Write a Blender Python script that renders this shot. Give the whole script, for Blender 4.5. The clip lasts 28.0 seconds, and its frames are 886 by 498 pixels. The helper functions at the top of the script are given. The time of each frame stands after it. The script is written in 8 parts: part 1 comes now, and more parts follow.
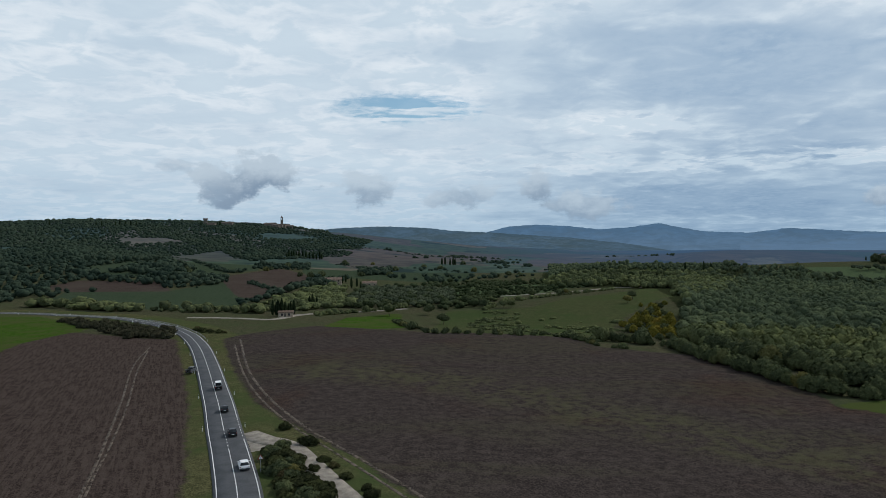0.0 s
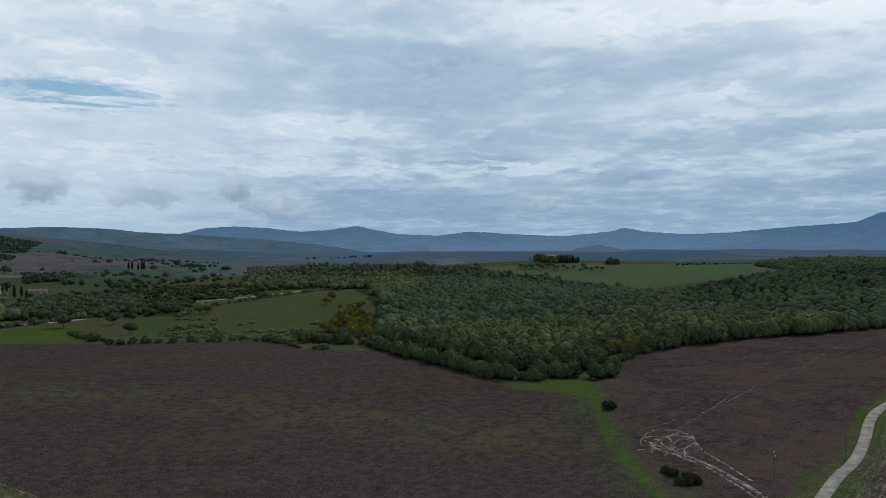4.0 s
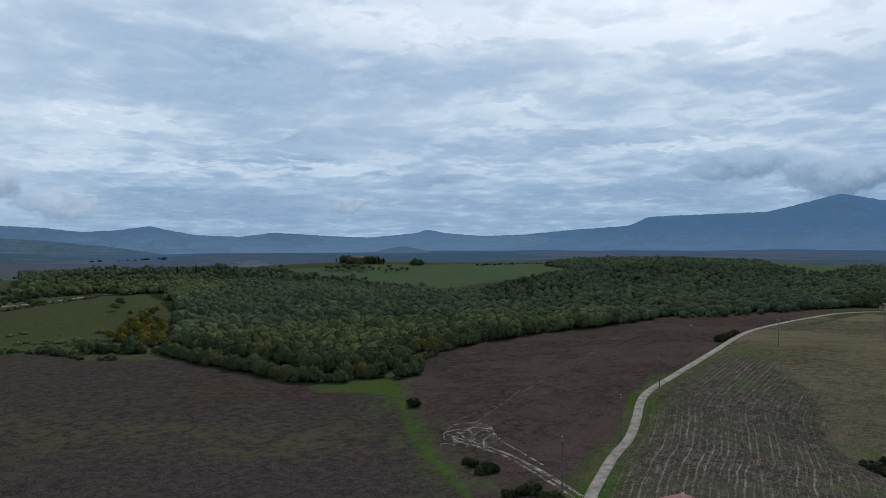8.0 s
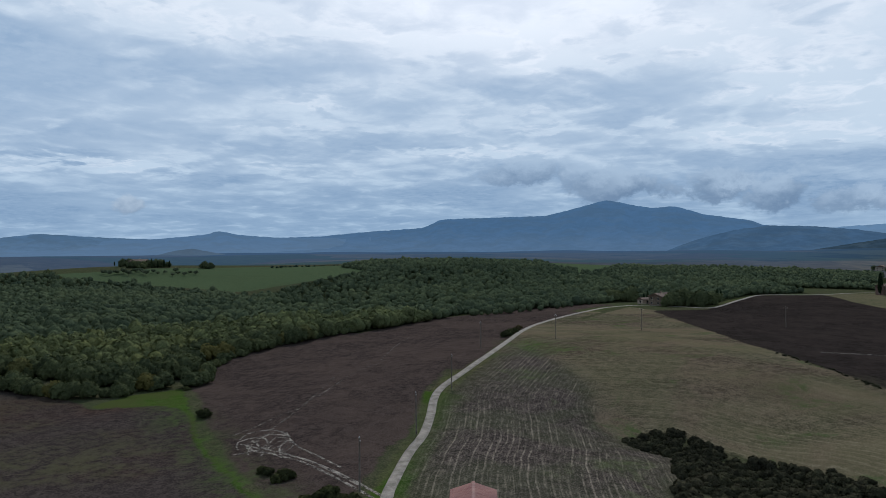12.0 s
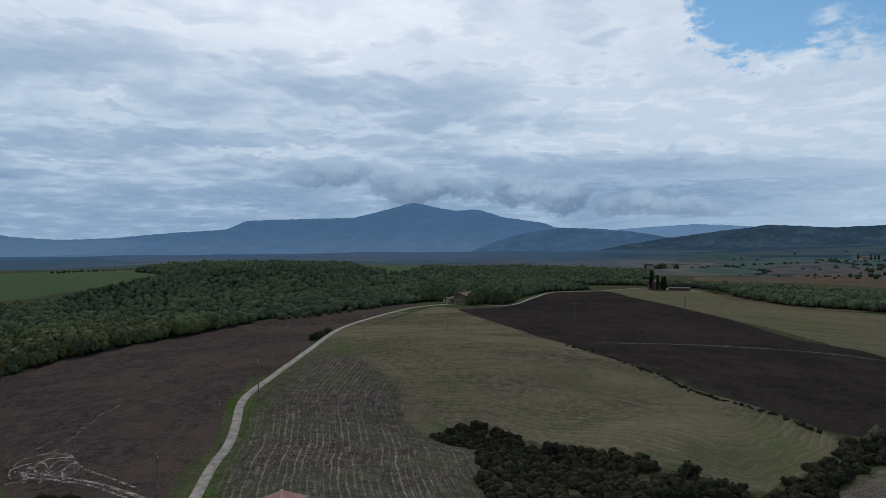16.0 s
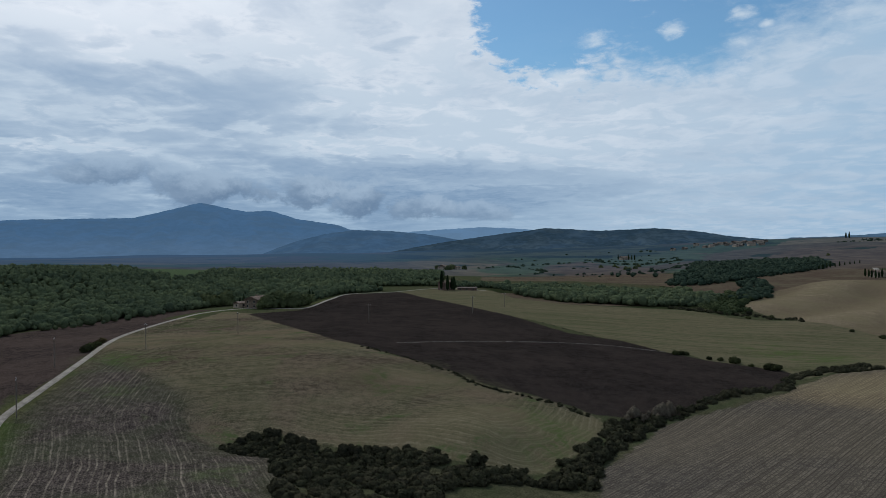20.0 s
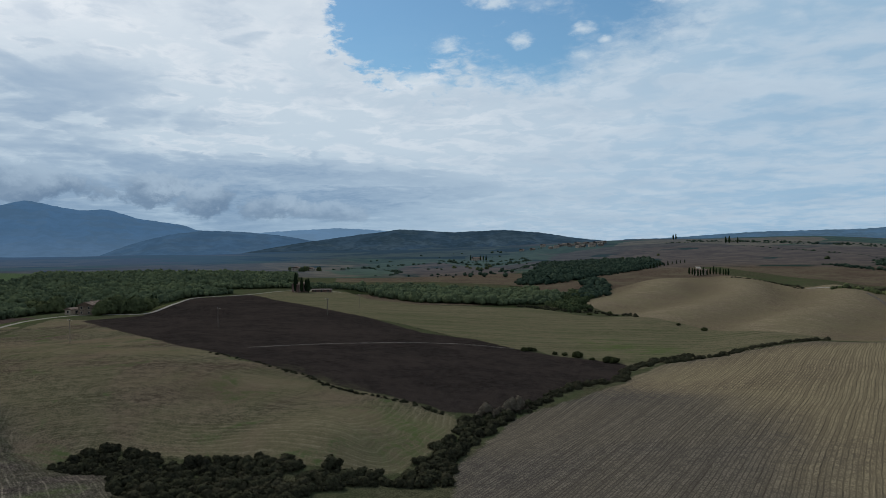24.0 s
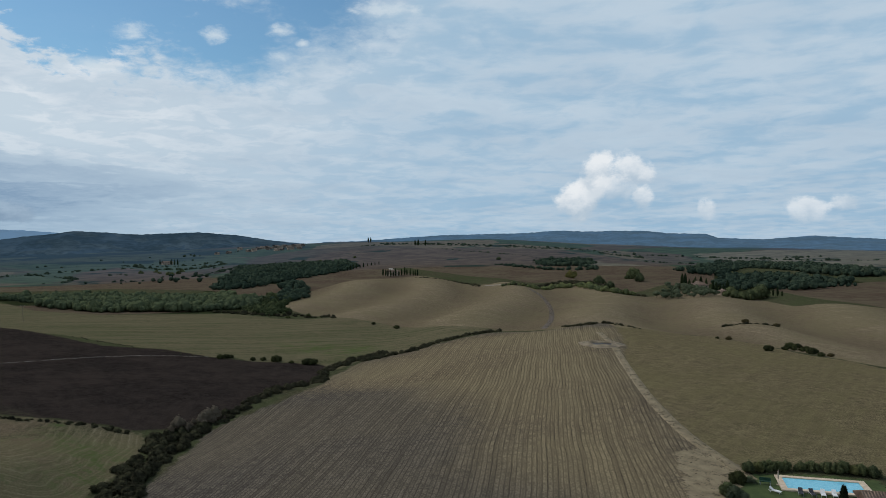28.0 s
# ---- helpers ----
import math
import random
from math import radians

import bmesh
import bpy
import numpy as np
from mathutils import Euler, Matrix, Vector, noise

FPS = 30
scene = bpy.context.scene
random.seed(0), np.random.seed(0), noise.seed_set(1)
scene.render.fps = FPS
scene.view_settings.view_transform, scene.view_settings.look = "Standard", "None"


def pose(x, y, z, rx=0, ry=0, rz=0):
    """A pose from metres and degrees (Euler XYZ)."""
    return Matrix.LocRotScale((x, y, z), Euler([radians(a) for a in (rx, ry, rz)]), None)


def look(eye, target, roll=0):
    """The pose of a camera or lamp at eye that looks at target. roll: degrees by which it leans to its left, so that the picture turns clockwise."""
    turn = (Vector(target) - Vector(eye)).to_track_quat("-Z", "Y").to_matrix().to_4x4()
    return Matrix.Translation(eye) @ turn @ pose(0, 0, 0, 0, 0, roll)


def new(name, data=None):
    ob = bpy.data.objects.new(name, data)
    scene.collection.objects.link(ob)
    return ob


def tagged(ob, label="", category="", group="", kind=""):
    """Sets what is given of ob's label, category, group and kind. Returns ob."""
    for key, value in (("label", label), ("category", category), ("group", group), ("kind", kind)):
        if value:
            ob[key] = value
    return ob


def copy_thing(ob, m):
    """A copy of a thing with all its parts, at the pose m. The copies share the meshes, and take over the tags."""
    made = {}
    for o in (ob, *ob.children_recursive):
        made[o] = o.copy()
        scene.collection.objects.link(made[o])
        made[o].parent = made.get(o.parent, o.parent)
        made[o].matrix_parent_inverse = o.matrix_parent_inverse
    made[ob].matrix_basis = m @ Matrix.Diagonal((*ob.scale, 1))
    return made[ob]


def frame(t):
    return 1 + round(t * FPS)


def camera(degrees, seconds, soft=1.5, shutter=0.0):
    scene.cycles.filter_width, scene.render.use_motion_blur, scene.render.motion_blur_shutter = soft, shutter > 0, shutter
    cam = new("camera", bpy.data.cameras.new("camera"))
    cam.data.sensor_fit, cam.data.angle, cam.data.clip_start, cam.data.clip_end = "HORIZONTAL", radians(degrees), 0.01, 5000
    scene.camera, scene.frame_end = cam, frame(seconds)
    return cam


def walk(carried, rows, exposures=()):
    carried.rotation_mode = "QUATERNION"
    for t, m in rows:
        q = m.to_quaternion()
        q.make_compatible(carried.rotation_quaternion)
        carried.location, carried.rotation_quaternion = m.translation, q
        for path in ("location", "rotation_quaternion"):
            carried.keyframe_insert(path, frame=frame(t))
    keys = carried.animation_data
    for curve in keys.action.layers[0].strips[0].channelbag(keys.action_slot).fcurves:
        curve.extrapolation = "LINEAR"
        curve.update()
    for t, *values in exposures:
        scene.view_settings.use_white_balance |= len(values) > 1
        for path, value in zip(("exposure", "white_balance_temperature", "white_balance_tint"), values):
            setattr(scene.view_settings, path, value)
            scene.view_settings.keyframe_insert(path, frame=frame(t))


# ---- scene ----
# a nearly steady exposure; the picture is cooler towards the veiled sun
EXPOSURES = [(0, 0.05, 6400, 10), (4, 0.05, 6300, 10), (10, 0.05, 6060, 12), (16, -0.08, 6080, 12), (20, -0.13, 6120, 11), (25, -0.07, 6350, 10), (28, -0.05, 6400, 10)]
cam = camera(63.63, 28.0, soft=0.75)
# seconds, yaw, pitch, roll of the hovering camera, 40 m above the road
TURNS = [
    (0, -0.00, -0.66, 0.59), (0.5, -4.18, -0.69, 0.51), (1, -7.88, -0.68, 0.54), (1.5, -11.75, -0.71, 0.47),
    (2, -15.41, -0.71, 0.51), (2.5, -17.76, -0.73, 0.52), (3, -19.74, -0.73, 0.48), (3.5, -21.75, -0.72, 0.46),
    (4, -23.69, -0.71, 0.53), (4.5, -25.31, -0.70, 0.50), (6.5, -29.91, -0.68, 0.49), (7, -33.41, -0.71, 0.48),
    (7.5, -36.77, -0.74, 0.49), (8, -39.15, -0.73, 0.46), (8.5, -41.23, -0.74, 0.50), (9, -43.47, -0.73, 0.49),
    (9.5, -46.15, -0.74, 0.47), (10, -48.28, -0.73, 0.47), (10.5, -50.28, -0.73, 0.48), (11, -52.15, -0.72, 0.49),
    (11.5, -53.79, -0.71, 0.48), (12, -55.36, -0.71, 0.47), (12.5, -56.84, -0.69, 0.45), (14.5, -63.90, -0.70, 0.52),
    (15, -66.14, -0.70, 0.52), (15.5, -68.37, -0.70, 0.49), (16, -70.60, -0.71, 0.58), (16.5, -72.61, -0.71, 0.59),
    (17, -74.61, -0.70, 0.54), (17.5, -76.60, -0.71, 0.54), (18, -79.17, -0.71, 0.59), (18.5, -81.24, -0.72, 0.58),
    (19, -83.09, -0.72, 0.51), (19.5, -85.03, -0.71, 0.51), (20, -86.98, -0.70, 0.54), (20.5, -88.44, -0.71, 0.50),
    (22.5, -91.78, -0.68, 0.46), (23, -92.67, -0.68, 0.56), (23.5, -95.00, -0.70, 0.47), (24, -98.55, -0.71, 0.50),
    (24.5, -102.42, -0.71, 0.57), (25, -106.24, -0.72, 0.53), (25.5, -109.60, -0.72, 0.51), (26, -113.23, -0.72, 0.52),
    (26.5, -116.31, -0.71, 0.49), (27, -118.35, -0.71, 0.41), (27.5, -119.94, -0.69, 0.47), (28, -122.39, -0.68, 0.47),
]
walk(cam, [(t, pose(0, 0, 40, 90 + pitch, roll, yaw)) for t, yaw, pitch, roll in TURNS], EXPOSURES)


# ---- node helpers ----
class Nodes:
    """A small writer of node trees: every method returns an output socket."""

    def __init__(self, tree, fresh=True):
        self.tree = tree
        if fresh:
            tree.nodes.clear()

    def node(self, kind):
        return self.tree.nodes.new(kind)

    def put(self, socket, value):
        if isinstance(value, bpy.types.NodeSocket):
            self.tree.links.new(value, socket)
        elif isinstance(value, (tuple, list)) and len(value) == 3 and socket.type == "RGBA":
            socket.default_value = (*value, 1)
        elif not isinstance(value, (tuple, list)) and socket.type == "RGBA":
            socket.default_value = (value, value, value, 1)
        else:
            socket.default_value = value

    def math(self, op, a, b=0.0, c=0.0, clamp=False):
        n = self.node("ShaderNodeMath")
        n.operation, n.use_clamp = op, clamp
        for s, v in zip(n.inputs, (a, b, c)):
            self.put(s, v)
        return n.outputs[0]

    def vec(self, op, a, b=(0, 0, 0)):
        n = self.node("ShaderNodeVectorMath")
        n.operation = op
        self.put(n.inputs[0], a)
        self.put(n.inputs[1], b)
        return n.outputs["Value"] if op in ("DOT_PRODUCT", "LENGTH") else n.outputs["Vector"]

    def ramp(self, x, lo, hi, a=0.0, b=1.0, smooth=True):
        n = self.node("ShaderNodeMapRange")
        n.interpolation_type = "SMOOTHSTEP" if smooth else "LINEAR"
        for s, v in zip(n.inputs, (x, lo, hi, a, b)):
            self.put(s, v)
        return n.outputs[0]

    def mix(self, a, b, f, blend="MIX"):
        n = self.node("ShaderNodeMix")
        n.data_type, n.blend_type = "RGBA", blend
        self.put(n.inputs[0], f)
        self.put(n.inputs[6], a)
        self.put(n.inputs[7], b)
        return n.outputs[2]

    def noise(self, at, scale, detail=4.0, rough=0.55, warp=0.0):
        n = self.node("ShaderNodeTexNoise")
        self.put(n.inputs["Vector"], at)
        n.inputs["Scale"].default_value, n.inputs["Detail"].default_value = scale, detail
        n.inputs["Roughness"].default_value, n.inputs["Distortion"].default_value = rough, warp
        return n.outputs[0]

    def attr(self, name):
        n = self.node("ShaderNodeAttribute")
        n.attribute_name = name
        return n.outputs["Fac"]

    def split(self, v):
        n = self.node("ShaderNodeSeparateXYZ")
        self.put(n.inputs[0], v)
        return n.outputs

    def join(self, x, y, z):
        n = self.node("ShaderNodeCombineXYZ")
        for s, v in zip(n.inputs, (x, y, z)):
            self.put(s, v)
        return n.outputs[0]

    def bump(self, height_, strength, distance):
        n = self.node("ShaderNodeBump")
        self.put(n.inputs["Height"], height_)
        n.inputs["Strength"].default_value, n.inputs["Distance"].default_value = strength, distance
        return n.outputs[0]


def way(azimuth, elevation):
    a, e = radians(azimuth), radians(elevation)
    return (math.sin(a) * math.cos(e), math.cos(a) * math.cos(e), math.sin(e))


# ---- world: broken layer cloud under a blue sky, and a veiled sun ----
SUN_AZ, SUN_EL = 60.0, 41.0
world = bpy.data.worlds.new("sky")
scene.world = world
world.use_nodes = True


# soft grey bellies and bright gaps of the cloud layer: azimuth, elevation, half width, half height, weight
GREY_EAST = [(-22.7, 14.4, 3.1, 0.8, 0.4), (1.8, 14.6, 3.7, 0.7, 0.4), (8.9, 10.4, 5.2, 1.0, 0.4), (13.8, 14.1, 8.4, 2.3, 0.8), (17.9, 11.1, 7.8, 1.9, 0.4),
             (18.2, 3.1, 6.3, 1.2, 0.7), (20.1, 10.7, 8.4, 1.4, 0.4), (23.7, 13.9, 3.7, 1.5, 0.6), (24.9, 7.0, 5.8, 0.8, 0.6), (25.3, 13.1, 9.4, 2.7, 0.7),
             (25.7, 2.7, 3.7, 1.4, 0.7), (28.3, 6.3, 3.1, 0.4, 0.7), (29.2, 8.8, 6.8, 2.5, 0.7), (36.8, 13.3, 5.8, 1.4, 0.8), (37.6, 5.2, 3.7, 0.9, 0.8)]
GREY_SOUTH = [(45.7, 7.5, 10.5, 1.0, 0.5), (45.8, 13.7, 5.8, 2.0, 0.6), (53.2, 7.9, 10.5, 0.6, 0.6), (56.6, 3.9, 5.5, 1.1, 0.8), (57.1, 13.7, 3.1, 1.2, 0.6),
              (62.4, 5.5, 4.6, 1.0, 0.9), (64.1, 11.5, 6.8, 1.5, 0.8), (69.6, 4.0, 4.7, 1.3, 0.8), (70.8, 10.8, 4.7, 1.1, 0.6), (73.6, 9.2, 7.8, 0.9, 0.5),
              (73.6, 12.7, 4.2, 1.2, 0.5), (76.4, 3.9, 3.1, 1.2, 0.7), (81.0, 9.0, 4.7, 1.1, 0.4), (81.3, 3.2, 3.4, 1.5, 0.7), (81.5, 6.0, 13.1, 0.8, 0.7)]
GREY_WEST = [(88.7, 3.1, 5.8, 1.0, 0.6), (89.4, 3.6, 13.1, 0.7, 0.8), (89.5, 5.1, 13.1, 0.6, 0.7), (92.7, 2.3, 6.3, 0.8, 0.5), (98.0, 4.2, 10.0, 0.6, 0.4)]
GAPS = [(-6.0, 6.2, 15.7, 0.8, 0.5), (12.0, 9.4, 5.8, 1.0, 0.6), (15.4, 5.7, 15.7, 0.5, 0.7), (15.6, 8.5, 4.2, 0.6, 0.6), (29.2, 5.5, 12.5, 0.5, 0.8),
        (32.1, 11.9, 1.6, 0.8, 0.6), (40.9, 16.6, 15.7, 1.3, 0.6), (42.6, 5.6, 3.7, 0.5, 0.7), (44.6, 10.8, 3.4, 0.7, 0.7), (50.3, 15.1, 8.4, 1.3, 0.6),
        (54.6, 6.9, 7.8, 0.4, 0.8), (62.5, 8.7, 3.7, 0.5, 0.7), (62.5, 10.4, 2.6, 0.7, 0.6), (64.8, 13.2, 5.8, 0.9, 0.6), (66.5, 16.0, 10.5, 2.4, 0.7),
        (70.4, 8.6, 3.6, 0.4, 0.9), (80.0, 13.3, 8.6, 3.3, 0.8), (84.9, 8.5, 13.0, 2.2, 0.8)]


def build_sky():
    n = Nodes(world.node_tree)
    sky = n.node("ShaderNodeTexSky")
    sky.sky_type, sky.sun_disc = "NISHITA", False
    sky.sun_elevation, sky.sun_rotation = radians(SUN_EL), radians(SUN_AZ)
    sky.air_density, sky.dust_density, sky.ozone_density = 1.2, 0.3, 3.0
    blue = n.mix(n.mix((0, 0, 0), sky.outputs[0], 0.085), (0.68, 0.93, 1.0), 1.0, "MULTIPLY")
    d = n.node("ShaderNodeTexCoord").outputs["Generated"]
    x, y, z = n.split(d)
    az = n.math("MULTIPLY", n.math("ARCTAN2", x, y), 57.2958)
    el = n.math("MULTIPLY", n.math("ARCSINE", z), 57.2958)
    place = n.join(az, el, 0.0)
    # the layer lies overhead like a ceiling, so its cells crowd towards the skyline
    ceiling = n.math("DIVIDE", 1.0, n.math("ADD", n.math("MAXIMUM", z, 0.0), 0.13))
    over = n.join(n.math("MULTIPLY", x, ceiling), n.math("MULTIPLY", y, ceiling), 0.0)
    cells = n.noise(over, 1.9, 3.0, 0.5, 0.35)
    lumps = n.noise(over, 5.2, 5.0, 0.55, 0.4)
    fine = n.noise(over, 17.0, 5.0, 0.6, 0.3)
    wisps = n.noise(n.vec("MULTIPLY", d, (1.0, 1.0, 6.0)), 5.0, 6.0, 0.55, 0.3)
    puff = n.noise(n.vec("MULTIPLY", d, (1.0, 1.0, 1.5)), 20.0, 8.0, 0.62, 0.1)
    ripple = n.noise(n.vec("MULTIPLY", d, (1.0, 1.0, 2.4)), 42.0, 5.0, 0.6, 0.3)

    def spot(a, e, ra, re):
        """1 at a place in the sky, falling to 0 at the rim of an ellipse of ra by re degrees and below 0 outside."""
        q = n.vec("MULTIPLY", n.vec("SUBTRACT", place, (a, e, 0.0)), (1 / ra, 1 / re, 0.0))
        return n.math("SUBTRACT", 1.0, n.vec("LENGTH", q))

    def rough(s, amount, grain):
        return n.math("ADD", s, n.math("MULTIPLY", n.math("SUBTRACT", grain, 0.5), amount))

    # bellies and gaps, pulled about by the lumps of the layer
    push = n.vec("MULTIPLY", n.vec("SUBTRACT", n.join(lumps, n.noise(over, 5.0, 4.0, 0.55, 0.4), 0.0), (0.5, 0.5, 0.0)), (9.0, 3.0, 0.0))
    steady, place = place, n.vec("ADD", place, push)
    belly = 0.0
    for marks, sign in ((GREY_EAST, 1.0), (GREY_SOUTH, 1.0), (GREY_WEST, 1.0), (GAPS, -0.85)):
        for a, e, ra, re, w in marks:
            belly = n.math("MULTIPLY_ADD", n.ramp(spot(a, e, ra * 1.35, re * 1.45), 0.0, 0.75), w * sign, belly)
    place = steady
    south = n.math("MULTIPLY", n.ramp(az, -4.0, 20.0), n.ramp(az, 72.0, 94.0, 1.0, 0.0))
    grain = n.math("ADD", n.math("ADD", n.math("MULTIPLY", cells, 0.42), n.math("MULTIPLY", lumps, 0.58)), n.math("MULTIPLY", n.math("SUBTRACT", fine, 0.5), 0.16))
    thick = n.math("ADD", n.math("MULTIPLY", n.math("SUBTRACT", grain, 0.5), n.ramp(south, 0.0, 1.0, 1.4, 3.7, False)), n.math("MULTIPLY", belly, 0.50))
    thick = n.math("ADD", thick, n.ramp(south, 0.0, 1.0, 0.10, 0.36, False))
    thick = n.math("MULTIPLY_ADD", n.math("SUBTRACT", wisps, 0.5), 0.5, thick)
    low = n.math("MULTIPLY", n.ramp(el, 1.5, 8.0, 1.0, 0.0), n.math("MULTIPLY", n.ramp(az, 84.0, 108.0, 1.0, 0.0), n.ramp(az, -2.0, 18.0)))
    thick = n.math("MULTIPLY_ADD", low, 0.32, thick)
    rim = n.ramp(n.math("ABSOLUTE", n.math("SUBTRACT", thick, 0.06)), 0.0, 0.34, 1.0, 0.0)
    thick = n.ramp(thick, -0.25, 1.15)
    thick = n.math("MULTIPLY", thick, n.ramp(n.math("ADD", n.math("MULTIPLY", lumps, 0.6), n.math("MULTIPLY", fine, 0.4)), 0.34, 0.64, 1.06, 0.70))
    bright = n.mix((0.43, 0.565, 0.68), (0.57, 0.67, 0.75), n.ramp(el, 0.0, 9.0))
    bright = n.mix(bright, (0.73, 0.79, 0.84), n.math("MULTIPLY", n.ramp(el, 7.0, 20.0), n.ramp(spot(66, 22, 66, 26), 0.0, 0.8)))
    bright = n.mix(bright, (0.88, 0.91, 0.93), n.math("MULTIPLY", n.math("MULTIPLY", rim, n.ramp(lumps, 0.42, 0.6)), n.ramp(el, 3.0, 12.0, 0.25, 0.6)))
    west_veil = n.mix((0.33, 0.50, 0.655), (0.535, 0.65, 0.745), n.ramp(n.math("ADD", n.math("MULTIPLY", wisps, 0.6), n.math("MULTIPLY", lumps, 0.4)), 0.38, 0.60))
    bright = n.mix(bright, west_veil, n.math("MULTIPLY", n.ramp(az, 98.0, 128.0), 0.9))
    grey = n.mix((0.175, 0.285, 0.43), (0.265, 0.385, 0.53), n.ramp(el, 0.0, 12.0))
    cloud = n.mix(bright, grey, n.math("MULTIPLY", thick, 0.90))
    # unseen grey cover above the view, added to set the ambient light
    cloud = n.mix(cloud, (0.265, 0.335, 0.415), n.math("MULTIPLY", n.ramp(el, 21.0, 36.0), 0.92))
    glow = n.ramp(n.vec("DOT_PRODUCT", d, way(SUN_AZ, SUN_EL)), 0.86, 1.0)
    cloud = n.mix(cloud, (1.5, 1.45, 1.4), n.math("MULTIPLY", glow, 0.6))
    # the blue opening, with rippled edges, and a small slit
    hole = n.math("MAXIMUM", spot(101.5, 21.0, 12.5, 9.6), n.math("MAXIMUM", n.math("MAXIMUM", spot(106.5, 15.5, 8.5, 4.8), spot(95.0, 18.0, 6.0, 6.0)), spot(112.0, 18.5, 9.0, 6.0)))
    hole = n.ramp(rough(rough(rough(hole, 0.35, lumps), 0.75, ripple), 0.45, puff), -0.02, n.ramp(az, 94.0, 110.0, 0.20, 0.75))
    slit = n.math("MULTIPLY", n.ramp(rough(spot(-2.9, 10.5, 7.5, 1.6), 1.0, ripple), 0.05, 0.6), n.ramp(n.noise(n.vec("MULTIPLY", d, (1.0, 1.0, 9.0)), 11.0, 6.0, 0.6, 0.4), 0.38, 0.54))
    opening = n.math("MAXIMUM", hole, n.math("MULTIPLY", slit, 0.85))
    colour = n.mix(cloud, blue, n.math("MULTIPLY", opening, 0.95))
    # heaps of cloud: small grey ones in the east, white ones in the west
    east = ((-14.5, 5.0, 4.0, 1.9, 1.0), (-17.4, 4.6, 1.9, 1.8, 0.8), (-5.8, 4.2, 2.4, 1.5, 0.7), (-20.5, 5.9, 1.4, 0.5, 0.5), (7.7, 4.0, 1.6, 1.9, 0.8), (10.5, 2.8, 3.6, 1.1, 0.7),
            (1.6, 3.6, 2.6, 1.1, 0.6), (31.8, 2.8, 1.3, 0.8, 0.8))
    mount = ((62.3, 5.5, 3.8, 1.3, 0.75), (69.8, 4.2, 4.4, 1.4, 0.95), (66.5, 4.8, 2.6, 1.0, 0.7), (76.5, 4.3, 2.8, 1.3, 0.9), (81.0, 3.5, 3.0, 1.6, 0.85), (85.0, 2.7, 3.6, 1.2, 0.75), (89.0, 2.3, 4.0, 0.9, 0.6))
    white = ((133.5, 3.3, 2.5, 1.7, 0.95), (134.7, 5.2, 1.6, 2.0, 0.9), (137.3, 5.3, 1.8, 1.7, 0.8), (138.0, 3.1, 1.0, 1.3, 0.7), (136.0, 3.8, 2.2, 1.6, 0.6), (142.6, 2.2, 0.9, 1.0, 0.6), (149.4, 2.0, 1.5, 1.2, 0.65), (152.0, 2.5, 1.2, 0.8, 0.6))
    for heaps, dark, light in ((east, (0.21, 0.29, 0.39), (0.46, 0.55, 0.63)), (mount, (0.145, 0.225, 0.335), (0.39, 0.50, 0.61)), (white, (0.47, 0.57, 0.66), (0.87, 0.89, 0.90))):
        for a, e, ra, re, shade in heaps:
            m = n.math("MULTIPLY", n.ramp(rough(spot(a, e, ra * (1.08 if heaps is white else 1.15), re * (1.08 if heaps is white else 1.15)), 2.05 if heaps is white else 2.9, puff), 0.10, 0.56), shade)
            side = n.ramp(n.math("ADD", n.math("MULTIPLY", n.math("SUBTRACT", el, e), 0.22), n.math("SUBTRACT", puff, 0.5)), -0.25, 0.25)
            colour = n.mix(colour, n.mix(dark, light, side), m)
    for a, e, ra, re in ((98.8, 15.2, 2.6, 1.0), (104.8, 15.5, 1.5, 0.9), (109.7, 16.0, 1.6, 0.7), (109.6, 14.1, 2.0, 1.0), (111.4, 15.2, 1.0, 0.5), (117.8, 17.8, 4.5, 1.3), (102.6, 18.3, 5.0, 1.0), (96.5, 12.6, 3.2, 1.0)):
        colour = n.mix(colour, (0.68, 0.76, 0.81), n.math("MULTIPLY", n.ramp(rough(rough(spot(a, e, ra * 0.75, re * 0.75), 2.4, puff), 1.6, ripple), 0.05, 1.1), 0.75))
    bg = n.node("ShaderNodeBackground")
    n.put(bg.inputs[0], colour)
    bg.inputs[1].default_value = 1.0
    out = n.node("ShaderNodeOutputWorld")
    n.put(out.inputs[0], bg.outputs[0])


build_sky()
sun = new("sun", bpy.data.lights.new("sun", "SUN"))
sun.data.energy, sun.data.angle, sun.data.color = 2.05, radians(3), (1.0, 0.95, 0.89)
sun.matrix_world = look(way(SUN_AZ, SUN_EL), (0, 0, 0))


# ---- materials ----
def material(name, paint, gloss=0.25):
    """A material whose nodes are written by paint(n), which returns colour, roughness and normal (or None)."""
    m = bpy.data.materials.new(name)
    m.use_nodes = True
    n = Nodes(m.node_tree)
    colour, rough, normal = paint(n)
    b = n.node("ShaderNodeBsdfPrincipled")
    n.put(b.inputs["Base Color"], colour)
    n.put(b.inputs["Roughness"], rough)
    b.inputs["Specular IOR Level"].default_value = gloss
    if normal is not None:
        n.put(b.inputs["Normal"], normal)
    out = n.node("ShaderNodeOutputMaterial")
    n.put(out.inputs[0], b.outputs[0])
    return m


def position(n):
    return n.node("ShaderNodeNewGeometry").outputs["Position"]


def local(n):
    return n.node("ShaderNodeTexCoord").outputs["Object"]


def chance(n):
    return n.node("ShaderNodeObjectInfo").outputs["Random"]


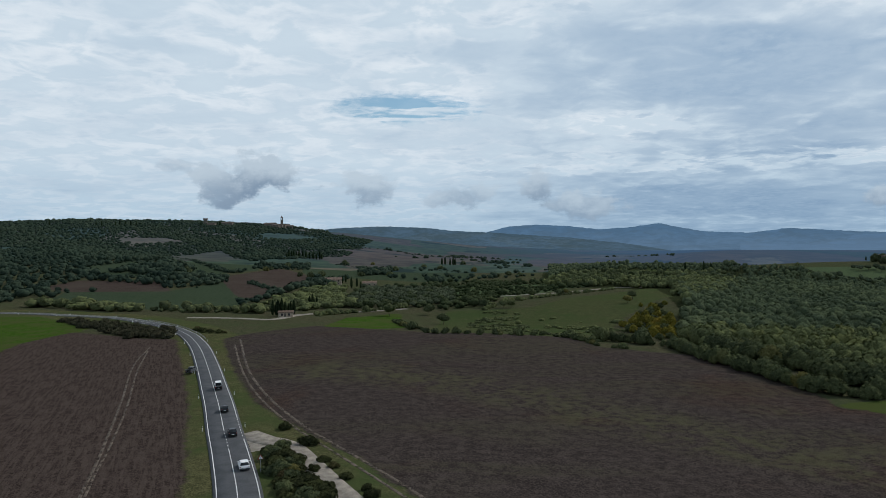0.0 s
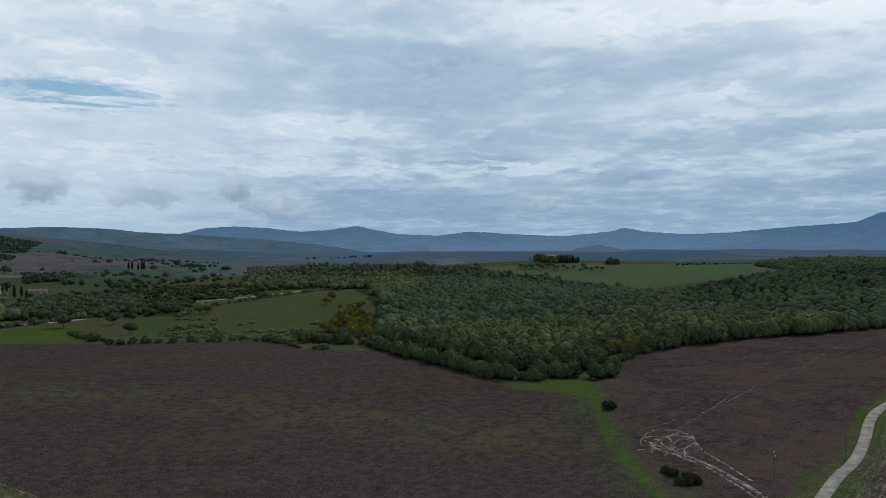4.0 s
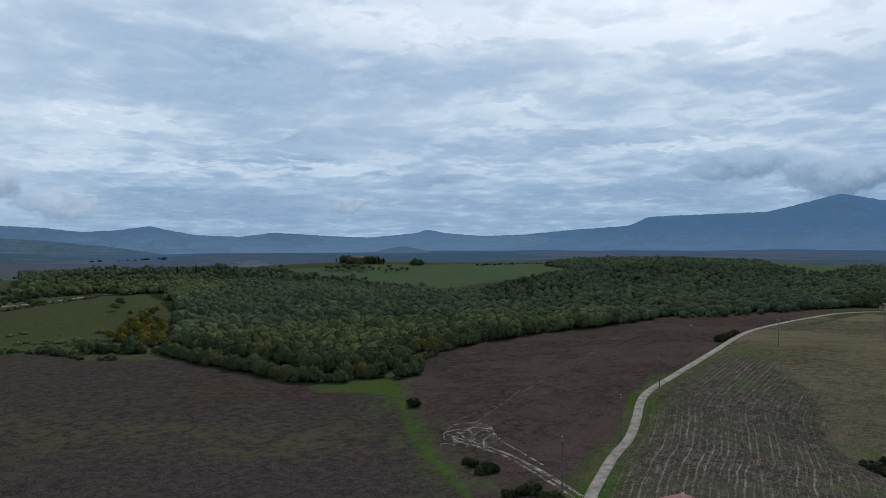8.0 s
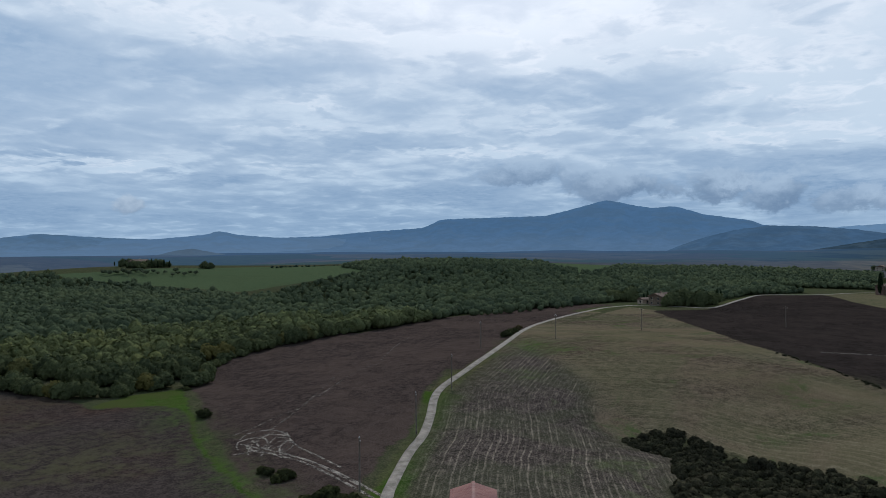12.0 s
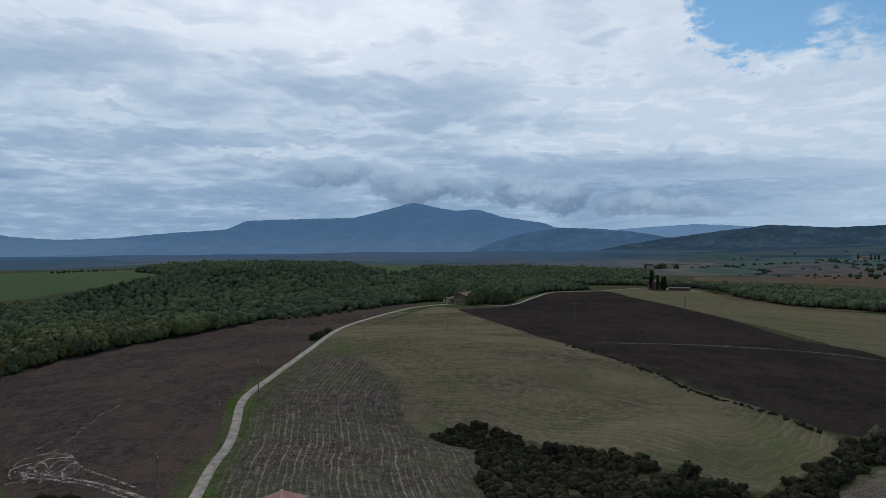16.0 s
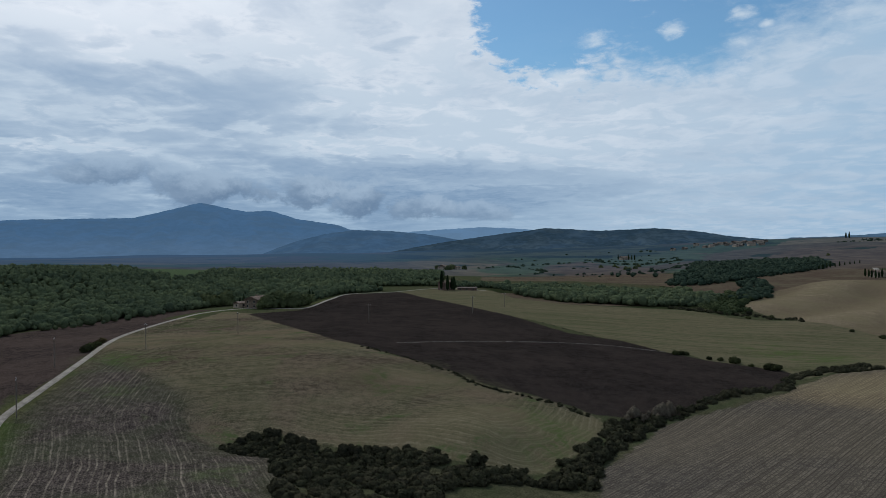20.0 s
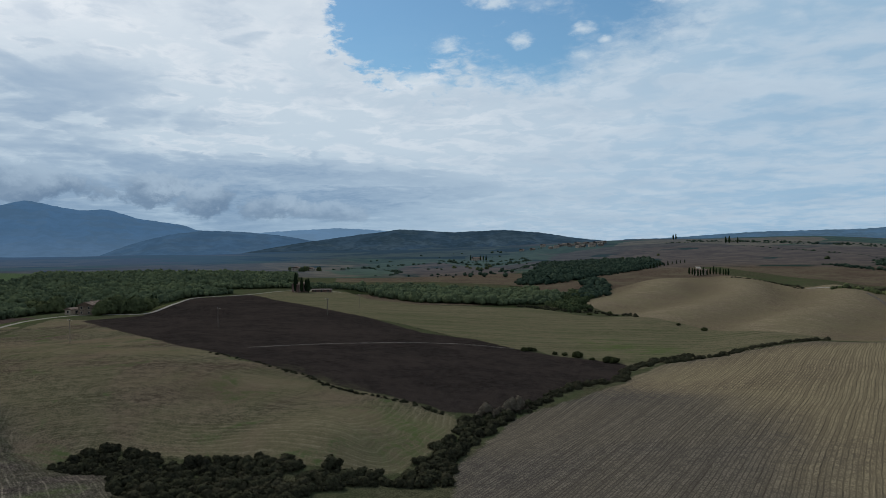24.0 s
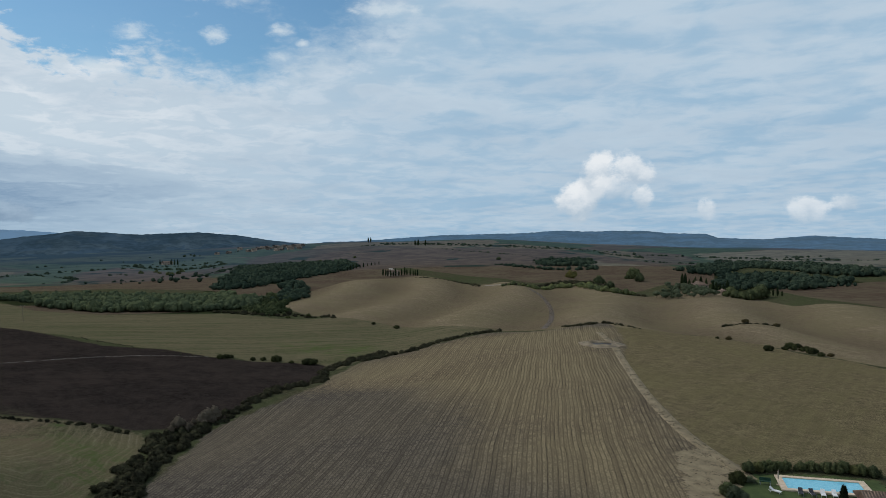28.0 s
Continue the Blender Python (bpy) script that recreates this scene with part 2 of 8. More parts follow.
def plain(name, dark, light, rough=0.8, scale=0.6, relief=0.02):
    """A surface with grain and stains between two colours."""
    def paint(n):
        p = position(n)
        big, small = n.noise(p, scale, 5), n.noise(p, scale * 12, 4)
        f = n.math("ADD", n.math("MULTIPLY", big, 0.65), n.math("MULTIPLY", small, 0.35))
        return n.mix(dark, light, n.ramp(f, 0.35, 0.65)), rough, n.bump(small, 0.4, relief)
    return material(name, paint)


def paint_ground(n):
    p = position(n)
    fine, mid, large = n.noise(p, 2.8, 5, 0.75), n.noise(p, 0.11, 6, 0.6, 0.5), n.noise(p, 0.017, 5, 0.6, 0.6)
    grit = n.noise(p, 0.45, 6, 0.7)
    jitter = n.math("ADD", n.math("MULTIPLY", n.math("SUBTRACT", mid, 0.5), 5.0), n.math("MULTIPLY", n.math("SUBTRACT", grit, 0.5), 4.0))
    grain = n.ramp(n.math("ADD", n.math("MULTIPLY", fine, 0.68), n.math("MULTIPLY", grit, 0.32)), 0.43, 0.58)
    patch = n.ramp(n.math("ADD", n.math("MULTIPLY", mid, 0.5), n.math("MULTIPLY", large, 0.5)), 0.40, 0.62)
    blotch = n.ramp(large, 0.52, 0.70)

    def drawn(turn, along_, across, wob=0.0, bend=0.0, rough=0.7):
        """Noise drawn out along one way, as furrows and swaths leave it."""
        t = radians(turn)
        u = n.vec("DOT_PRODUCT", p, (math.cos(t), -math.sin(t), 0))
        v = n.vec("DOT_PRODUCT", p, (math.sin(t), math.cos(t), 0))
        if bend:
            w = n.math("SUBTRACT", v, 190.0)
            u = n.math("ADD", u, n.math("MULTIPLY", n.math("MULTIPLY", w, w), bend))
        if wob:
            u = n.math("ADD", u, n.math("MULTIPLY", n.math("SUBTRACT", mid, 0.5), wob))
        return u, n.noise(n.join(n.math("MULTIPLY", u, across), n.math("MULTIPLY", v, along_), 0.0), 1.0, 4, rough, 0.2)

    def thin(u, gap):
        return n.ramp(n.math("SINE", n.math("MULTIPLY", u, 6.2832 / gap)), 0.40, 0.95)

    broken = n.ramp(n.math("ADD", n.math("MULTIPLY", fine, 0.5), n.math("MULTIPLY", grit, 0.5)), 0.42, 0.60)
    patchy = n.ramp(n.noise(p, 0.035, 5, 0.6, 0.8), 0.38, 0.62)
    # stubble rows run beside the track and bend with it
    u = n.math("ADD", n.attr("from_track"), n.math("MULTIPLY", n.math("SUBTRACT", mid, 0.5), 0.8))
    v = n.vec("DOT_PRODUCT", p, (0.83, 0.55, 0.0))
    f = n.noise(n.join(n.math("MULTIPLY", u, 0.8), n.math("MULTIPLY", v, 0.05), 0.0), 1.0, 4, 0.7, 0.2)
    broad = n.ramp(n.noise(n.join(n.math("MULTIPLY", u, 0.16), n.math("MULTIPLY", v, 0.02), 3.0), 1.0, 3, 0.6, 0.2), 0.36, 0.60)
    rows_straw = n.math("MULTIPLY", n.math("MULTIPLY", thin(u, 1.3), n.ramp(f, 0.38, 0.60)), n.math("ADD", 0.3, n.math("MULTIPLY", broken, 0.7)))
    rows_straw = n.math("MULTIPLY", rows_straw, n.math("ADD", 0.35, n.math("MULTIPLY", broad, 0.65)))
    dashes = n.math("MULTIPLY", n.ramp(n.noise(n.join(n.math("MULTIPLY", u, 2.4), n.math("MULTIPLY", v, 0.20), 5.0), 1.0, 4, 0.7, 0.2), 0.50, 0.64), n.math("ADD", 0.35, n.math("MULTIPLY", broken, 0.65)))
    weeds = n.ramp(n.noise(p, 0.055, 5, 0.6, 0.6), 0.56, 0.68)
    weeds = n.math("MULTIPLY", weeds, n.ramp(grit, 0.36, 0.60))
    u, f = drawn(131, 0.02, 1.3, 0.6, 0.0)
    u = n.math("ADD", u, n.math("MULTIPLY", n.math("SUBTRACT", n.noise(p, 0.012, 2, 0.5), 0.5), 6.0))
    # furrow lines: their shade is put into the colour in place of relief
    furrow = n.math("MULTIPLY", n.math("ADD", n.math("MULTIPLY", n.ramp(f, 0.44, 0.60), 0.35), n.math("ADD", n.math("MULTIPLY", thin(u, 0.85), 0.55), n.math("MULTIPLY", thin(u, 2.55), 0.16))), n.math("ADD", 0.4, n.math("MULTIPLY", broken, 0.6)))
    swath = n.ramp(drawn(14, 0.012, 0.30, 3.0)[1], 0.42, 0.60)
    contour = n.ramp(drawn(40, 0.012, 0.16, 6.0, 0.0006)[1], 0.42, 0.60)
    drill = n.ramp(drawn(158, 0.02, 0.7, 2.5)[1], 0.42, 0.60)
    u = n.math("ADD", n.attr("from_gully"), n.math("MULTIPLY", n.math("SUBTRACT", large, 0.5), 12.0))
    f = n.noise(n.join(n.math("MULTIPLY", u, 0.7), n.math("MULTIPLY", n.vec("DOT_PRODUCT", p, (0.7, 0.7, 0.0)), 0.03), 0.0), 1.0, 4, 0.7, 0.2)
    stub_line = n.math("ADD", n.math("MULTIPLY", n.ramp(f, 0.42, 0.60), 0.35), n.math("MULTIPLY", n.math("MULTIPLY", thin(u, 1.7), n.ramp(n.attr("from_gully"), 8.0, 34.0, 1.0, 0.15)), 0.5))
    stub_line = n.math("MULTIPLY", n.math("MULTIPLY", stub_line, n.math("ADD", 0.25, n.math("MULTIPLY", broken, 0.75))), n.math("ADD", 0.35, n.math("MULTIPLY", patchy, 0.65)))
    broadly = n.ramp(n.noise(n.vec("MULTIPLY", p, (1.0, 0.45, 1.0)), 0.022, 4, 0.55, 0.6), 0.42, 0.60)
    west_tilth = n.ramp(drawn(-21, 0.10, 1.2)[1], 0.42, 0.60)
    tilth = n.ramp(drawn(75, 0.9, 2.4)[1], 0.44, 0.62)
    band = n.ramp(n.noise(n.vec("MULTIPLY", p, (0.35, 1.0, 1.0)), 0.03, 4, 0.6, 0.5), 0.46, 0.62)

    # yellower straw past the shoulder, with the slope's shading put into its colour
    pale_straw = n.ramp(n.math("ADD", n.attr("in_straw_pale"), n.math("MULTIPLY", jitter, 2.0)), -14.0, 16.0)

    def two(a, b, f):
        return n.mix(a, b, f)

    def soft(f, k):
        return n.math("MULTIPLY", f, k)

    col = two(two((0.034, 0.036, 0.020), (0.090, 0.084, 0.050), grain), (0.048, 0.062, 0.028), soft(patch, 0.7))
    # shading of the bare hills put into the soil colour: paler spurs, browner hollows
    fold_shade = n.ramp(n.math("ADD", n.attr("fold_shade"), n.math("MULTIPLY", n.math("SUBTRACT", large, 0.5), 2.2)), -0.9, 0.9)
    layers = [
        ("verge", two(two((0.044, 0.048, 0.022), (0.112, 0.104, 0.050), grain), (0.052, 0.070, 0.026), patch)),
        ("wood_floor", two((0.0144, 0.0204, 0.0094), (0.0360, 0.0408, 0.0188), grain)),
        ("meadow", two(two((0.0340, 0.0450, 0.0190), (0.0820, 0.0860, 0.0400), grain), (0.0440, 0.0640, 0.0240), patch)),
        ("pasture", two(two((0.044, 0.068, 0.034), (0.086, 0.112, 0.056), grain), (0.066, 0.094, 0.048), patch)),
        ("vale", two(two((0.026, 0.042, 0.024), (0.054, 0.072, 0.042), grain), (0.042, 0.058, 0.036), patch)),
        ("vale_soil", two(two((0.036, 0.027, 0.024), (0.072, 0.054, 0.046), grain), (0.066, 0.054, 0.044), patch)),
        ("green", two(two((0.0240, 0.0600, 0.0074), (0.0528, 0.0944, 0.0166), grain), (0.0560, 0.0704, 0.0221), patch)),
        ("brown", two(two((0.052, 0.038, 0.028), (0.108, 0.080, 0.058), grain), (0.104, 0.086, 0.058), patch)),
        ("tan", two(two(two(n.mix((0.082, 0.064, 0.042), (0.128, 0.102, 0.065), fold_shade), n.mix((0.172, 0.136, 0.092), (0.250, 0.203, 0.136), fold_shade), grain), (0.138, 0.120, 0.068), soft(patch, 0.6)), (0.120, 0.098, 0.066), soft(contour, 0.25))),
    ]
    layers += [
        ("ley", two(two(two((0.064, 0.060, 0.033), (0.140, 0.124, 0.074), grain), (0.058, 0.070, 0.032), soft(patch, 0.5)), (0.150, 0.130, 0.084), soft(swath, 0.5))),
        ("olive", two(two(two((0.078, 0.066, 0.038), (0.200, 0.165, 0.096), grain), (0.130, 0.115, 0.058), soft(patch, 0.6)), (0.084, 0.064, 0.044), soft(drill, 0.22))),
        ("straw", two(two(two(n.mix((0.054, 0.048, 0.042), (0.095, 0.077, 0.055), pale_straw), n.mix((0.150, 0.132, 0.106), (0.280, 0.226, 0.138), pale_straw), grain), (0.225, 0.186, 0.112), soft(n.math("MULTIPLY", n.ramp(n.noise(p, 0.016, 4, 0.5, 0.4), 0.38, 0.62), n.math("ADD", 0.3, soft(pale_straw, 0.7))), 0.6)), (0.024, 0.019, 0.016), soft(furrow, 0.95))),
        ("stubble", two(two(two(two((0.034, 0.028, 0.020), (0.142, 0.113, 0.079), grain), (0.158, 0.126, 0.080), soft(broadly, 0.6)), (0.250, 0.204, 0.148), stub_line), (0.048, 0.078, 0.024), soft(n.math("MAXIMUM", soft(patchy, 0.30), weeds), 0.8))),
        ("rows", two(two(two((0.026, 0.022, 0.020), (0.110, 0.090, 0.077), grain), (0.056, 0.068, 0.034), soft(patchy, 0.4)), (0.300, 0.255, 0.200), n.math("MAXIMUM", soft(dashes, 0.32), soft(rows_straw, 0.72)))),
    ]
    layers += [
        ("dark", two(two(two((0.0098, 0.0084, 0.0078), (0.036, 0.0300, 0.0268), grain), (0.044, 0.0345, 0.0295), soft(patch, 0.6)), (0.038, 0.0300, 0.0262), soft(tilth, 0.2))),
        ("plough", two(two(two(n.mix((0.026, 0.0210, 0.0195), (0.029, 0.0192, 0.0162), blotch), n.mix((0.072, 0.0585, 0.0515), (0.074, 0.0500, 0.0410), blotch), grain), (0.066, 0.0520, 0.0440), soft(tilth, 0.16)), (0.060, 0.0600, 0.0330), soft(n.math("MULTIPLY", band, n.ramp(grit, 0.35, 0.6)), 0.35))),
        ("tilled", two(two(two((0.0205, 0.0162, 0.0145), (0.076, 0.0580, 0.0505), grain), (0.090, 0.066, 0.054), soft(patch, 0.5)), (0.074, 0.057, 0.049), soft(tilth, 0.18))),
        ("plough_west", two(two((0.028, 0.0205, 0.0180), (0.070, 0.0530, 0.0450), grain), (0.090, 0.0700, 0.0580), soft(west_tilth, 0.5))),
    ]
    layers = [(k, n.mix(c, (0.062, 0.098, 0.024), soft(weeds, 0.35)) if k == "rows" else c) for k, c in layers]
    for name, colour in layers:
        wide = 7.0 if name == "rows" else 0.8
        m = n.ramp(n.math("ADD", n.attr("in_" + name), jitter), -wide, wide)
        col = n.mix(col, colour, m)
    scatter_ = n.ramp(n.math("ADD", n.math("MULTIPLY", grit, 0.5), n.math("MULTIPLY", n.noise(p, 0.09, 5, 0.65, 0.8), 0.5)), 0.42, 0.60)
    for name, tone, most in (("sprout", (0.074, 0.074, 0.038), 0.62), ("shoots", (0.052, 0.088, 0.022), 0.70)):
        m = n.ramp(n.math("ADD", n.attr("in_" + name), n.math("MULTIPLY", jitter, 1.6)), -7.0, 9.0)
        col = n.mix(col, tone, n.math("MULTIPLY", n.math("MULTIPLY", m, most), scatter_))
    col = n.mix(col, (0.92, 0.92, 0.92), 1.0, "MULTIPLY")
    relief = n.math("ADD", n.math("MULTIPLY", fine, 0.35), grit)
    return col, 0.95, n.bump(relief, 1.0, 0.34)


GROUND = material("ground_soil_and_grass", paint_ground, 0.0)
ASPHALT = plain("asphalt", (0.042, 0.045, 0.049), (0.070, 0.073, 0.078), 0.85, 0.35)
PAINT = plain("road_paint", (0.45, 0.45, 0.44), (0.75, 0.75, 0.73), 0.7, 0.8)
GRAVEL = plain("pale_gravel", (0.13, 0.115, 0.094), (0.275, 0.245, 0.205), 0.95, 0.5)


def broken(name, dark, light, cover):
    """Churned soil that lies in scraps: the ground shows through between them."""
    m = plain(name, dark, light, 0.95, 0.4)
    n = Nodes(m.node_tree, False)
    p = position(n)
    f = n.math("ADD", n.math("MULTIPLY", n.noise(p, 0.5, 5, 0.7), 0.5), n.math("MULTIPLY", n.noise(p, 2.5, 4, 0.7), 0.5))
    clear = n.node("ShaderNodeBsdfTransparent")
    mx = n.node("ShaderNodeMixShader")
    out = m.node_tree.nodes["Material Output"]
    n.put(mx.inputs[0], n.ramp(f, cover - 0.06, cover + 0.06))
    n.put(mx.inputs[1], clear.outputs[0])
    n.put(mx.inputs[2], m.node_tree.nodes["Principled BSDF"].outputs[0])
    n.put(out.inputs[0], mx.outputs[0])
    return m


CHALK = broken("chalky_mud", (0.08, 0.068, 0.055), (0.27, 0.24, 0.20), 0.485)
FAINT = broken("faint_chalky_mud", (0.06, 0.05, 0.04), (0.15, 0.125, 0.10), 0.51)
# lighter soil: the light on the dark field's crest put into its colour
LIT_SOIL = broken("lit_crest_soil", (0.035, 0.028, 0.024), (0.080, 0.066, 0.054), 0.47)
PALE_EARTH = broken("pale_trodden_earth", (0.125, 0.100, 0.060), (0.225, 0.182, 0.112), 0.42)
SPOIL = plain("pale_spoil", (0.11, 0.09, 0.062), (0.235, 0.19, 0.13), 0.95, 0.4)
SCUFFED = broken("scuffed_soil", (0.055, 0.043, 0.033), (0.12, 0.094, 0.07), 0.46)
BARK = plain("bark", (0.03, 0.024, 0.018), (0.075, 0.06, 0.045), 0.9, 2.0)


def leaves(name, dark, light, autumn, source):
    """Foliage: its tint differs from tree to tree and from leaf clump to leaf clump."""
    def paint(n):
        tree = chance(n) if source == "object" else n.attr("tint")
        leaf = n.node("ShaderNodeNewGeometry").outputs["Random Per Island"]
        f = n.math("ADD", n.math("MULTIPLY", tree, 0.75), n.math("MULTIPLY", leaf, 0.25))
        p = position(n)
        clump, twig = n.noise(p, 1.3, 4, 0.65), n.noise(p, 4.5, 4, 0.7)
        both = n.math("ADD", n.math("MULTIPLY", clump, 0.5), n.math("MULTIPLY", twig, 0.5))
        f = n.math("ADD", f, n.ramp(both, 0.36, 0.64, -0.32, 0.32), clamp=True)
        c = n.mix(dark, light, f)
        return n.mix(c, autumn, n.ramp(tree, 0.86, 0.99, 0.0, 0.65)), 0.65, n.bump(both, 1.0, 0.9)
    return material(name, paint, 0.0)


OAK = leaves("oak_leaves", (0.049, 0.062, 0.034), (0.112, 0.129, 0.058), (0.134, 0.109, 0.030), "object")
OAK_WOOD = leaves("oak_wood_leaves", (0.054, 0.067, 0.037), (0.148, 0.166, 0.070), (0.151, 0.154, 0.055), "tint")
# bluer than the near leaves: the haze of distance put into their colour
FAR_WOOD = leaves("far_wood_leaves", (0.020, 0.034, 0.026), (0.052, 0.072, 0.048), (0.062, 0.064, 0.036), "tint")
YELLOW = leaves("autumn_leaves", (0.085, 0.090, 0.022), (0.20, 0.165, 0.028), (0.22, 0.15, 0.03), "object")
BRUSH = leaves("bramble_leaves", (0.024, 0.028, 0.015), (0.066, 0.074, 0.030), (0.075, 0.052, 0.028), "object")
CYPRESS = leaves("cypress_leaves", (0.010, 0.017, 0.009), (0.028, 0.040, 0.018), (0.03, 0.04, 0.018), "object")
SILVER = leaves("olive_leaves", (0.05, 0.065, 0.038), (0.11, 0.13, 0.08), (0.11, 0.13, 0.08), "object")
BRUSH_WOOD = leaves("bramble_thicket_leaves", (0.020, 0.020, 0.015), (0.062, 0.062, 0.036), (0.092, 0.066, 0.052), "tint")
VALLEY_WOOD = leaves("valley_leaves", (0.024, 0.036, 0.016), (0.070, 0.085, 0.042), (0.085, 0.09, 0.03), "tint")
SOUTH_WOOD = leaves("valley_wood_leaves", (0.049, 0.066, 0.042), (0.102, 0.124, 0.064), (0.100, 0.104, 0.046), "tint")
REED = leaves("dry_reed_leaves", (0.085, 0.072, 0.055), (0.17, 0.145, 0.11), (0.17, 0.14, 0.10), "object")


# ---- mesh helpers ----
def mesh_of(name, verts, faces, mats, smooth=False, attrs=None):
    """A mesh from arrays: verts (n, 3), faces (m, 3) or (m, 4), one material or a list."""
    me = bpy.data.meshes.new(name)
    verts, faces = np.asarray(verts, np.float32), np.asarray(faces, np.int32)
    k = faces.shape[1]
    me.vertices.add(len(verts))
    me.vertices.foreach_set("co", verts.ravel())
    me.loops.add(faces.size)
    me.loops.foreach_set("vertex_index", faces.ravel())
    me.polygons.add(len(faces))
    me.polygons.foreach_set("loop_start", np.arange(0, faces.size, k, dtype=np.int32))
    for m in mats if isinstance(mats, (list, tuple)) else [mats]:
        me.materials.append(m)
    for key, values in (attrs or {}).items():
        me.attributes.new(key, "FLOAT", "POINT").data.foreach_set("value", np.asarray(values, np.float32))
    me.update(calc_edges=True)
    me.polygons.foreach_set("use_smooth", np.full(len(faces), smooth))
    return me


def part(name, me, parent=None, label="", at=None):
    """Links a mesh (or a bmesh with its material) as one object under a thing."""
    ob = new(name, me)
    if parent is not None:
        ob.parent = parent
    if at is not None:
        ob.matrix_basis = at
    return tagged(ob, label)


def inside(poly, x, y):
    """True where the plan places lie in the polygon."""
    hit = np.zeros(x.shape, bool)
    q = np.asarray(poly, float)
    for (ax, ay), (bx, by) in zip(q, np.roll(q, -1, 0)):
        cross = (ay > y) != (by > y)
        hit ^= cross & (x < (bx - ax) * (y - ay) / (by - ay + 1e-12) + ax)
    return hit


def edge_distance(line, x, y, closed=True):
    q = np.asarray(line, float)
    ends = np.roll(q, -1, 0) if closed else q[1:]
    best = np.full(x.shape, 1e9)
    for (ax, ay), (bx, by) in zip(q, ends):
        dx, dy = bx - ax, by - ay
        s = np.clip(((x - ax) * dx + (y - ay) * dy) / (dx * dx + dy * dy + 1e-9), 0, 1)
        best = np.minimum(best, np.hypot(x - ax - s * dx, y - ay - s * dy))
    return best


def smooth_line(points, step):
    """A Catmull-Rom line through plan points, about one point a step."""
    q = np.asarray(points, float)
    q = np.vstack([2 * q[0] - q[1], q, 2 * q[-1] - q[-2]])
    out = []
    for a, b, c, d in zip(q, q[1:], q[2:], q[3:]):
        k = max(1, int(np.hypot(*(c - b)) / step))
        for s in np.arange(k) / k:
            out.append(0.5 * (2 * b + (c - a) * s + (2 * a - 5 * b + 4 * c - d) * s * s + (3 * b - a - 3 * c + d) * s ** 3))
    out.append(q[-2])
    return np.array(out)


# ---- the land ----
# spot heights of the land: x, y, z
LAND_A = [(0, 0, 2), (-300, -300, 0), (0, -700, 0), (-800, -200, 0), (-900, -1500, 20), (600, -2000, 0), (-2500, -800, 30), (0, -4500, 0),
    (-4000, 2000, 40), (-4500, -2500, 20), (-834, 4727, -30), (932, 3477, -22), (1242, 4636, -30), (2065, 2949, -22), (2753, 3932, -30),
    (2949, 2065, -22), (3932, 2753, -30), (3477, 932, -22), (4636, 1242, -30), (3586, -314, -22), (4782, -418, -30), (3263, -1521, -22),
    (4350, -2029, -30), (2546, -2546, -22), (3394, -3394, -30), (1521, -3263, -22), (2029, -4350, -30), (-33, 114, 0.0), (-108, 299, 0.0),
    (-261, 419, 0.0)]
LAND_B = [(-160, 377, 0.0), (-117, 195, -1.0), (-33, 184, 0.5), (4, 308, 1.0), (58, 233, 0.0), (105, 191, -1.0), (5, 410, -6.0), (98, 340, -5.0),
    (-50, 462, -4.0), (-219, 472, -1.3), (-303, 653, 5.1), (-412, 1074, 20.0), (-679, 1775, 84.2), (-944, 1649, 84.3), (-449, 2000, 78.6),
    (-263, 2486, 59.4), (-448, 781, 17.7), (-1140, 1393, 58.9), (-337, 411, 0.0), (-167, 741, -1.4), (-227, 1280, 13.5), (69, 757, -7.7),
    (118, 1295, -5.8), (353, 2070, -5.4), (-59, 2199, 17.1), (171, 812, 5.1), (201, 959, -7.2), (309, 1468, -13.7), (253, 769, 5.4), (300, 912, -6.8)]
LAND_C = [(453, 1377, -12.1), (200, 826, 9.7), (236, 972, -1.1), (325, 785, 8.6), (375, 906, -2.0), (464, 1374, -1.8), (598, 1266, -5.3),
    (286, 704, -1.7), (207, 342, -2.8), (489, 633, -1.5), (398, 1446, -10.4), (127, 463, 1.3), (458, 716, 11.4), (546, 557, 3.4), (795, 607, 6.2),
    (911, 523, 4.8), (205, 210, 0.0), (294, 200, 1.0), (358, 320, -11.4), (126, 182, -3.0), (93, 119, -3.0), (120, 123, 0.0), (89, 73, 0.0),
    (290, 153, 1.0), (391, 154, 1.0), (393, 133, 1.0), (647, 315, 3.6), (840, 444, 6.6), (1410, 512, -0.7), (627, 126, -1.5)]
LAND_D = [(199, 40, 3.0), (164, 73, 1.5), (158, 51, -6.0), (130, 39, -2.0), (145, 18, -8.0), (147, -11, -9.0), (180, -35, -9.0), (238, -97, -7.0),
    (154, 0, 1.5), (576, 28, 1.0), (259, -10, 0.0), (210, -49, -4.0), (473, 57, 1.0), (755, -88, -5.3), (540, -147, -7.7), (949, -36, -9.1),
    (1374, -267, -10.9), (2143, -500, 13.5), (2298, -89, 4.7), (1039, -361, -7.8), (2302, -975, 30.8), (405, -89, -4.0), (288, -126, -6.0),
    (521, -205, -6.8), (612, -297, -3.4), (755, -411, -2.8), (1417, -743, 12.4), (563, -416, -3.8), (316, -200, -5.0), (292, -165, -6.0)]
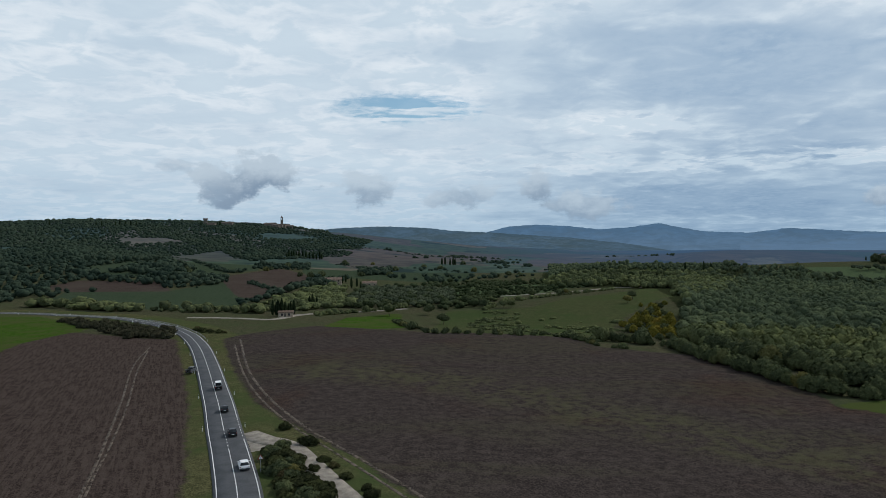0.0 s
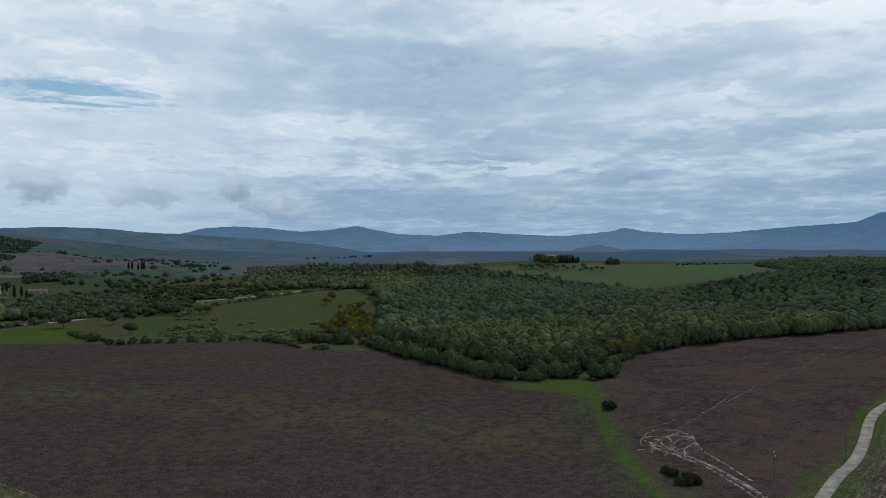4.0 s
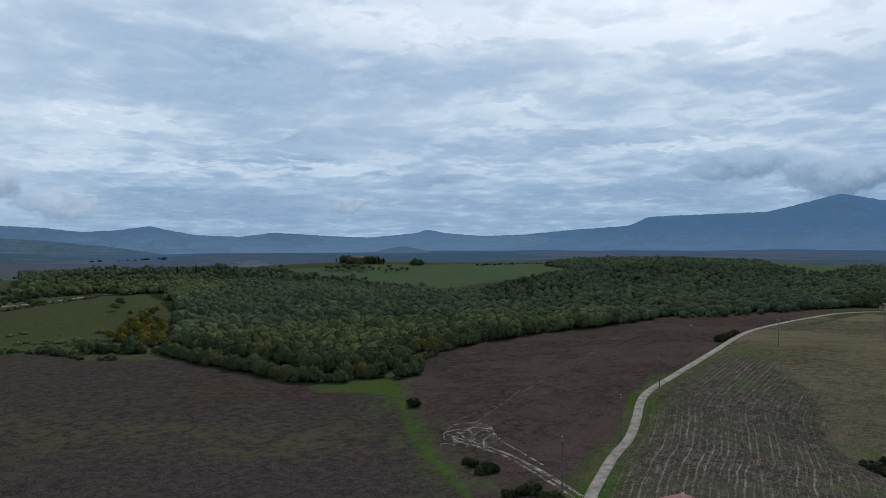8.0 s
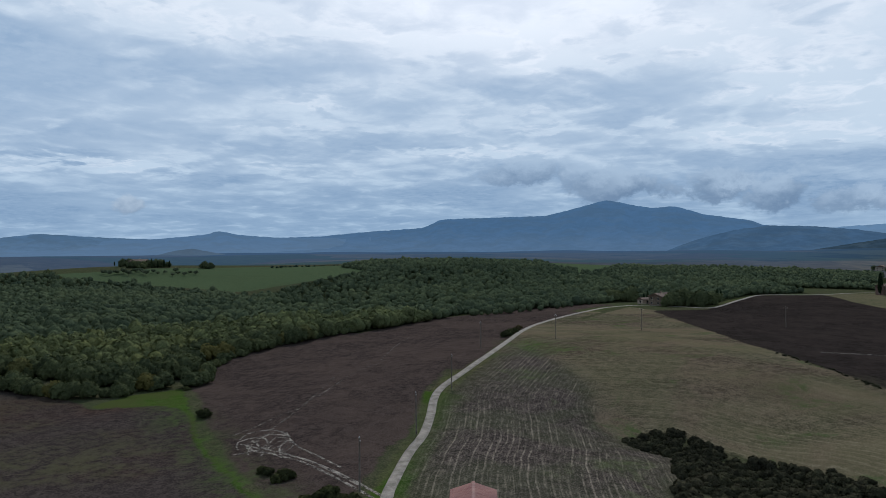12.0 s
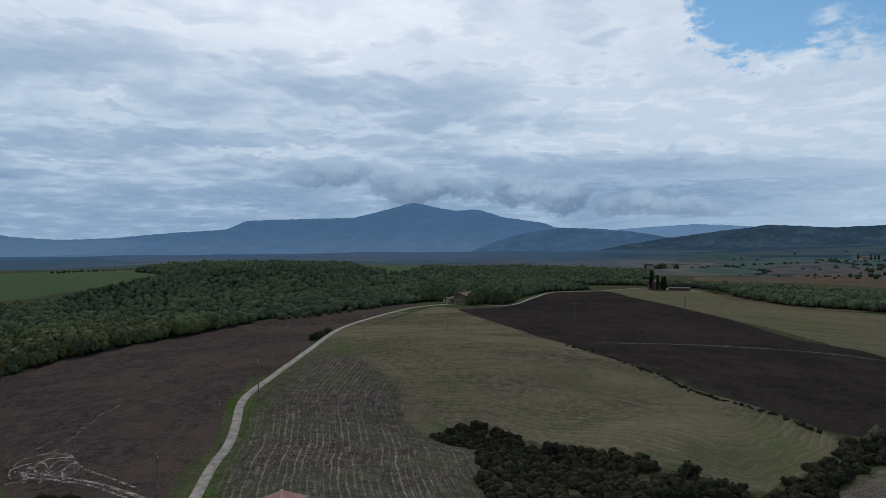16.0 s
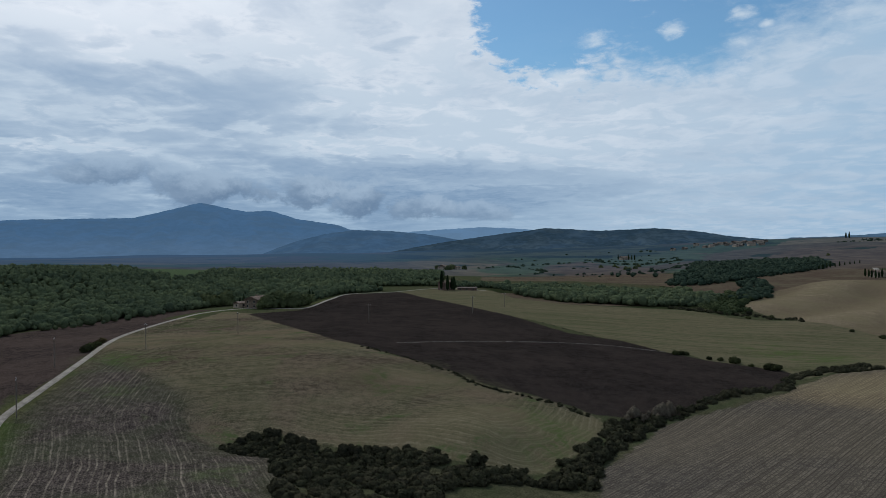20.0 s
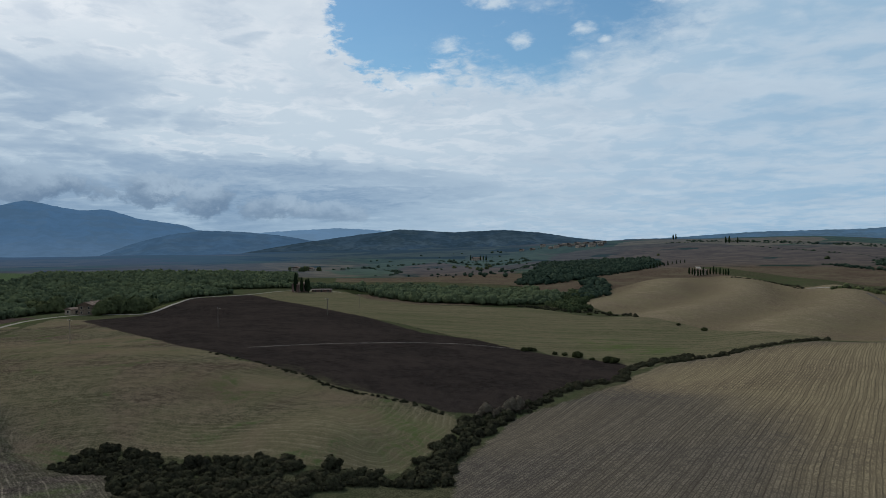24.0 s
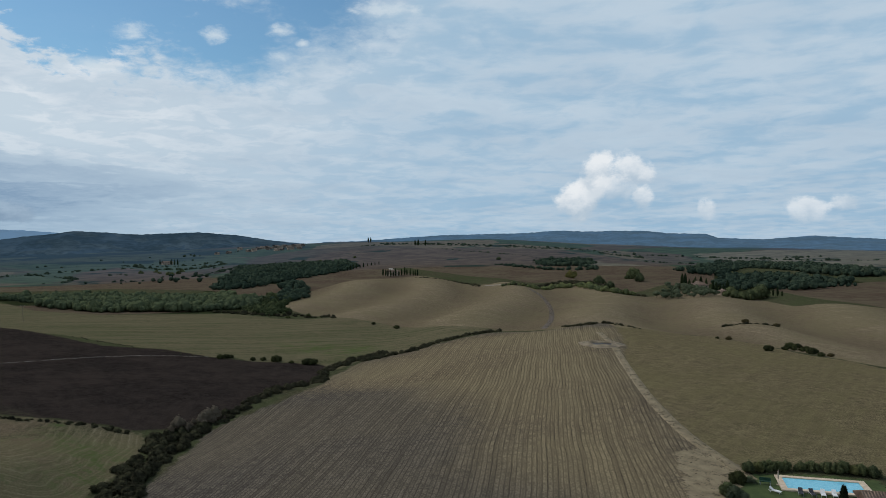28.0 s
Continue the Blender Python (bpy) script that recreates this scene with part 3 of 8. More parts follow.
LAND_E = [(179, -87, -3.0), (147, -38, -5.0), (113, -77, 1.0), (238, -189, 0.0), (218, -209, 1.0), (753, -580, -1.2), (1188, -1072, 11.5),
    (1591, -1038, 33.8), (483, -507, -1.2), (276, -336, -5.0), (401, -524, -5.5), (656, -1064, -3.7), (1206, -1958, 5.5), (159, -258, -2.0),
    (130, -244, -2.0), (167, -337, -6.0), (67, -108, 0.5), (109, -153, 1.5), (443, -1115, 0.3), (245, -459, -3.0), (146, -367, -6.0)]
SPOTS = LAND_A + LAND_B + LAND_C + LAND_D + LAND_E

def tps(a, b):
    r2 = ((a[:, None, :] - b[None, :, :]) ** 2).sum(2) / 1e6
    return 0.5 * r2 * np.log(r2 + 1e-9)


SPOT = np.array(SPOTS, float)
_k = tps(SPOT[:, :2], SPOT[:, :2]) + np.eye(len(SPOT)) * 2e-4
_p = np.c_[np.ones(len(SPOT)), SPOT[:, :2] / 1000]
_m = np.block([[_k, _p], [_p.T, np.zeros((3, 3))]])
_w = np.linalg.solve(_m, np.r_[SPOT[:, 2], 0, 0, 0])


# ridges and valleys: plan line, rise, half width
RELIEF = [
    ([(452, 520), (415, 410), (375, 320)], -7.0, 45.0),
    ([(300, 640), (325, 540), (300, 430), (255, 340)], 4.0, 55.0),
    ([(690, 460), (600, 400), (540, 330)], 3.0, 70.0),
]


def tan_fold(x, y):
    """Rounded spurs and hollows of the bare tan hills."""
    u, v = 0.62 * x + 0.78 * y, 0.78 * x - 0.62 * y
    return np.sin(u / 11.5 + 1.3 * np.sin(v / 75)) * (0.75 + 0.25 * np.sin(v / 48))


def height(x, y):
    """Height of the land at plan places x, y (arrays)."""
    x, y = np.asarray(x, float), np.asarray(y, float)
    q = np.c_[x.ravel(), y.ravel()]
    z = np.empty(len(q))
    for i in range(0, len(q), 50000):
        c = q[i:i + 50000]
        z[i:i + 50000] = tps(c, SPOT[:, :2]) @ _w[:-3] + np.c_[np.ones(len(c)), c / 1000] @ _w[-3:]
    z = z.reshape(x.shape)
    d = np.hypot(x, y)
    roll = np.sin(x / 61 + 1.3 * np.sin(y / 83)) * np.cos(y / 71 + 0.9 * np.sin(x / 97))
    wide = np.sin(x / 210 + 1.1 * np.sin(y / 170) + 0.7) * np.cos(y / 190 + 0.8 * np.sin(x / 260))
    z = z + 3.8 * tan_fold(x, y) * np.exp(-(((x - 420) / 260) ** 2 + ((y + 360) / 180) ** 2) ** 2)
    for line, rise, broad in RELIEF:
        near = edge_distance(line, x, y, False)
        z = z + rise * np.exp(-(near / broad) ** 2)
    z = z + 0.5 * roll + wide * np.clip((d - 350) / 800, 0, 1) * 5.0
    return np.clip(z, -45, 140)

# plan of fields, woods and roads
PLOUGH_WEST = [(-199.9, 232.1), (-166.8, 267.7), (-171.2, 297.6), (-168.1, 323.4), (-129.8, 300.0), (-111.8, 293.4), (-84.8, 228.3), (-67.7, 187.2),
    (-49.9, 136.7), (-41.4, 111.2), (-34.5, 90.4), (-72.2, 91.7)]
GREEN_WEST = [(-271, 315), (-245, 394), (-226, 393), (-173.3, 344.1), (-169.1, 325.5), (-172.2, 299.4), (-168.6, 270.6), (-204.5, 237.5)]
PLOUGH_BIG = [(-88.8, 292.0), (-84.1, 306.9), (-61.4, 343.5), (-49.2, 334.9), (-6.0, 297.0), (27.4, 302.7), (50.9, 300.0), (58.3, 268.5),
    (91.6, 249.2), (93.5, 217.0), (98.2, 192.5), (96.1, 174.6), (109.0, 166.0), (110.2, 157.1), (95.7, 132.2), (84.9, 110.1), (75.8, 89.9),
    (66.8, 73.6), (-15.3, 103.3), (0.7, 90.6), (-4.3, 111.5), (-15.5, 132.2), (-33.2, 156.3), (-47.9, 179.1), (-66.5, 225.4)]
PLOUGH_EAST = [(116.6, 157.1), (130.7, 180.3), (151.6, 199.5), (189.9, 211.9), (228.2, 207.1), (220.9, 197.4), (254.6, 198.0), (295.5, 201.4),
    (334.0, 202.1), (384, 202), (411, 179), (404, 159), (371, 168), (312.7, 161.3), (258.0, 145.6), (198.3, 124.3), (170.1, 116.1), (143.2, 105.9),
    (125.7, 95.4), (115.4, 89.7), (104.2, 86.7), (92.3, 80.6), (81.8, 75.0), (67.9, 65.4), (68.7, 72.6), (79.7, 91.8), (90.0, 111.5), (101.2, 133.3)]
STUBBLE_UP = [(232.4, 127.1), (298.0, 138.1), (389, 141), (376.7, 124.7), (300.8, 80.0), (253.6, 47.0), (234.3, 32.2), (215.3, 11.7), (200.6, -1.1),
    (196.4, -16.5), (189.6, -27.8), (185.8, -30.8), (172.4, -28.6), (155.9, -21.6), (144.1, -12.0), (142.0, -5.1), (145.1, 6.2), (152.0, 16.2),
    (158.1, 37.3), (163.6, 49.2), (160.6, 53.5), (148.9, 57.6), (152.9, 63.6), (173.2, 74.7), (194.4, 96.7)]
STUBBLE_ROWS = [(208.6, 114.2), (194.4, 96.7), (173.2, 74.7), (152.5, 64.0), (149.3, 57.2), (144.2, 56.4), (147.5, 44.4), (134.1, 39.6),
    (115.1, 35.7), (97.0, 30.9), (73.9, 50.2), (91.2, 68.1), (100.9, 75.3), (118.4, 85.5), (135.7, 94.0), (148.7, 97.2), (177.0, 104.1)]
PLOUGH_DARK = [(376.2, 121.5), (392, 98), (475, 99), (522, 96), (540, 65), (484, 43), (381.9, -14.5), (325.0, -37.7), (308.1, -59.7),
    (284.7, -72.7), (270.0, -83.5), (261.5, -96.8), (251.1, -105.3), (243.0, -102.8), (215.3, -87.8), (207.7, -72.1), (189.1, -51.1),
    (188.7, -42.3), (189.8, -30.8), (198.0, -16.7), (202.5, -1.1), (215.8, 10.7), (229.4, 27.8), (257.6, 51.9), (311.2, 82.8)]
LEY = [(547, 64), (583, 28), (564, -4), (498, -19), (463, -54), (458, -89), (449, -122), (436, -127), (405, -141), (383, -168), (354, -182),
    (321.7, -184.4), (273.9, -205.3), (269.0, -195.8), (259.7, -164.5), (251.0, -143.8), (253.4, -122.9), (239.4, -104.8), (236.4, -97.0),
    (286.7, -82.1), (286.8, -72.4), (314.6, -56.1), (370.2, -28.3), (407, 5), (514, 57)]
STRAW = [(127.7, -20.4), (144.8, -24.4), (157.3, -32.9), (181.0, -45.5), (186.5, -53.9), (190.9, -66.2), (207.5, -87.0), (225.9, -98.9),
    (244.0, -118.4), (253.1, -160.3), (259.8, -191.9), (247.4, -210.2), (240.2, -240.8), (220.8, -226.8), (185.7, -195.3), (161.0, -168.9),
    (119.9, -135.4), (92.3, -115.4), (76.2, -105.4), (68.1, -93.6), (56.7, -76.8), (70.8, -64.1), (94.1, -15.7)]
OLIVE_FIELD = [(221.9, -229.4), (217.5, -242.2), (199.3, -260.6), (166.9, -252.1), (144.5, -244.8), (131.8, -247.0), (116.2, -240.3),
    (84.6, -229.8), (50.3, -136.5), (60.6, -125.4), (68.8, -119.8), (74.6, -110.2), (74.8, -103.5), (90.3, -113.0), (116.5, -131.5),
    (156.5, -163.7), (195.6, -198.6)]
TAN_HILLS = [(520, -173), (604, -248), (713, -346), (721, -422), (560, -404), (504, -455), (387, -406), (397, -470), (363, -511), (269, -436),
    (226, -468), (179, -451), (109.5, -275.5), (119.7, -247.6), (133.4, -250.0), (155.6, -252.4), (202.7, -265.2), (225.7, -233.4), (246.4, -222.2),
    (268.1, -199.7), (332.6, -180.8), (385, -172)]
BROWN_FAR = [(1071, -561), (1467, -860), (1407, -950), (1217, -1099), (983, -1033), (517, -677), (445, -582), (445, -467), (549, -480), (660, -476),
    (813, -494)]
BROWN_FARTHER = [(1487, -571), (1604, -659), (1592, -788), (1393, -817), (1179, -642), (1166, -543)]
BROWN_EDGE = [(367, -578), (351, -611), (326, -675), (284, -713), (198, -499), (236, -487), (269, -489)]
GREEN_FAR_SOUTH = [(1120, 10), (1236, -5), (1315, -68), (1417, -124), (1262, -117), (1033, -74), (1055, -49)]
PALE_SOUTH = [(1371, -127), (1505, -207), (1434, -232), (1275, -243), (1182, -262), (1115, -273), (905, -201), (918, -171), (991, -160),
    (1004, -128), (1054, -105)]
BROWN_SOUTH = [(506, -164), (648, -250), (757, -332), (846, -460), (658, -361), (601, -277), (573, -234), (482, -164)]
GREEN_VALLEY = [(-266, 473), (-291, 562), (-223, 580), (-202, 682), (-149, 545), (-142, 467), (-172, 447), (-230, 456)]
RED_VALLEY = [(-323, 583), (-321, 638), (-265, 650), (-231, 590), (-293, 566)]
GREEN_SLOPE = [(-377, 750), (-389, 920), (-316, 878), (-299, 694), (-330, 678)]
BROWN_VALLEY = [(-222, 729), (-207, 918), (-138, 775), (-141, 547), (-159, 567)]
GREEN_SLOPE_EAST = [(-410, 1070), (-394, 1267), (-336, 1140), (-269, 1034), (-233, 859), (-246, 805), (-261, 726), (-319, 873)]
GREEN_SLOPE_FAR = [(-211, 1129), (-173, 1198), (-135, 1180), (-75, 1129), (-13, 1168), (36, 1006), (10, 823), (-56, 837), (-109, 850), (-132, 770),
    (-171, 912)]
VINEYARD = [(16, 764), (158, 726), (176, 704), (115, 674), (52, 568), (11, 559)]
MEADOW = [(-6.1, 301.7), (5, 459), (60, 456), (183, 634), (158, 504), (99, 399), (68.4, 326.6), (51.4, 302.9)]
GREEN_BANK = [(-56.6, 339.4), (-54, 413), (-30, 444), (-18.7, 334.0), (-36.7, 317.8)]
PALE_PLAIN = [(147, 1280), (307, 1979), (466, 1489), (515, 1288), (283, 767), (194, 777), (175, 1027)]
HILL_GREEN = [(358, 706), (424, 707), (516, 721), (630, 695), (689, 614), (574, 585), (505, 566), (491, 624), (440, 656)]
VERGE_GREEN = [(83.3, 72.8), (94.9, 76.5), (107.2, 82.2), (120.7, 88.8), (134.6, 97.4), (141.7, 100.8), (146.0, 87.0), (138.2, 83.8), (133.0, 89.3),
    (113.3, 80.0), (92.0, 70.7), (79.2, 63.9)]
DRAIN_GREEN = [(96.7, 175.7), (111.5, 181.7), (126.8, 180.6), (118.2, 165.7), (99.6, 137.5), (88.7, 115.0), (79.6, 95.7), (72.0, 80.5),
    (72.5, 86.0), (82.4, 106.9), (95.2, 132.6), (108.8, 156.4), (107.8, 164.1)]
WOOD_MAIN = [(197, 593), (230, 711), (266, 739), (353, 684), (410, 611), (442, 527), (465, 521), (558, 498), (616, 456), (657, 411), (670, 351),
    (606, 285), (662, 255), (650, 453), (663, 340), (649, 273), (795, 224), (773, 143), (625, 105), (523, 122), (528, 166), (498, 198), (449, 219),
    (383, 235), (290.1, 202.6), (391, 177), (321.1, 201.1), (249.6, 197.3), (202.4, 206.6), (156.3, 212.1), (137.1, 192.2), (111.4, 199.3),
    (110.0, 221.4), (100.4, 264.3), (99.7, 300.3), (145, 429)]
WOOD_SOUTH = [(773, 143), (723, 39), (657, -77), (601, -163), (565, -192), (481, -152), (466, -119), (477, -56), (512, -20), (616, -9), (671, 49),
    (658, 111)]
WOOD_FAR = [(668, -170), (920, -248), (1152, -335), (1399, -486), (1315, -576), (1328, -613), (974, -473), (870, -381), (811, -307), (690, -230), (654, -190)]
WOOD_EDGE = [(441, -579), (502, -685), (450, -714), (361, -690), (336, -651), (350, -576), (381, -562), (393, -541)]
OLIVES = [(-67, 483), (-75, 651), (-49, 724), (8, 681), (10, 497), (-25, 485)]
ROAD = [(-27.8, 94.0), (-32.4, 111.1), (-40.0, 132.8), (-47.5, 153.0), (-55.0, 173.8), (-62.4, 193.3), (-75.2, 226.7), (-89.1, 261.5),
    (-99.8, 285.8), (-112.9, 312.5), (-131.2, 341.1), (-149.9, 361.4), (-180, 388), (-212, 402), (-237, 413), (-259, 417), (-337, 432)]
SPUR = [(-41.6, 149.3), (-36.3, 144.1), (-30.9, 140.1), (-25.0, 129.3), (-19.6, 118.5), (-15.8, 111.2), (-10.3, 100.0)]
ROAD_FAR = [(-140, 389), (-113, 389), (-93.3, 385.7), (-83, 426), (-52, 456), (-25, 478), (6, 547), (53, 578), (104, 608), (153, 654), (184, 653)]
TRACK = [(72.4, 59.9), (85.3, 70.0), (94.0, 75.2), (107.2, 82.2), (117.6, 86.6), (129.7, 93.4), (140.9, 100.3), (150.3, 104.3), (169.3, 108.9),
    (195.3, 116.2), (221.2, 124.9), (256.4, 138.4), (290.0, 149.6), (321.0, 153.8), (356.8, 155.3), (387, 153), (409, 139), (405, 114), (409, 101),
    (475, 101), (529, 98), (547, 66), (601, 32), (564, -4)]
BROWN_PATH = [(-112.7, 273.0), (-100.9, 230.9), (-82.9, 182.8), (-65.1, 133.8), (-57.5, 111.6), (-51.0, 94.4)]
GULLY = [(146.8, 56.8), (160.1, 53.4), (163.6, 49.2), (158.1, 37.3), (152.0, 16.2), (145.1, 6.2), (141.5, -5.1), (143.5, -12.0), (155.2, -21.5),
    (171.1, -28.4), (185.4, -32.2), (187.1, -41.9), (187.4, -49.2), (173.9, -38.9), (147.6, -25.0), (133.8, -20.8), (135.4, -13.4), (135.6, -2.7),
    (132.3, 6.8), (121.1, 8.2), (108.1, 18.6), (104.2, 29.8), (128.9, 38.1), (145.1, 43.9)]
HEDGE_DARK = [(241.3, 40.9), (228.3, 27.7), (212.8, 10.6), (198.7, -1.1), (194.8, -16.4), (188.3, -27.6)]
HEDGE_STREAM = [(185.7, -40.2), (188.3, -50.9), (207.7, -72.1), (214.1, -87.3), (238.7, -101.3), (252.2, -120.0), (257.3, -134.0), (248.7, -120.6),
    (251.0, -143.8), (259.7, -164.5), (266.7, -199.9)]
HEDGE_LEY = [(281.8, -75.2), (282.4, -77.6), (281.7, -79.5), (273.9, -85.7), (272.3, -89.4), (268.5, -93.2), (262.6, -97.2), (257.6, -101.6),
    (255.4, -103.2)]
HEDGE_CREST = [(251.5, -226.7), (246.6, -229.5), (242.0, -233.8), (246.9, -226.1), (245.4, -231.8), (237.5, -241.9), (231.4, -241.1), (220.1, -241.6)]
HEDGE_VALE = [(217.4, -299.1), (215.6, -312.0), (209.3, -327.7), (410, -150), (413, -164), (352.7, -178.0), (332.5, -181.3)]
HEDGE_WEST = [(157.9, -242.0), (158.2, -253.0), (155.3, -253.8), (152.4, -254.5), (146.5, -251.8), (140.3, -251.7), (191.9, -258.4), (186.6, -258.5)]
SCRUB_FAR = [(509, -392), (507, -417), (507, -447), (463, -437), (427, -422), (402, -415), (401, -434)]
ROADSIDE = [(-205, 375), (-173, 360), (-122.4, 318.1), (-113.3, 297.2), (-131.0, 300.2), (-171.1, 339.7)]
ROADSIDE_EAST = [(-115.4, 330.5), (-103.8, 315.3), (-99.9, 314.6), (-95.9, 313.8)]
SPUR_BUSH = [(-34.2, 136.3), (-32.0, 140.1), (-26.8, 131.0), (-21.7, 119.9), (-18.0, 111.1), (-16.7, 97.9), (-23.3, 97.8), (-29.5, 119.8)]
SPUR_LONE = [(-26.9, 140.9), (-22.1, 130.0), (-19.9, 126.7), (-16.9, 120.6), (-12.8, 115.0), (-34.2, 152.6), (-11.4, 111.8), (-23.0, 124.5)]
MEADOW_EDGE = [(-27, 397), (-19.4, 347.6), (-11.4, 314.2), (-4.9, 297.0), (1.0, 297.5), (13.9, 296.3), (20.0, 298.8), (33.2, 300.6), (37.0, 302.8),
    (43.6, 306.8), (52.2, 300.7), (55.2, 297.1), (58.3, 273.6), (62.9, 269.7), (66.5, 267.3)]
MEADOW_TREES = [(-9, 444), (21, 493), (26, 474), (39, 468), (44, 465), (97, 569), (86, 531), (115, 446), (123, 465), (65, 531), (-0.2, 381.7),
    (-33, 433)]
YELLOW_TREES = [(90.6, 363.5), (97.4, 366.5), (104.0, 373.6), (106.8, 365.1), (109.7, 356.4), (111, 392), (118, 392), (119.4, 377.1),
    (118.6, 357.0), (100.1, 346.2), (89.9, 338.4), (108.9, 339.7)]
DRAIN_BUSH = [(148.7, 208.4), (143.2, 199.1), (135.1, 187.8), (126.6, 177.6), (107.7, 144.1), (108.9, 147.3), (87.3, 100.7), (86.6, 98.3),
    (84.4, 93.6), (86.1, 93.2), (82.7, 79.5), (80.7, 75.2), (80.7, 80.1), (80.8, 72.9), (78.7, 80.7)]
TRACK_BUSH = [(232.1, 132.2), (240.4, 135.2), (249.8, 138.5), (263.1, 143.8)]
BELT = [(-280, 450), (-256, 486), (-191, 450), (-133, 459), (-124, 591), (-102, 696), (-72, 583), (-52, 484), (-79, 445), (-113, 413), (-162, 421),
    (-213, 424)]
SLOPE_STRIP = [(-316, 650), (-277, 667), (-236, 602), (-304, 635)]
SLOPE_STRIP_B = [(-340, 723), (-356, 857), (-316, 878), (-262, 760), (-261, 652), (-295, 696)]
SLOPE_STRIP_C = [(-348, 1170), (-347, 1281), (-296, 1314), (-267, 1159), (-290, 1070)]
VALLEY_TREES = [(-102, 888), (-91, 961), (-69, 924), (-268, 713), (-268, 746), (-217, 900), (-216, 869), (-211, 973), (-163, 810), (-149, 801),
    (-142, 837), (-110, 1118), (-30, 1093), (-4, 1070), (45, 1036), (71, 938), (88, 963), (94, 881), (32, 1155), (-69, 1038), (-152, 1104)]
CYP_CHAPEL = [(563, 31), (555, 26), (563, 23), (555, 21)]
CHAPEL = [(567, 28), (566, 11)]
FARMHOUSE = [(415, 132)]
CYP_HOUSE = [(437, 150), (441, 149), (453, 114), (458, 113), (457, 111), (462, 110)]
HOUSE_TREES = [(452, 179), (445, 174), (447, 170), (438, 161), (442, 160), (417, 123), (416, 119), (415, 114), (419, 112), (426, 110), (430, 107),
    (454, 176), (434, 163), (410, 123), (413, 120), (412, 115), (411, 111), (414, 109), (407, 125)]
FAR_FARM = [(1146, 62), (1162, 40)]
FAR_FARM_TREES = [(1155, 71), (1138, 53), (1156, 48), (1160, 44), (1172, 27)]
CYP_ALLEY = [(922, -425), (931, -434), (940, -443), (950, -452), (960, -463), (971, -474), (1004, -497), (1024, -514), (1061, -539), (1101, -567)]
CYP_VILLA = [(772, -403), (761, -401), (750, -398), (739, -396), (746, -403), (753, -410), (750, -413), (756, -420), (754, -423), (752, -425),
    (742, -424), (740, -427), (732, -425), (730, -427)]
FAR_LANE = [(1051, -557), (852, -459), (977, -522), (1107, -609), (1115, -634)]
FAR_LANE_B = [(1441, -795), (1468, -827), (1387, -797), (1321, -749)]
RIDGE_CYP = [(1834, -911), (1828, -916), (1539, -894), (1531, -898), (1511, -907)]
VILLA_WEST = [(407, -523), (370, -507)]
CYP_WEST = [(421, -518), (416, -516), (415, -520), (413, -523), (389, -518), (386, -518), (384, -521), (381, -521), (375, -518), (418, -532),
    (416, -537), (411, -538)]
TREES_WEST = [(351, -489), (343, -484), (339, -485), (331, -481), (329, -482), (329, -489), (333, -501), (479, -528), (511, -553), (548, -502),
    (420, -428)]
OLIVES_WEST = [(382, -436), (433, -512), (412, -508), (374, -504), (338, -459), (343, -424)]
ROW_WEST = [(337, -517), (332, -515), (327, -513), (322, -511)]
HILL_VILLA = [(482, 767), (811, 1244)]
HILL_CYP = [(758, 1280), (475, 737), (476, 729), (483, 728), (491, 728), (498, 728), (258, 761), (277, 759), (283, 755), (284, 755)]
HILL_TREES = [(462, 742), (462, 732), (472, 738), (478, 737), (486, 736), (455, 736), (461, 724), (490, 736), (501, 736), (474, 778), (476, 773),
    (460, 760), (545, 715), (538, 717), (499, 746), (364, 734)]
HILL_OLIVES = [(409, 711), (410, 702), (419, 704), (426, 703), (425, 692), (438, 700), (442, 692), (441, 685), (455, 694), (454, 684), (465, 688),
    (464, 673), (476, 680), (479, 673), (493, 683), (495, 675), (481, 692), (446, 704)]
PINES_ROAD = [(-98, 409), (-96, 409), (-95, 409), (-94, 410), (-93, 410), (-92, 414), (-90, 415), (-90, 420), (-89, 424), (-90, 479), (-88, 479),
    (-87, 479), (-86, 484)]
CYP_VALLEY = [(-87, 675), (-78, 672), (-84, 693), (-104, 735), (-102, 746)]
VALLEY_HOUSE = [(-110, 714), (-90, 407), (-74, 716)]
CYP_SLOPE = [(-257, 1176), (-254, 1177), (-250, 1179), (-249, 1191), (-245, 1193), (-241, 1195), (-235, 1197), (-228, 1188), (-221, 1180),
    (-215, 1182), (-208, 1173), (-203, 1175), (-200, 1177), (-2, 1148), (3, 1149), (11, 1140), (16, 1141), (19, 1142)]
TOWN = [(-476, 1954), (-476, 2002), (-450, 1930), (-444, 1943), (-438, 1956), (-440, 2009), (-420, 1963), (-577, 1901), (-562, 1880), (-596, 1842)]
TOWER = [(-440, 1952)]
KEEP = [(-627, 1888)]
TOWN_CYP = [(-404, 1900), (-399, 1911), (-771, 1683), (-763, 1687), (-752, 1692), (-741, 1697), (-730, 1702), (-721, 1707), (-798, 1671),
    (-809, 1667), (-988, 1702), (-919, 1669), (-572, 1835), (-608, 1797), (-577, 1829)]
VILLAGE_A = [(1855, -598), (1859, -612), (1865, -625), (1827, -624), (1851, -645), (1815, -644), (1839, -665), (1805, -665), (1829, -687),
    (1795, -687), (1820, -709), (1809, -573)]
VILLAGE_B = [(1810, -558), (1913, -567), (1817, -613), (1759, -615), (1817, -510), (1808, -479), (1762, -628), (1750, -649), (1740, -669)]
SOUTH_FARM = [(1544, -307)]
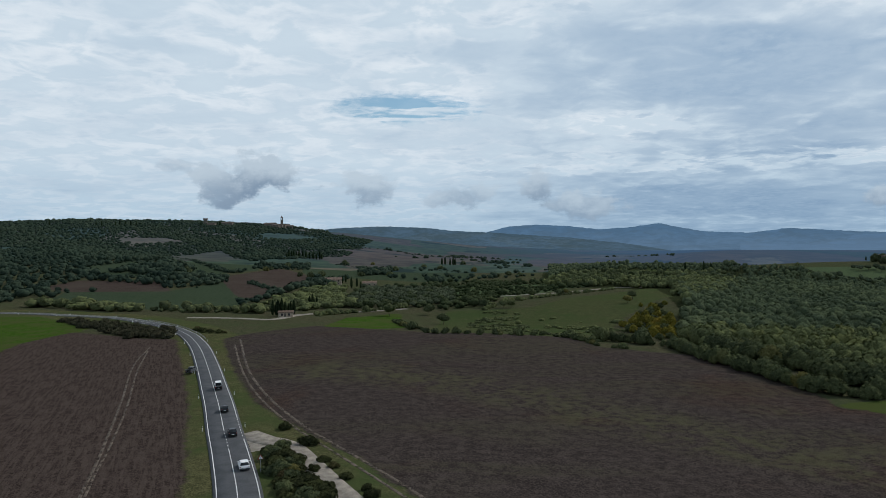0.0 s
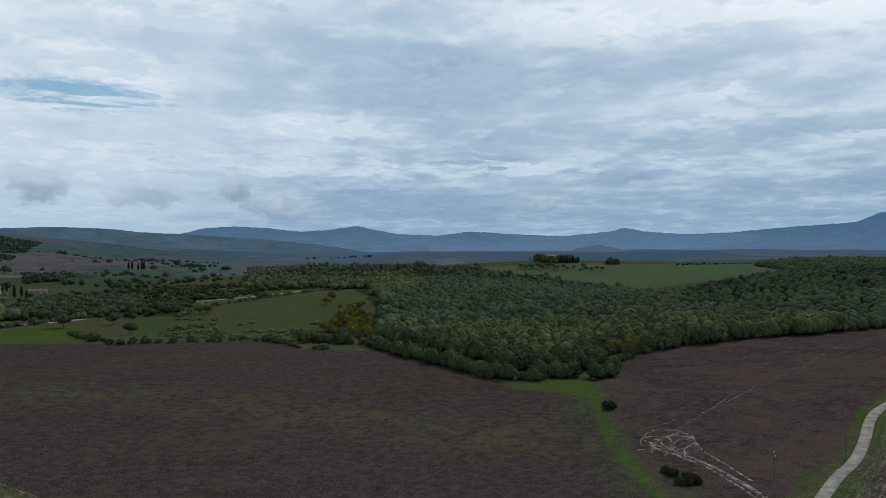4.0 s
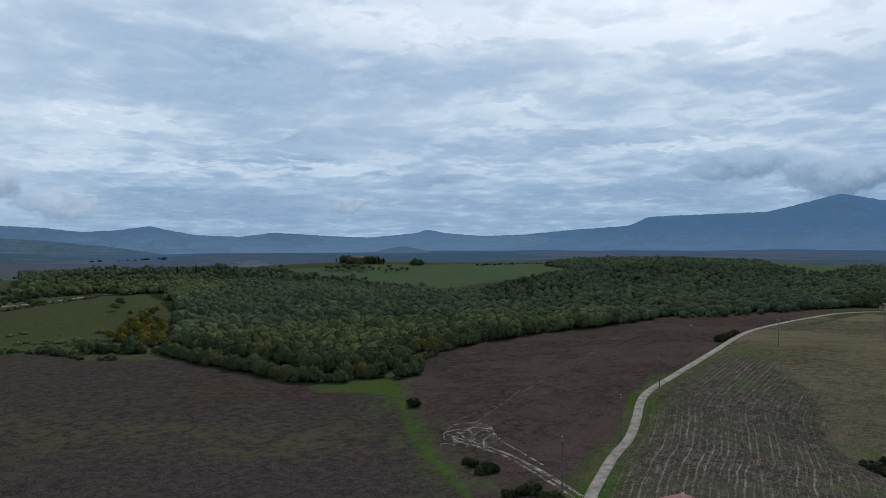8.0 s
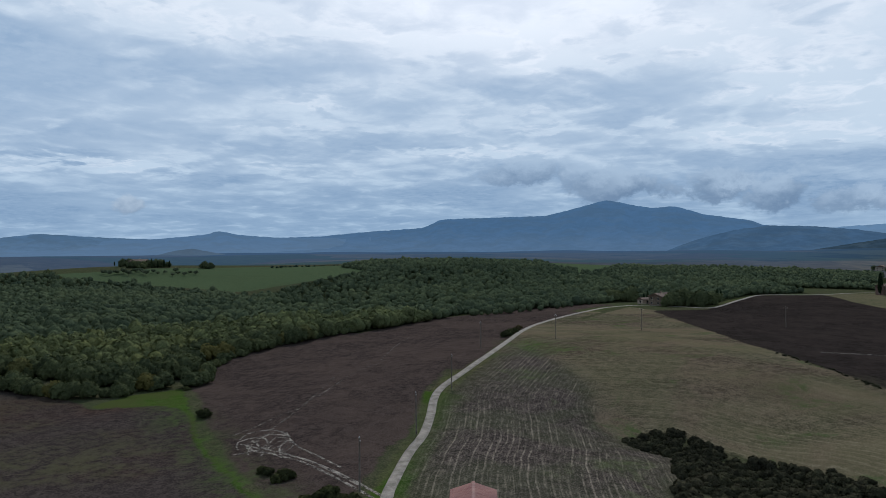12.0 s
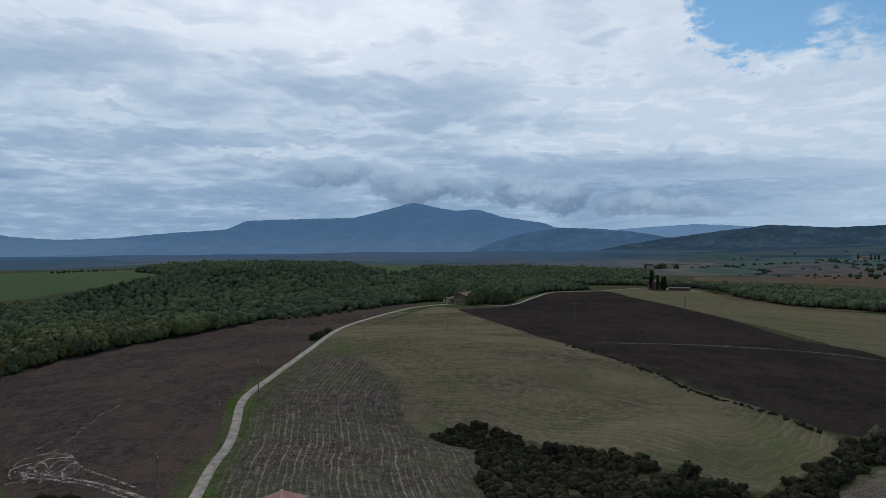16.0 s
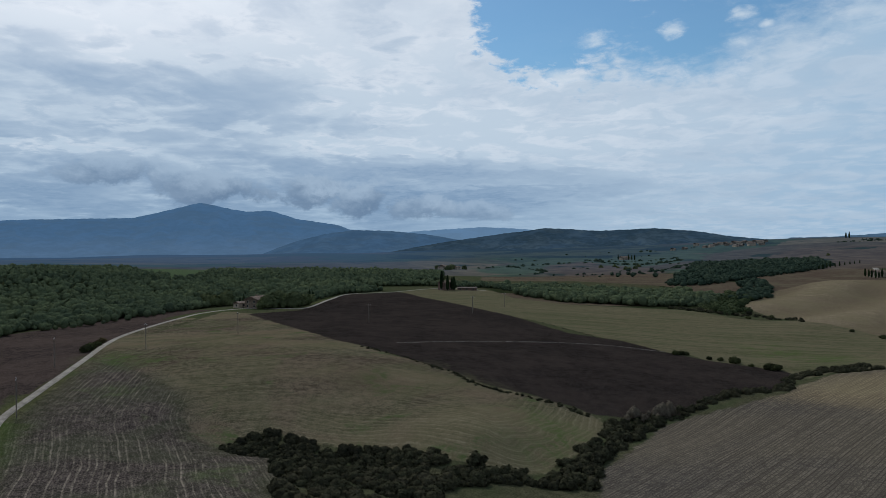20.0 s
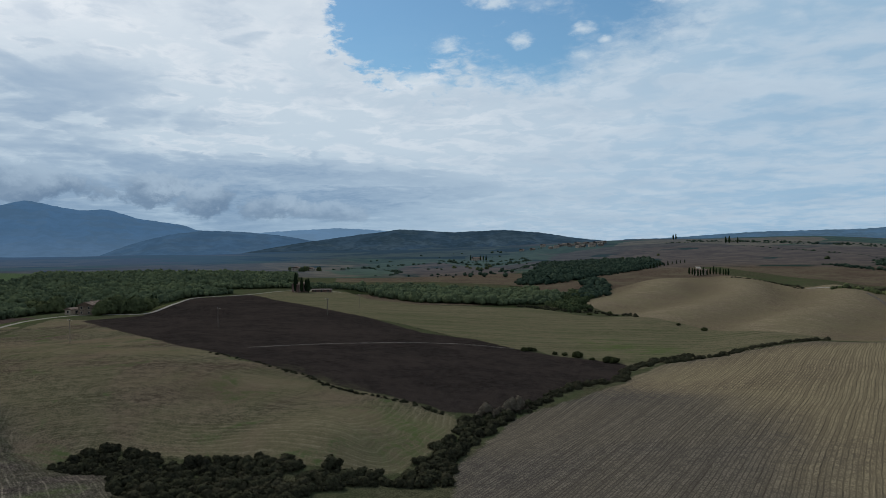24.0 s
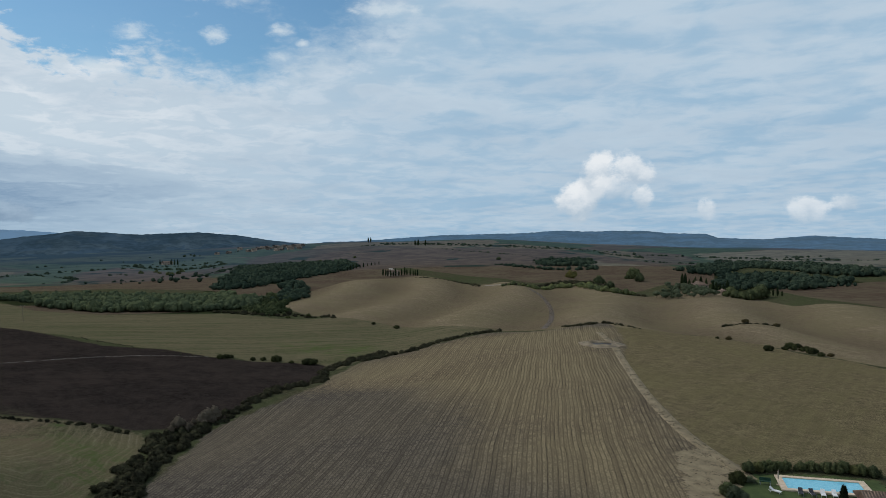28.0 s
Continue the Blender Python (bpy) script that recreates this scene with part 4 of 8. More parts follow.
SOUTH_FARM_CYP = [(1549, -299), (1539, -314), (1535, -320), (1530, -325), (1553, -295)]
SOUTH_TREES = [(1259, -209), (1274, -236), (1205, -228), (1109, -222), (1102, -226), (1223, -267), (1127, -240)]
RUTS_A = [(97.5, 107.1), (95.9, 98.2), (92.9, 88.6), (89.4, 79.4), (85.7, 70.3)]
RUTS_B = [(96.2, 107.4), (94.9, 98.7), (91.4, 88.6), (87.6, 79.0), (84.2, 70.7)]
RUTS_C = [(101.3, 126.3), (106.6, 125.8), (115.1, 126.5), (122.0, 126.7), (138.3, 132.7), (157.4, 140.7), (171.2, 142.2)]
RUTS_D = [(95.2, 114.2), (104.6, 119.5), (112.4, 122.4), (121.6, 126.3), (134.2, 132.9), (150.5, 142.5)]
RUTS_E = [(98.5, 119.9), (98.3, 110.7), (104.1, 111.7), (107.6, 117.3), (102.7, 119.3), (97.3, 116.6), (96.4, 106.8)]
RUTS_F = [(100.9, 119.0), (98.1, 112.2), (98.5, 106.6), (103.3, 109.1), (104.4, 115.6), (96.5, 111.2)]
RUTS_G = [(175.3, 145.6), (198.7, 158.5), (223.8, 169.9)]
MUD_A = [(-83.1, 290.7), (-62.1, 224.8), (-46.2, 185.1), (-31.3, 156.3), (-18.7, 136.5), (-8.4, 120.2), (-1.6, 108.3)]
MUD_B = [(-80.4, 273.6), (-62.6, 220.4), (-48.0, 184.0), (-33.8, 156.3), (-21.4, 136.4), (-11.3, 120.1), (-4.2, 108.2)]
FIELD_PATH = [(216.5, -214.0), (187.5, -192.4), (152.3, -162.2), (117.7, -133.0), (94.1, -116.0), (77.6, -107.4), (70.9, -104.0)]
TURN_AREA = [(86.5, -105.1), (84.9, -110.9), (73.8, -106.7), (67.7, -95.1), (69.4, -88.1), (78.3, -96.5)]
DUGOUT = [(192.0, -191.1)]
POOL = [(70.2, -109.3), (60.2, -118.3), (55.3, -111.7), (66.1, -104.2)]
LAWN = [(73.1, -106.4), (67.9, -115.0), (59.7, -122.0), (50.9, -113.6), (44.3, -96.0), (56.5, -77.1), (68.2, -94.4)]
POOL_HEDGE = [(73.0, -106.5), (72.5, -108.5), (72.0, -111.0), (70.9, -113.3), (69.6, -115.3), (68.0, -116.8), (66.5, -118.3), (64.9, -119.8),
    (63.5, -121.0), (62.3, -121.8), (60.7, -122.3)]
POOL_SHRUBS = [(71.2, -101.0), (70.2, -102.6), (68.9, -94.9), (67.5, -94.7), (66.5, -95.5), (60.2, -120.3)]
LOUNGERS = [(65.5, -102.0), (63.0, -104.7), (61.8, -105.8), (60.8, -107.0), (59.7, -108.2), (68.5, -104.0)]
CAR_SPOTS = [(-35.6, 125.7), (-44.1, 147.6), (-52.0, 168.0), (-61.4, 193.2)]
CAR_PARKED = [(-77.1, 217.4)]
SIGN_SPOT = [(-32.2, 124.1)]
TRACK_POLES = [(201.9, 124.7), (149.8, 101.2), (117.4, 88.2), (86.5, 76.5), (232.2, 111.8), (281.2, 97.5), (330.6, 52.4), (393.4, 4.8), (399, 5),
    (431, -14)]
WOOD_FRONT = [(63.4, 292.6), (72.4, 290.7), (80.0, 283.5), (86.7, 274.2), (88.7, 246.5), (91.1, 230.1), (93.9, 216.9), (95.7, 203.2), (97.7, 191.5),
    (102.7, 186.6), (109.3, 184.5), (118.6, 186.7), (126.2, 185.8), (130.3, 182.7)]
WOOD_FRONT_EAST = [(133.8, 180.2), (148.6, 195.5), (165.4, 204.6), (189.0, 210.8), (206.6, 208.9), (225.4, 204.4)]
SCRUB_MEADOW = [(1.2, 340.7), (27, 464), (58, 417), (78.2, 373.0), (114, 394), (107.3, 335.1), (64.2, 275.3), (53.1, 312.5), (23.4, 312.3)]
VALLEY_BAND = [(-71, 482), (-77, 673), (-38, 739), (10, 823), (127, 744), (211, 728), (218, 696), (170, 680), (112, 659), (51, 559), (28, 473),
    (-9, 461), (-32, 474)]
HEDGE_LANE = [(-74, 417), (-64, 437), (-52, 452), (-36, 474), (-25, 485)]
HEDGE_VINE = [(27, 464), (46, 501), (74, 532), (109, 584), (148, 633)]
FAR_HEDGE_A = [(-188, 690), (-153, 636), (-137, 655), (-130, 731)]
FAR_HEDGE_B = [(-413, 1056), (-352, 1002), (-246, 807), (-241, 860)]
FAR_HEDGE_C = [(-161, 1100), (-103, 1046), (-55, 1078), (-4, 1051), (37, 1016)]
FAR_HEDGE_D = [(-244, 1373), (-182, 1598), (-106, 1589), (-28, 1480), (71, 1621), (176, 1643)]
FAR_HEDGE_E = [(906, -676), (751, -607), (674, -599), (662, -646), (790, -725), (946, -790)]
FAR_HEDGE_F = [(1439, -875), (1300, -877), (1146, -883), (1052, -878), (795, -718)]
FAR_HEDGE_G = [(1657, -804), (1637, -892), (1549, -942), (1449, -978), (1342, -1034), (1282, -1157), (1158, -1181)]
FAR_HEDGE_H = [(895, -1013), (752, -984), (564, -852), (453, -791), (386, -789)]
FAR_HEDGE_I = [(1090, -1181), (978, -1226), (847, -1245), (726, -1230), (601, -1230)]
FAR_HEDGE_J = [(1277, -49), (1402, -120), (1466, -228), (1475, -321), (1548, -420)]
FAR_HEDGE_K = [(1035, -137), (989, -199), (1018, -235), (1159, -320), (1414, -436)]
HEDGE_TOP = [(607, 680), (650, 663), (693, 642), (734, 618)]
TOWN_HILL = [(-382, 452), (-293, 471), (-253, 454), (-240, 476), (-177, 461), (-135, 468), (-132, 627), (-104, 710), (-109, 955), (-161, 1100),
    (-182, 1598), (-184, 1877), (-343, 1938), (-460, 1913), (-764, 1654), (-1479, 1758)]
WOOD_PALE = [(137, 380), (164, 385), (157.1, 326.3), (176.2, 267.9), (188.7, 249.7), (162.4, 217.0), (130.1, 211.9), (112.8, 239.4), (110.9, 293.2)]
EAST_HILL = [(-88, 769), (-110, 1118), (-90, 1345), (21, 1676), (189, 1445), (138, 810), (231, 739), (224, 715), (125, 734), (10, 823), (-38, 739)]
RUTS_H = [(100.1, 122.3), (103.4, 123.9), (107.3, 120.7), (106.1, 114.3), (101.5, 108.6), (96.7, 108.9), (96.5, 114.8)]
RUTS_I = [(93.6, 108.7), (99.9, 112.4), (104.0, 112.0), (101.1, 105.1), (98.5, 97.7), (94.7, 88.2)]
VINE_A = [(13, 566), (62, 685), (119, 701), (169, 701)]
VINE_B = [(15, 631), (67, 730), (123, 723), (162, 719)]
VINE_C = [(15, 701), (69, 761), (104, 748), (148, 732)]
VINE_D = [(20, 549), (70, 650), (121, 678), (170, 691)]
WOOD_NORTH = [(99, 717), (128, 804), (172, 789), (251, 762), (313, 739), (221, 542), (141, 419), (151, 464), (191, 611), (173, 635)]
PASTURE_B = [(751, 423), (1100, 433), (1027, 290), (1211, 212), (1030, 180), (818, 231), (674, 293), (669, 332)]
LIME = [(144.9, 106.5), (145.5, 97.0), (144.7, 89.1), (144.1, 79.1), (138.5, 85.3), (136.3, 100.2)]
REEDS = [(187.0, -37.6), (188.1, -39.5), (188.4, -41.5), (189.0, -43.5), (189.1, -45.3), (188.8, -47.0), (188.8, -48.9), (185.5, -41.6),
    (186.5, -45.4)]
LIT_CREST = [(257.3, 30.6), (270.9, 13.3), (283.3, -6.6), (293.1, -31.3), (294.5, -52.5), (286.8, -72.4)]
LEY_HEDGE = [(365.5, -27.9), (328.4, -45.5), (309.4, -55.2), (284.0, -71.7)]
WOOD_TOP = [(638, 591), (830, 702), (851, 627), (812, 513), (847, 436), (751, 358), (712, 319), (668, 290), (736, 296), (855, 321), (985, 271),
    (1024, 184), (1071, 107), (1091, 59), (869, 47), (648, 179), (575, 252), (581, 368), (575, 486)]
HILL_MEADOW = [(873, 440), (1030, 452), (1065, 413), (933, 350), (751, 312), (674, 295), (731, 329), (766, 361)]
COPSE_VALLEY = [(-123, 1026), (-73, 1047), (-69, 965), (-106, 898)]
FAR_GREEN_A = [(1190, 11), (1405, -57), (1580, -138), (1675, -247), (1541, -235), (1505, -207), (1442, -155), (1378, -121), (1244, -64)]
FAR_GREEN_B = [(1738, -357), (1779, -415), (1751, -516), (1526, -450), (1562, -364), (1574, -330)]
FAR_GREEN_C = [(62, 1194), (162, 1765), (246, 1767), (253, 1484), (143, 1032), (78, 1034)]
FAR_PALE_A = [(571, 1332), (641, 1359), (399, 761), (367, 755), (535, 1265)]
FAR_PALE_B = [(861, -1258), (980, -1588), (2042, -4163), (691, -1499), (488, -994), (575, -1008)]
FAR_PALE_C = [(964, -926), (759, -821), (527, -679), (532, -585), (641, -634)]
FAR_BROWN_A = [(307, 1797), (429, 1613), (210, 799), (175, 1027), (119, 1201), (190, 1652)]
FAR_BROWN_B = [(429, 1613), (571, 1332), (334, 790), (298, 761), (213, 778)]
FAR_BROWN_C = [(922, -1215), (1018, -1501), (980, -1588), (873, -1342), (835, -1207)]
FAR_BROWN_D = [(-227, 1279), (-186, 1630), (-31, 1590), (162, 1765), (78, 1511), (-24, 1249), (-129, 1217)]
FAR_LINE_A = [(381, 1747), (451, 1749), (484, 1487)]
FAR_LINE_B = [(852, -1156), (739, -1136), (665, -1135), (498, -914), (404, -836)]
FAR_LINE_C = [(805, -1307), (786, -1371)]
FAR_LINE_D = [(570, -832), (506, -845), (427, -767)]
FAR_LINE_E = [(1540, -226), (1504, -241), (1385, -259), (1312, -288), (1374, -346), (1488, -413)]
FAR_LINE_F = [(1213, 2), (1289, -54), (1161, -98), (1057, -82)]
WOOD_TOP_NORTH = [(301, 1462), (197, 812), (441, 1309), (319, 770), (364, 728), (382, 676), (422, 640), (404, 613), (289, 699), (216, 715),
    (147, 715), (113, 762), (209, 1402)]
BROWN_STRIP = [(535, -11), (541, -25), (549, -46), (519, -73), (501, -94), (484, -106), (475, -89), (471, -56), (493, -31)]
SCRUB_VALE = [(471, -123), (441, -136), (423, -148), (428, -160), (403, -165), (385, -172)]
SCRUB_MOUTH = [(473, -139), (554, -172), (589, -205), (543, -201), (482, -171), (432, -160), (423, -144)]
FAR_BROWN_E = [(1459, -560), (1560, -655), (1576, -765), (1467, -860), (1301, -939), (1233, -1113), (1136, -1091), (984, -1065), (527, -679),
    (445, -582), (439, -461), (534, -468), (643, -464), (737, -432), (786, -381), (1005, -413)]
SOUTH_GAP = [(1071, -10), (1072, -107), (1014, -226), (923, -255), (707, -241), (625, -234), (565, -197), (624, -187), (680, -177), (845, -112),
    (874, -8)]
WOOD_SPUR = [(607, -207), (666, -234), (744, -278), (588, -244), (541, -215), (519, -182), (546, -187)]
WOOD_COPSE = [(999, -823), (1035, -890), (969, -942), (831, -822), (711, -652), (791, -662)]
WOOD_BAND = [(649, -750), (569, -702), (794, -1092), (753, -1153), (488, -895), (401, -827), (366, -756), (420, -742), (568, -839), (475, -653), (530, -653)]
FAR_BROWN_F = [(1428, -541), (1554, -732), (1418, -777), (1441, -847), (1318, -875), (1164, -797), (1135, -655), (1127, -596), (1071, -520), (1364, -554)]
FAR_OLIVE = [(1344, -921), (1212, -1008), (1095, -1090), (1026, -1015), (1085, -890), (1065, -798), (1151, -794)]
TAN_TOP = [(864, -327), (994, -482), (893, -465), (712, -418), (685, -345), (561, -238), (582, -239), (763, -289)]
PINK_FIELD = [(1338, -130), (1501, -209), (1277, -258), (1008, -263), (852, -203), (948, -164), (1110, -111)]
FAR_GREEN_E = [(1204, -11), (1512, -128), (1663, -312), (1645, -521), (1513, -467), (1205, -265), (1211, -227), (1501, -209), (1338, -130), (1148, -79)]
BROWN_RIGHT = [(372, -591), (341, -705), (231, -478), (276, -505)]
FAR_PALE_D = [(1036, -1297), (989, -1503), (1006, -2068), (487, -1001), (785, -1246), (834, -1146)]
SKY_TREES = [(1725, -895), (1455, -952), (1293, -1039), (1258, -1140), (1125, -1134), (1004, -1112)]
BROW_HEDGE = [(704, -413), (629, -421), (572, -407)]
BROW_SCRUB = [(510, -398), (538, -463), (481, -455), (417, -433), (405, -443)]
LONE_BROW = [(583, -536), (465, -460), (512, -546), (525, -566), (485, -534), (1065, -798), (1380, -653), (1347, -562)]
VALE_HEDGE = [(217, -298), (208, -327)]
VALE_BUSH = [(157, -251), (158, -256), (158, -261), (153, -258), (148, -253), (142, -249)]
TAN_LANE = [(481, -393), (430, -364), (369, -320), (302, -262), (259, -220)]
LANE_BROW = [(565, -405), (528, -398), (508, -397)]
YELLOW_MASS = [(88, 356), (105, 397), (121, 417), (128, 406), (116, 353), (101, 302), (87, 300)]
YELLOW_TRAIL = [(115, 422), (123, 441), (138, 436), (124, 402)]
TOWN_CREST = [(-1254, 1932), (-1277, 2083), (-1209, 2094), (-1154, 2125), (-1083, 2125), (-1009, 2115), (-937, 2104), (-869, 2099), (-806, 2099), (-745, 2104),
    (-685, 2108), (-623, 2104), (-560, 2090), (-496, 2068), (-438, 2058), (-386, 2084)]
WOOD_HEM = [(286, 207), (343, 211), (373, 194), (400, 178), (429, 166), (484, 185), (488, 254), (471, 276), (406, 266)]
SPUR_MOUTH = [(-41.7, 149.3), (-36.9, 146.2), (-31.3, 142.1), (-27.9, 136.5), (-30.4, 135.3), (-34.7, 137.5), (-36.9, 136.4)]
BROWN_PATH_B = [(-109.2, 262.8), (-95.5, 221.3), (-78.6, 176.2), (-66.6, 141.5), (-60.9, 123.6), (-56.9, 112.1)]
WOOD_BACK = [(416, 112), (475, 110), (529, 107), (562, 78), (640, 110), (600, 150), (528, 166), (450, 172), (462, 130)]
HILL_SLOPE = [(378, 732), (400, 669), (435, 615), (456, 564), (494, 546), (528, 515), (587, 514), (652, 536), (589, 673), (457, 702)]
STRAW_PALE = [(195, -85), (173, -101), (140, -95), (100, -75), (57, -77), (68, -93), (92, -115), (161, -169), (220, -227), (247, -210), (258, -170), (240, -118), (205, -75)]
DRAIN_BANK = [(114, 170), (98, 136), (86, 109), (76, 88)]
SPROUT_A = [(-45, 219), (-1, 203), (34, 172), (62, 146), (76, 134), (88, 132)]
SPROUT_B = [(74, 173), (84, 168)]
SPROUT_C = [(73, 153), (86, 150)]
SPROUT_D = [(182, -8), (172, -19), (158, -17), (150, -9)]
SPROUT_E = [(225, 120), (203, 102), (212, 95)]
SPROUT_F = [(310, -116), (273, -122), (278, -140)]
SPROUT_G = [(188, 30), (210, 19), (193, 5)]


def ribbon(line, width):
    """The outline of a band along a plan line."""
    q = smooth_line(line, 12.0)
    t = np.gradient(q, axis=0)
    t /= np.hypot(t[:, 0], t[:, 1])[:, None] + 1e-9
    side = np.c_[-t[:, 1], t[:, 0]] * width / 2
    return np.vstack([q + side, (q - side)[::-1]])


FIELDS = [
    # surface, outline
    ("verge", ribbon(ROAD, 34.0)), ("verge", ribbon(TRACK, 5.0)), ("verge", ribbon(SPUR, 24.0)),
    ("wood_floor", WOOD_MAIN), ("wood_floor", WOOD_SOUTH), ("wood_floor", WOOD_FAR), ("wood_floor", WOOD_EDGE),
    ("meadow", MEADOW), ("pasture", VINEYARD), ("meadow", PALE_PLAIN),
    ("green", GREEN_WEST), ("vale", GREEN_VALLEY), ("vale", GREEN_SLOPE), ("vale", GREEN_SLOPE_EAST),
    ("vale", GREEN_SLOPE_FAR), ("green", GREEN_BANK), ("pasture", HILL_GREEN), ("green", VERGE_GREEN),
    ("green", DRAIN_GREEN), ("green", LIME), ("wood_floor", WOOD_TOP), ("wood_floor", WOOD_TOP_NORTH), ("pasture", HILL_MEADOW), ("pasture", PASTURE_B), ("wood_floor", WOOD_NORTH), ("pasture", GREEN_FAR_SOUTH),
    ("vale_soil", RED_VALLEY), ("vale_soil", BROWN_VALLEY), ("brown", BROWN_FAR), ("brown", BROWN_FARTHER),
    ("brown", BROWN_STRIP), ("brown", SOUTH_GAP), ("brown", BROWN_EDGE), ("brown", BROWN_SOUTH),
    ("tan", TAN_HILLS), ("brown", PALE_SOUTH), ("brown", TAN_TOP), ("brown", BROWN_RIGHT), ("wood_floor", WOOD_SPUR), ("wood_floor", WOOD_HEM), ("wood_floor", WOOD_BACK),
    ("ley", LEY), ("olive", OLIVE_FIELD), ("straw", STRAW),
    ("stubble", STUBBLE_UP), ("rows", STUBBLE_ROWS),
    ("dark", PLOUGH_DARK), ("plough_west", PLOUGH_WEST), ("plough", PLOUGH_BIG), ("tilled", PLOUGH_EAST),
    ("tilled", ribbon([(x - 1.6, y + 4.6) for x, y in TRACK[8:15]], 6.0)), ("stubble", ribbon([(x + 1.4, y - 4.4) for x, y in TRACK[9:15]], 5.5)),
    ("pasture", HILL_SLOPE), ("straw_pale", STRAW_PALE), ("shoots", ribbon(DRAIN_BANK, 9.0)), ("sprout", ribbon(SPROUT_A, 26.0)), ("sprout", ribbon(SPROUT_B, 7.0)), ("sprout", ribbon(SPROUT_C, 5.0)), ("shoots", ribbon(SPROUT_D, 16.0)),
    ("shoots", ribbon(SPROUT_E, 14.0)), ("shoots", ribbon(SPROUT_F, 18.0)), ("sprout", ribbon(SPROUT_G, 26.0)),
]


def build_land():
    az = np.radians(np.r_[np.arange(-46, 168, 0.24), np.arange(168, 314, 2.0)])
    rad = np.r_[0.0, 30, 60, 80, np.geomspace(88, 4950, 330)]
    a, r = np.meshgrid(az, rad)
    x, y = r * np.sin(a) + 4.3, r * np.cos(a) - 6.1
    z = height(x, y)
    na, nr = len(az), len(rad)
    i = np.arange(nr - 1)[:, None] * na + np.arange(na)[None, :]
    j = np.arange(nr - 1)[:, None] * na + (np.arange(na)[None, :] + 1) % na
    faces = np.stack([i, j, j + na, i + na], -1).reshape(-1, 4)[:, ::-1]
    x, y, z = x.ravel(), y.ravel(), z.ravel()
    attrs = {}
    for kind, outline in FIELDS:
        q = np.asarray(outline, float)
        lo, hi = q.min(0) - 60, q.max(0) + 60
        box = np.where((x > lo[0]) & (x < hi[0]) & (y > lo[1]) & (y < hi[1]))[0]
        bx, by = x[box], y[box]
        d = edge_distance(outline, bx, by)
        in_ = inside(outline, bx, by)
        d = np.clip(np.where(in_, d, -d) + np.clip((np.hypot(bx, by) - 170) * 0.012, 0.3, 9.0), -50, 50)
        store = attrs.setdefault("in_" + kind, np.full(len(x), -50.0))
        store[box] = np.maximum(store[box], d)
    attrs["fold_shade"] = tan_fold(x, y)
    attrs["from_track"] = np.minimum(edge_distance(TRACK[:14], x, y, False), 200.0)
    attrs["from_gully"] = np.minimum(edge_distance(GULLY[:11], x, y, False), 60.0)
    me = mesh_of("ground", np.c_[x, y, z], faces, GROUND, True, attrs)
    tagged(part("ground", me), "rolling farmland of ploughed soil, stubble and grass", "ground", kind="structure")


build_land()


def strip(name, line, width, mat, lift, label, category, shoulder=0.0, step=3.0):
    """A road or path: a band laid on the land along a plan line, with a thin edge."""
    q = smooth_line(line, step)
    t = np.gradient(q, axis=0)
    t /= np.hypot(t[:, 0], t[:, 1])[:, None] + 1e-9
    nrm = np.c_[-t[:, 1], t[:, 0]]
    w = width / 2
    offs = [-w - 0.25, -w, -w / 3, w / 3, w, w + 0.25]
    rows = []
    zc = height(q[:, 0], q[:, 1])
    for k, o in enumerate(offs):
        p = q + nrm * o
        z = np.maximum(zc, height(p[:, 0], p[:, 1])) + (lift if 0 < k < 5 else -0.25)
        rows.append(np.c_[p, z])
    v = np.stack(rows, 1)
    m, k = v.shape[:2]
    i = np.arange(m - 1)[:, None] * k + np.arange(k - 1)[None, :]
    f = np.stack([i, i + 1, i + 1 + k, i + k], -1).reshape(-1, 4)[:, ::-1]
    return tagged(part(name, mesh_of(name, v.reshape(-1, 3), f, mat, True)), label, category, kind="structure")


strip("road", ROAD, 7.4, ASPHALT, 0.22, "two-lane grey asphalt country road", "road")
strip("spur_road", SPUR, 5.0, GRAVEL, 0.2, "pale gravel farm road", "road")
strip("lane", ROAD_FAR[:6], 4.5, GRAVEL, 0.2, "pale gravel lane among olives", "road")
strip("lane_east", ROAD_FAR[6:], 4.0, GRAVEL, 0.2, "pale gravel lane past a vineyard", "road")
strip("farm_track", TRACK, 1.8, GRAVEL, 0.2, "pale gravel farm track over the hill", "road")


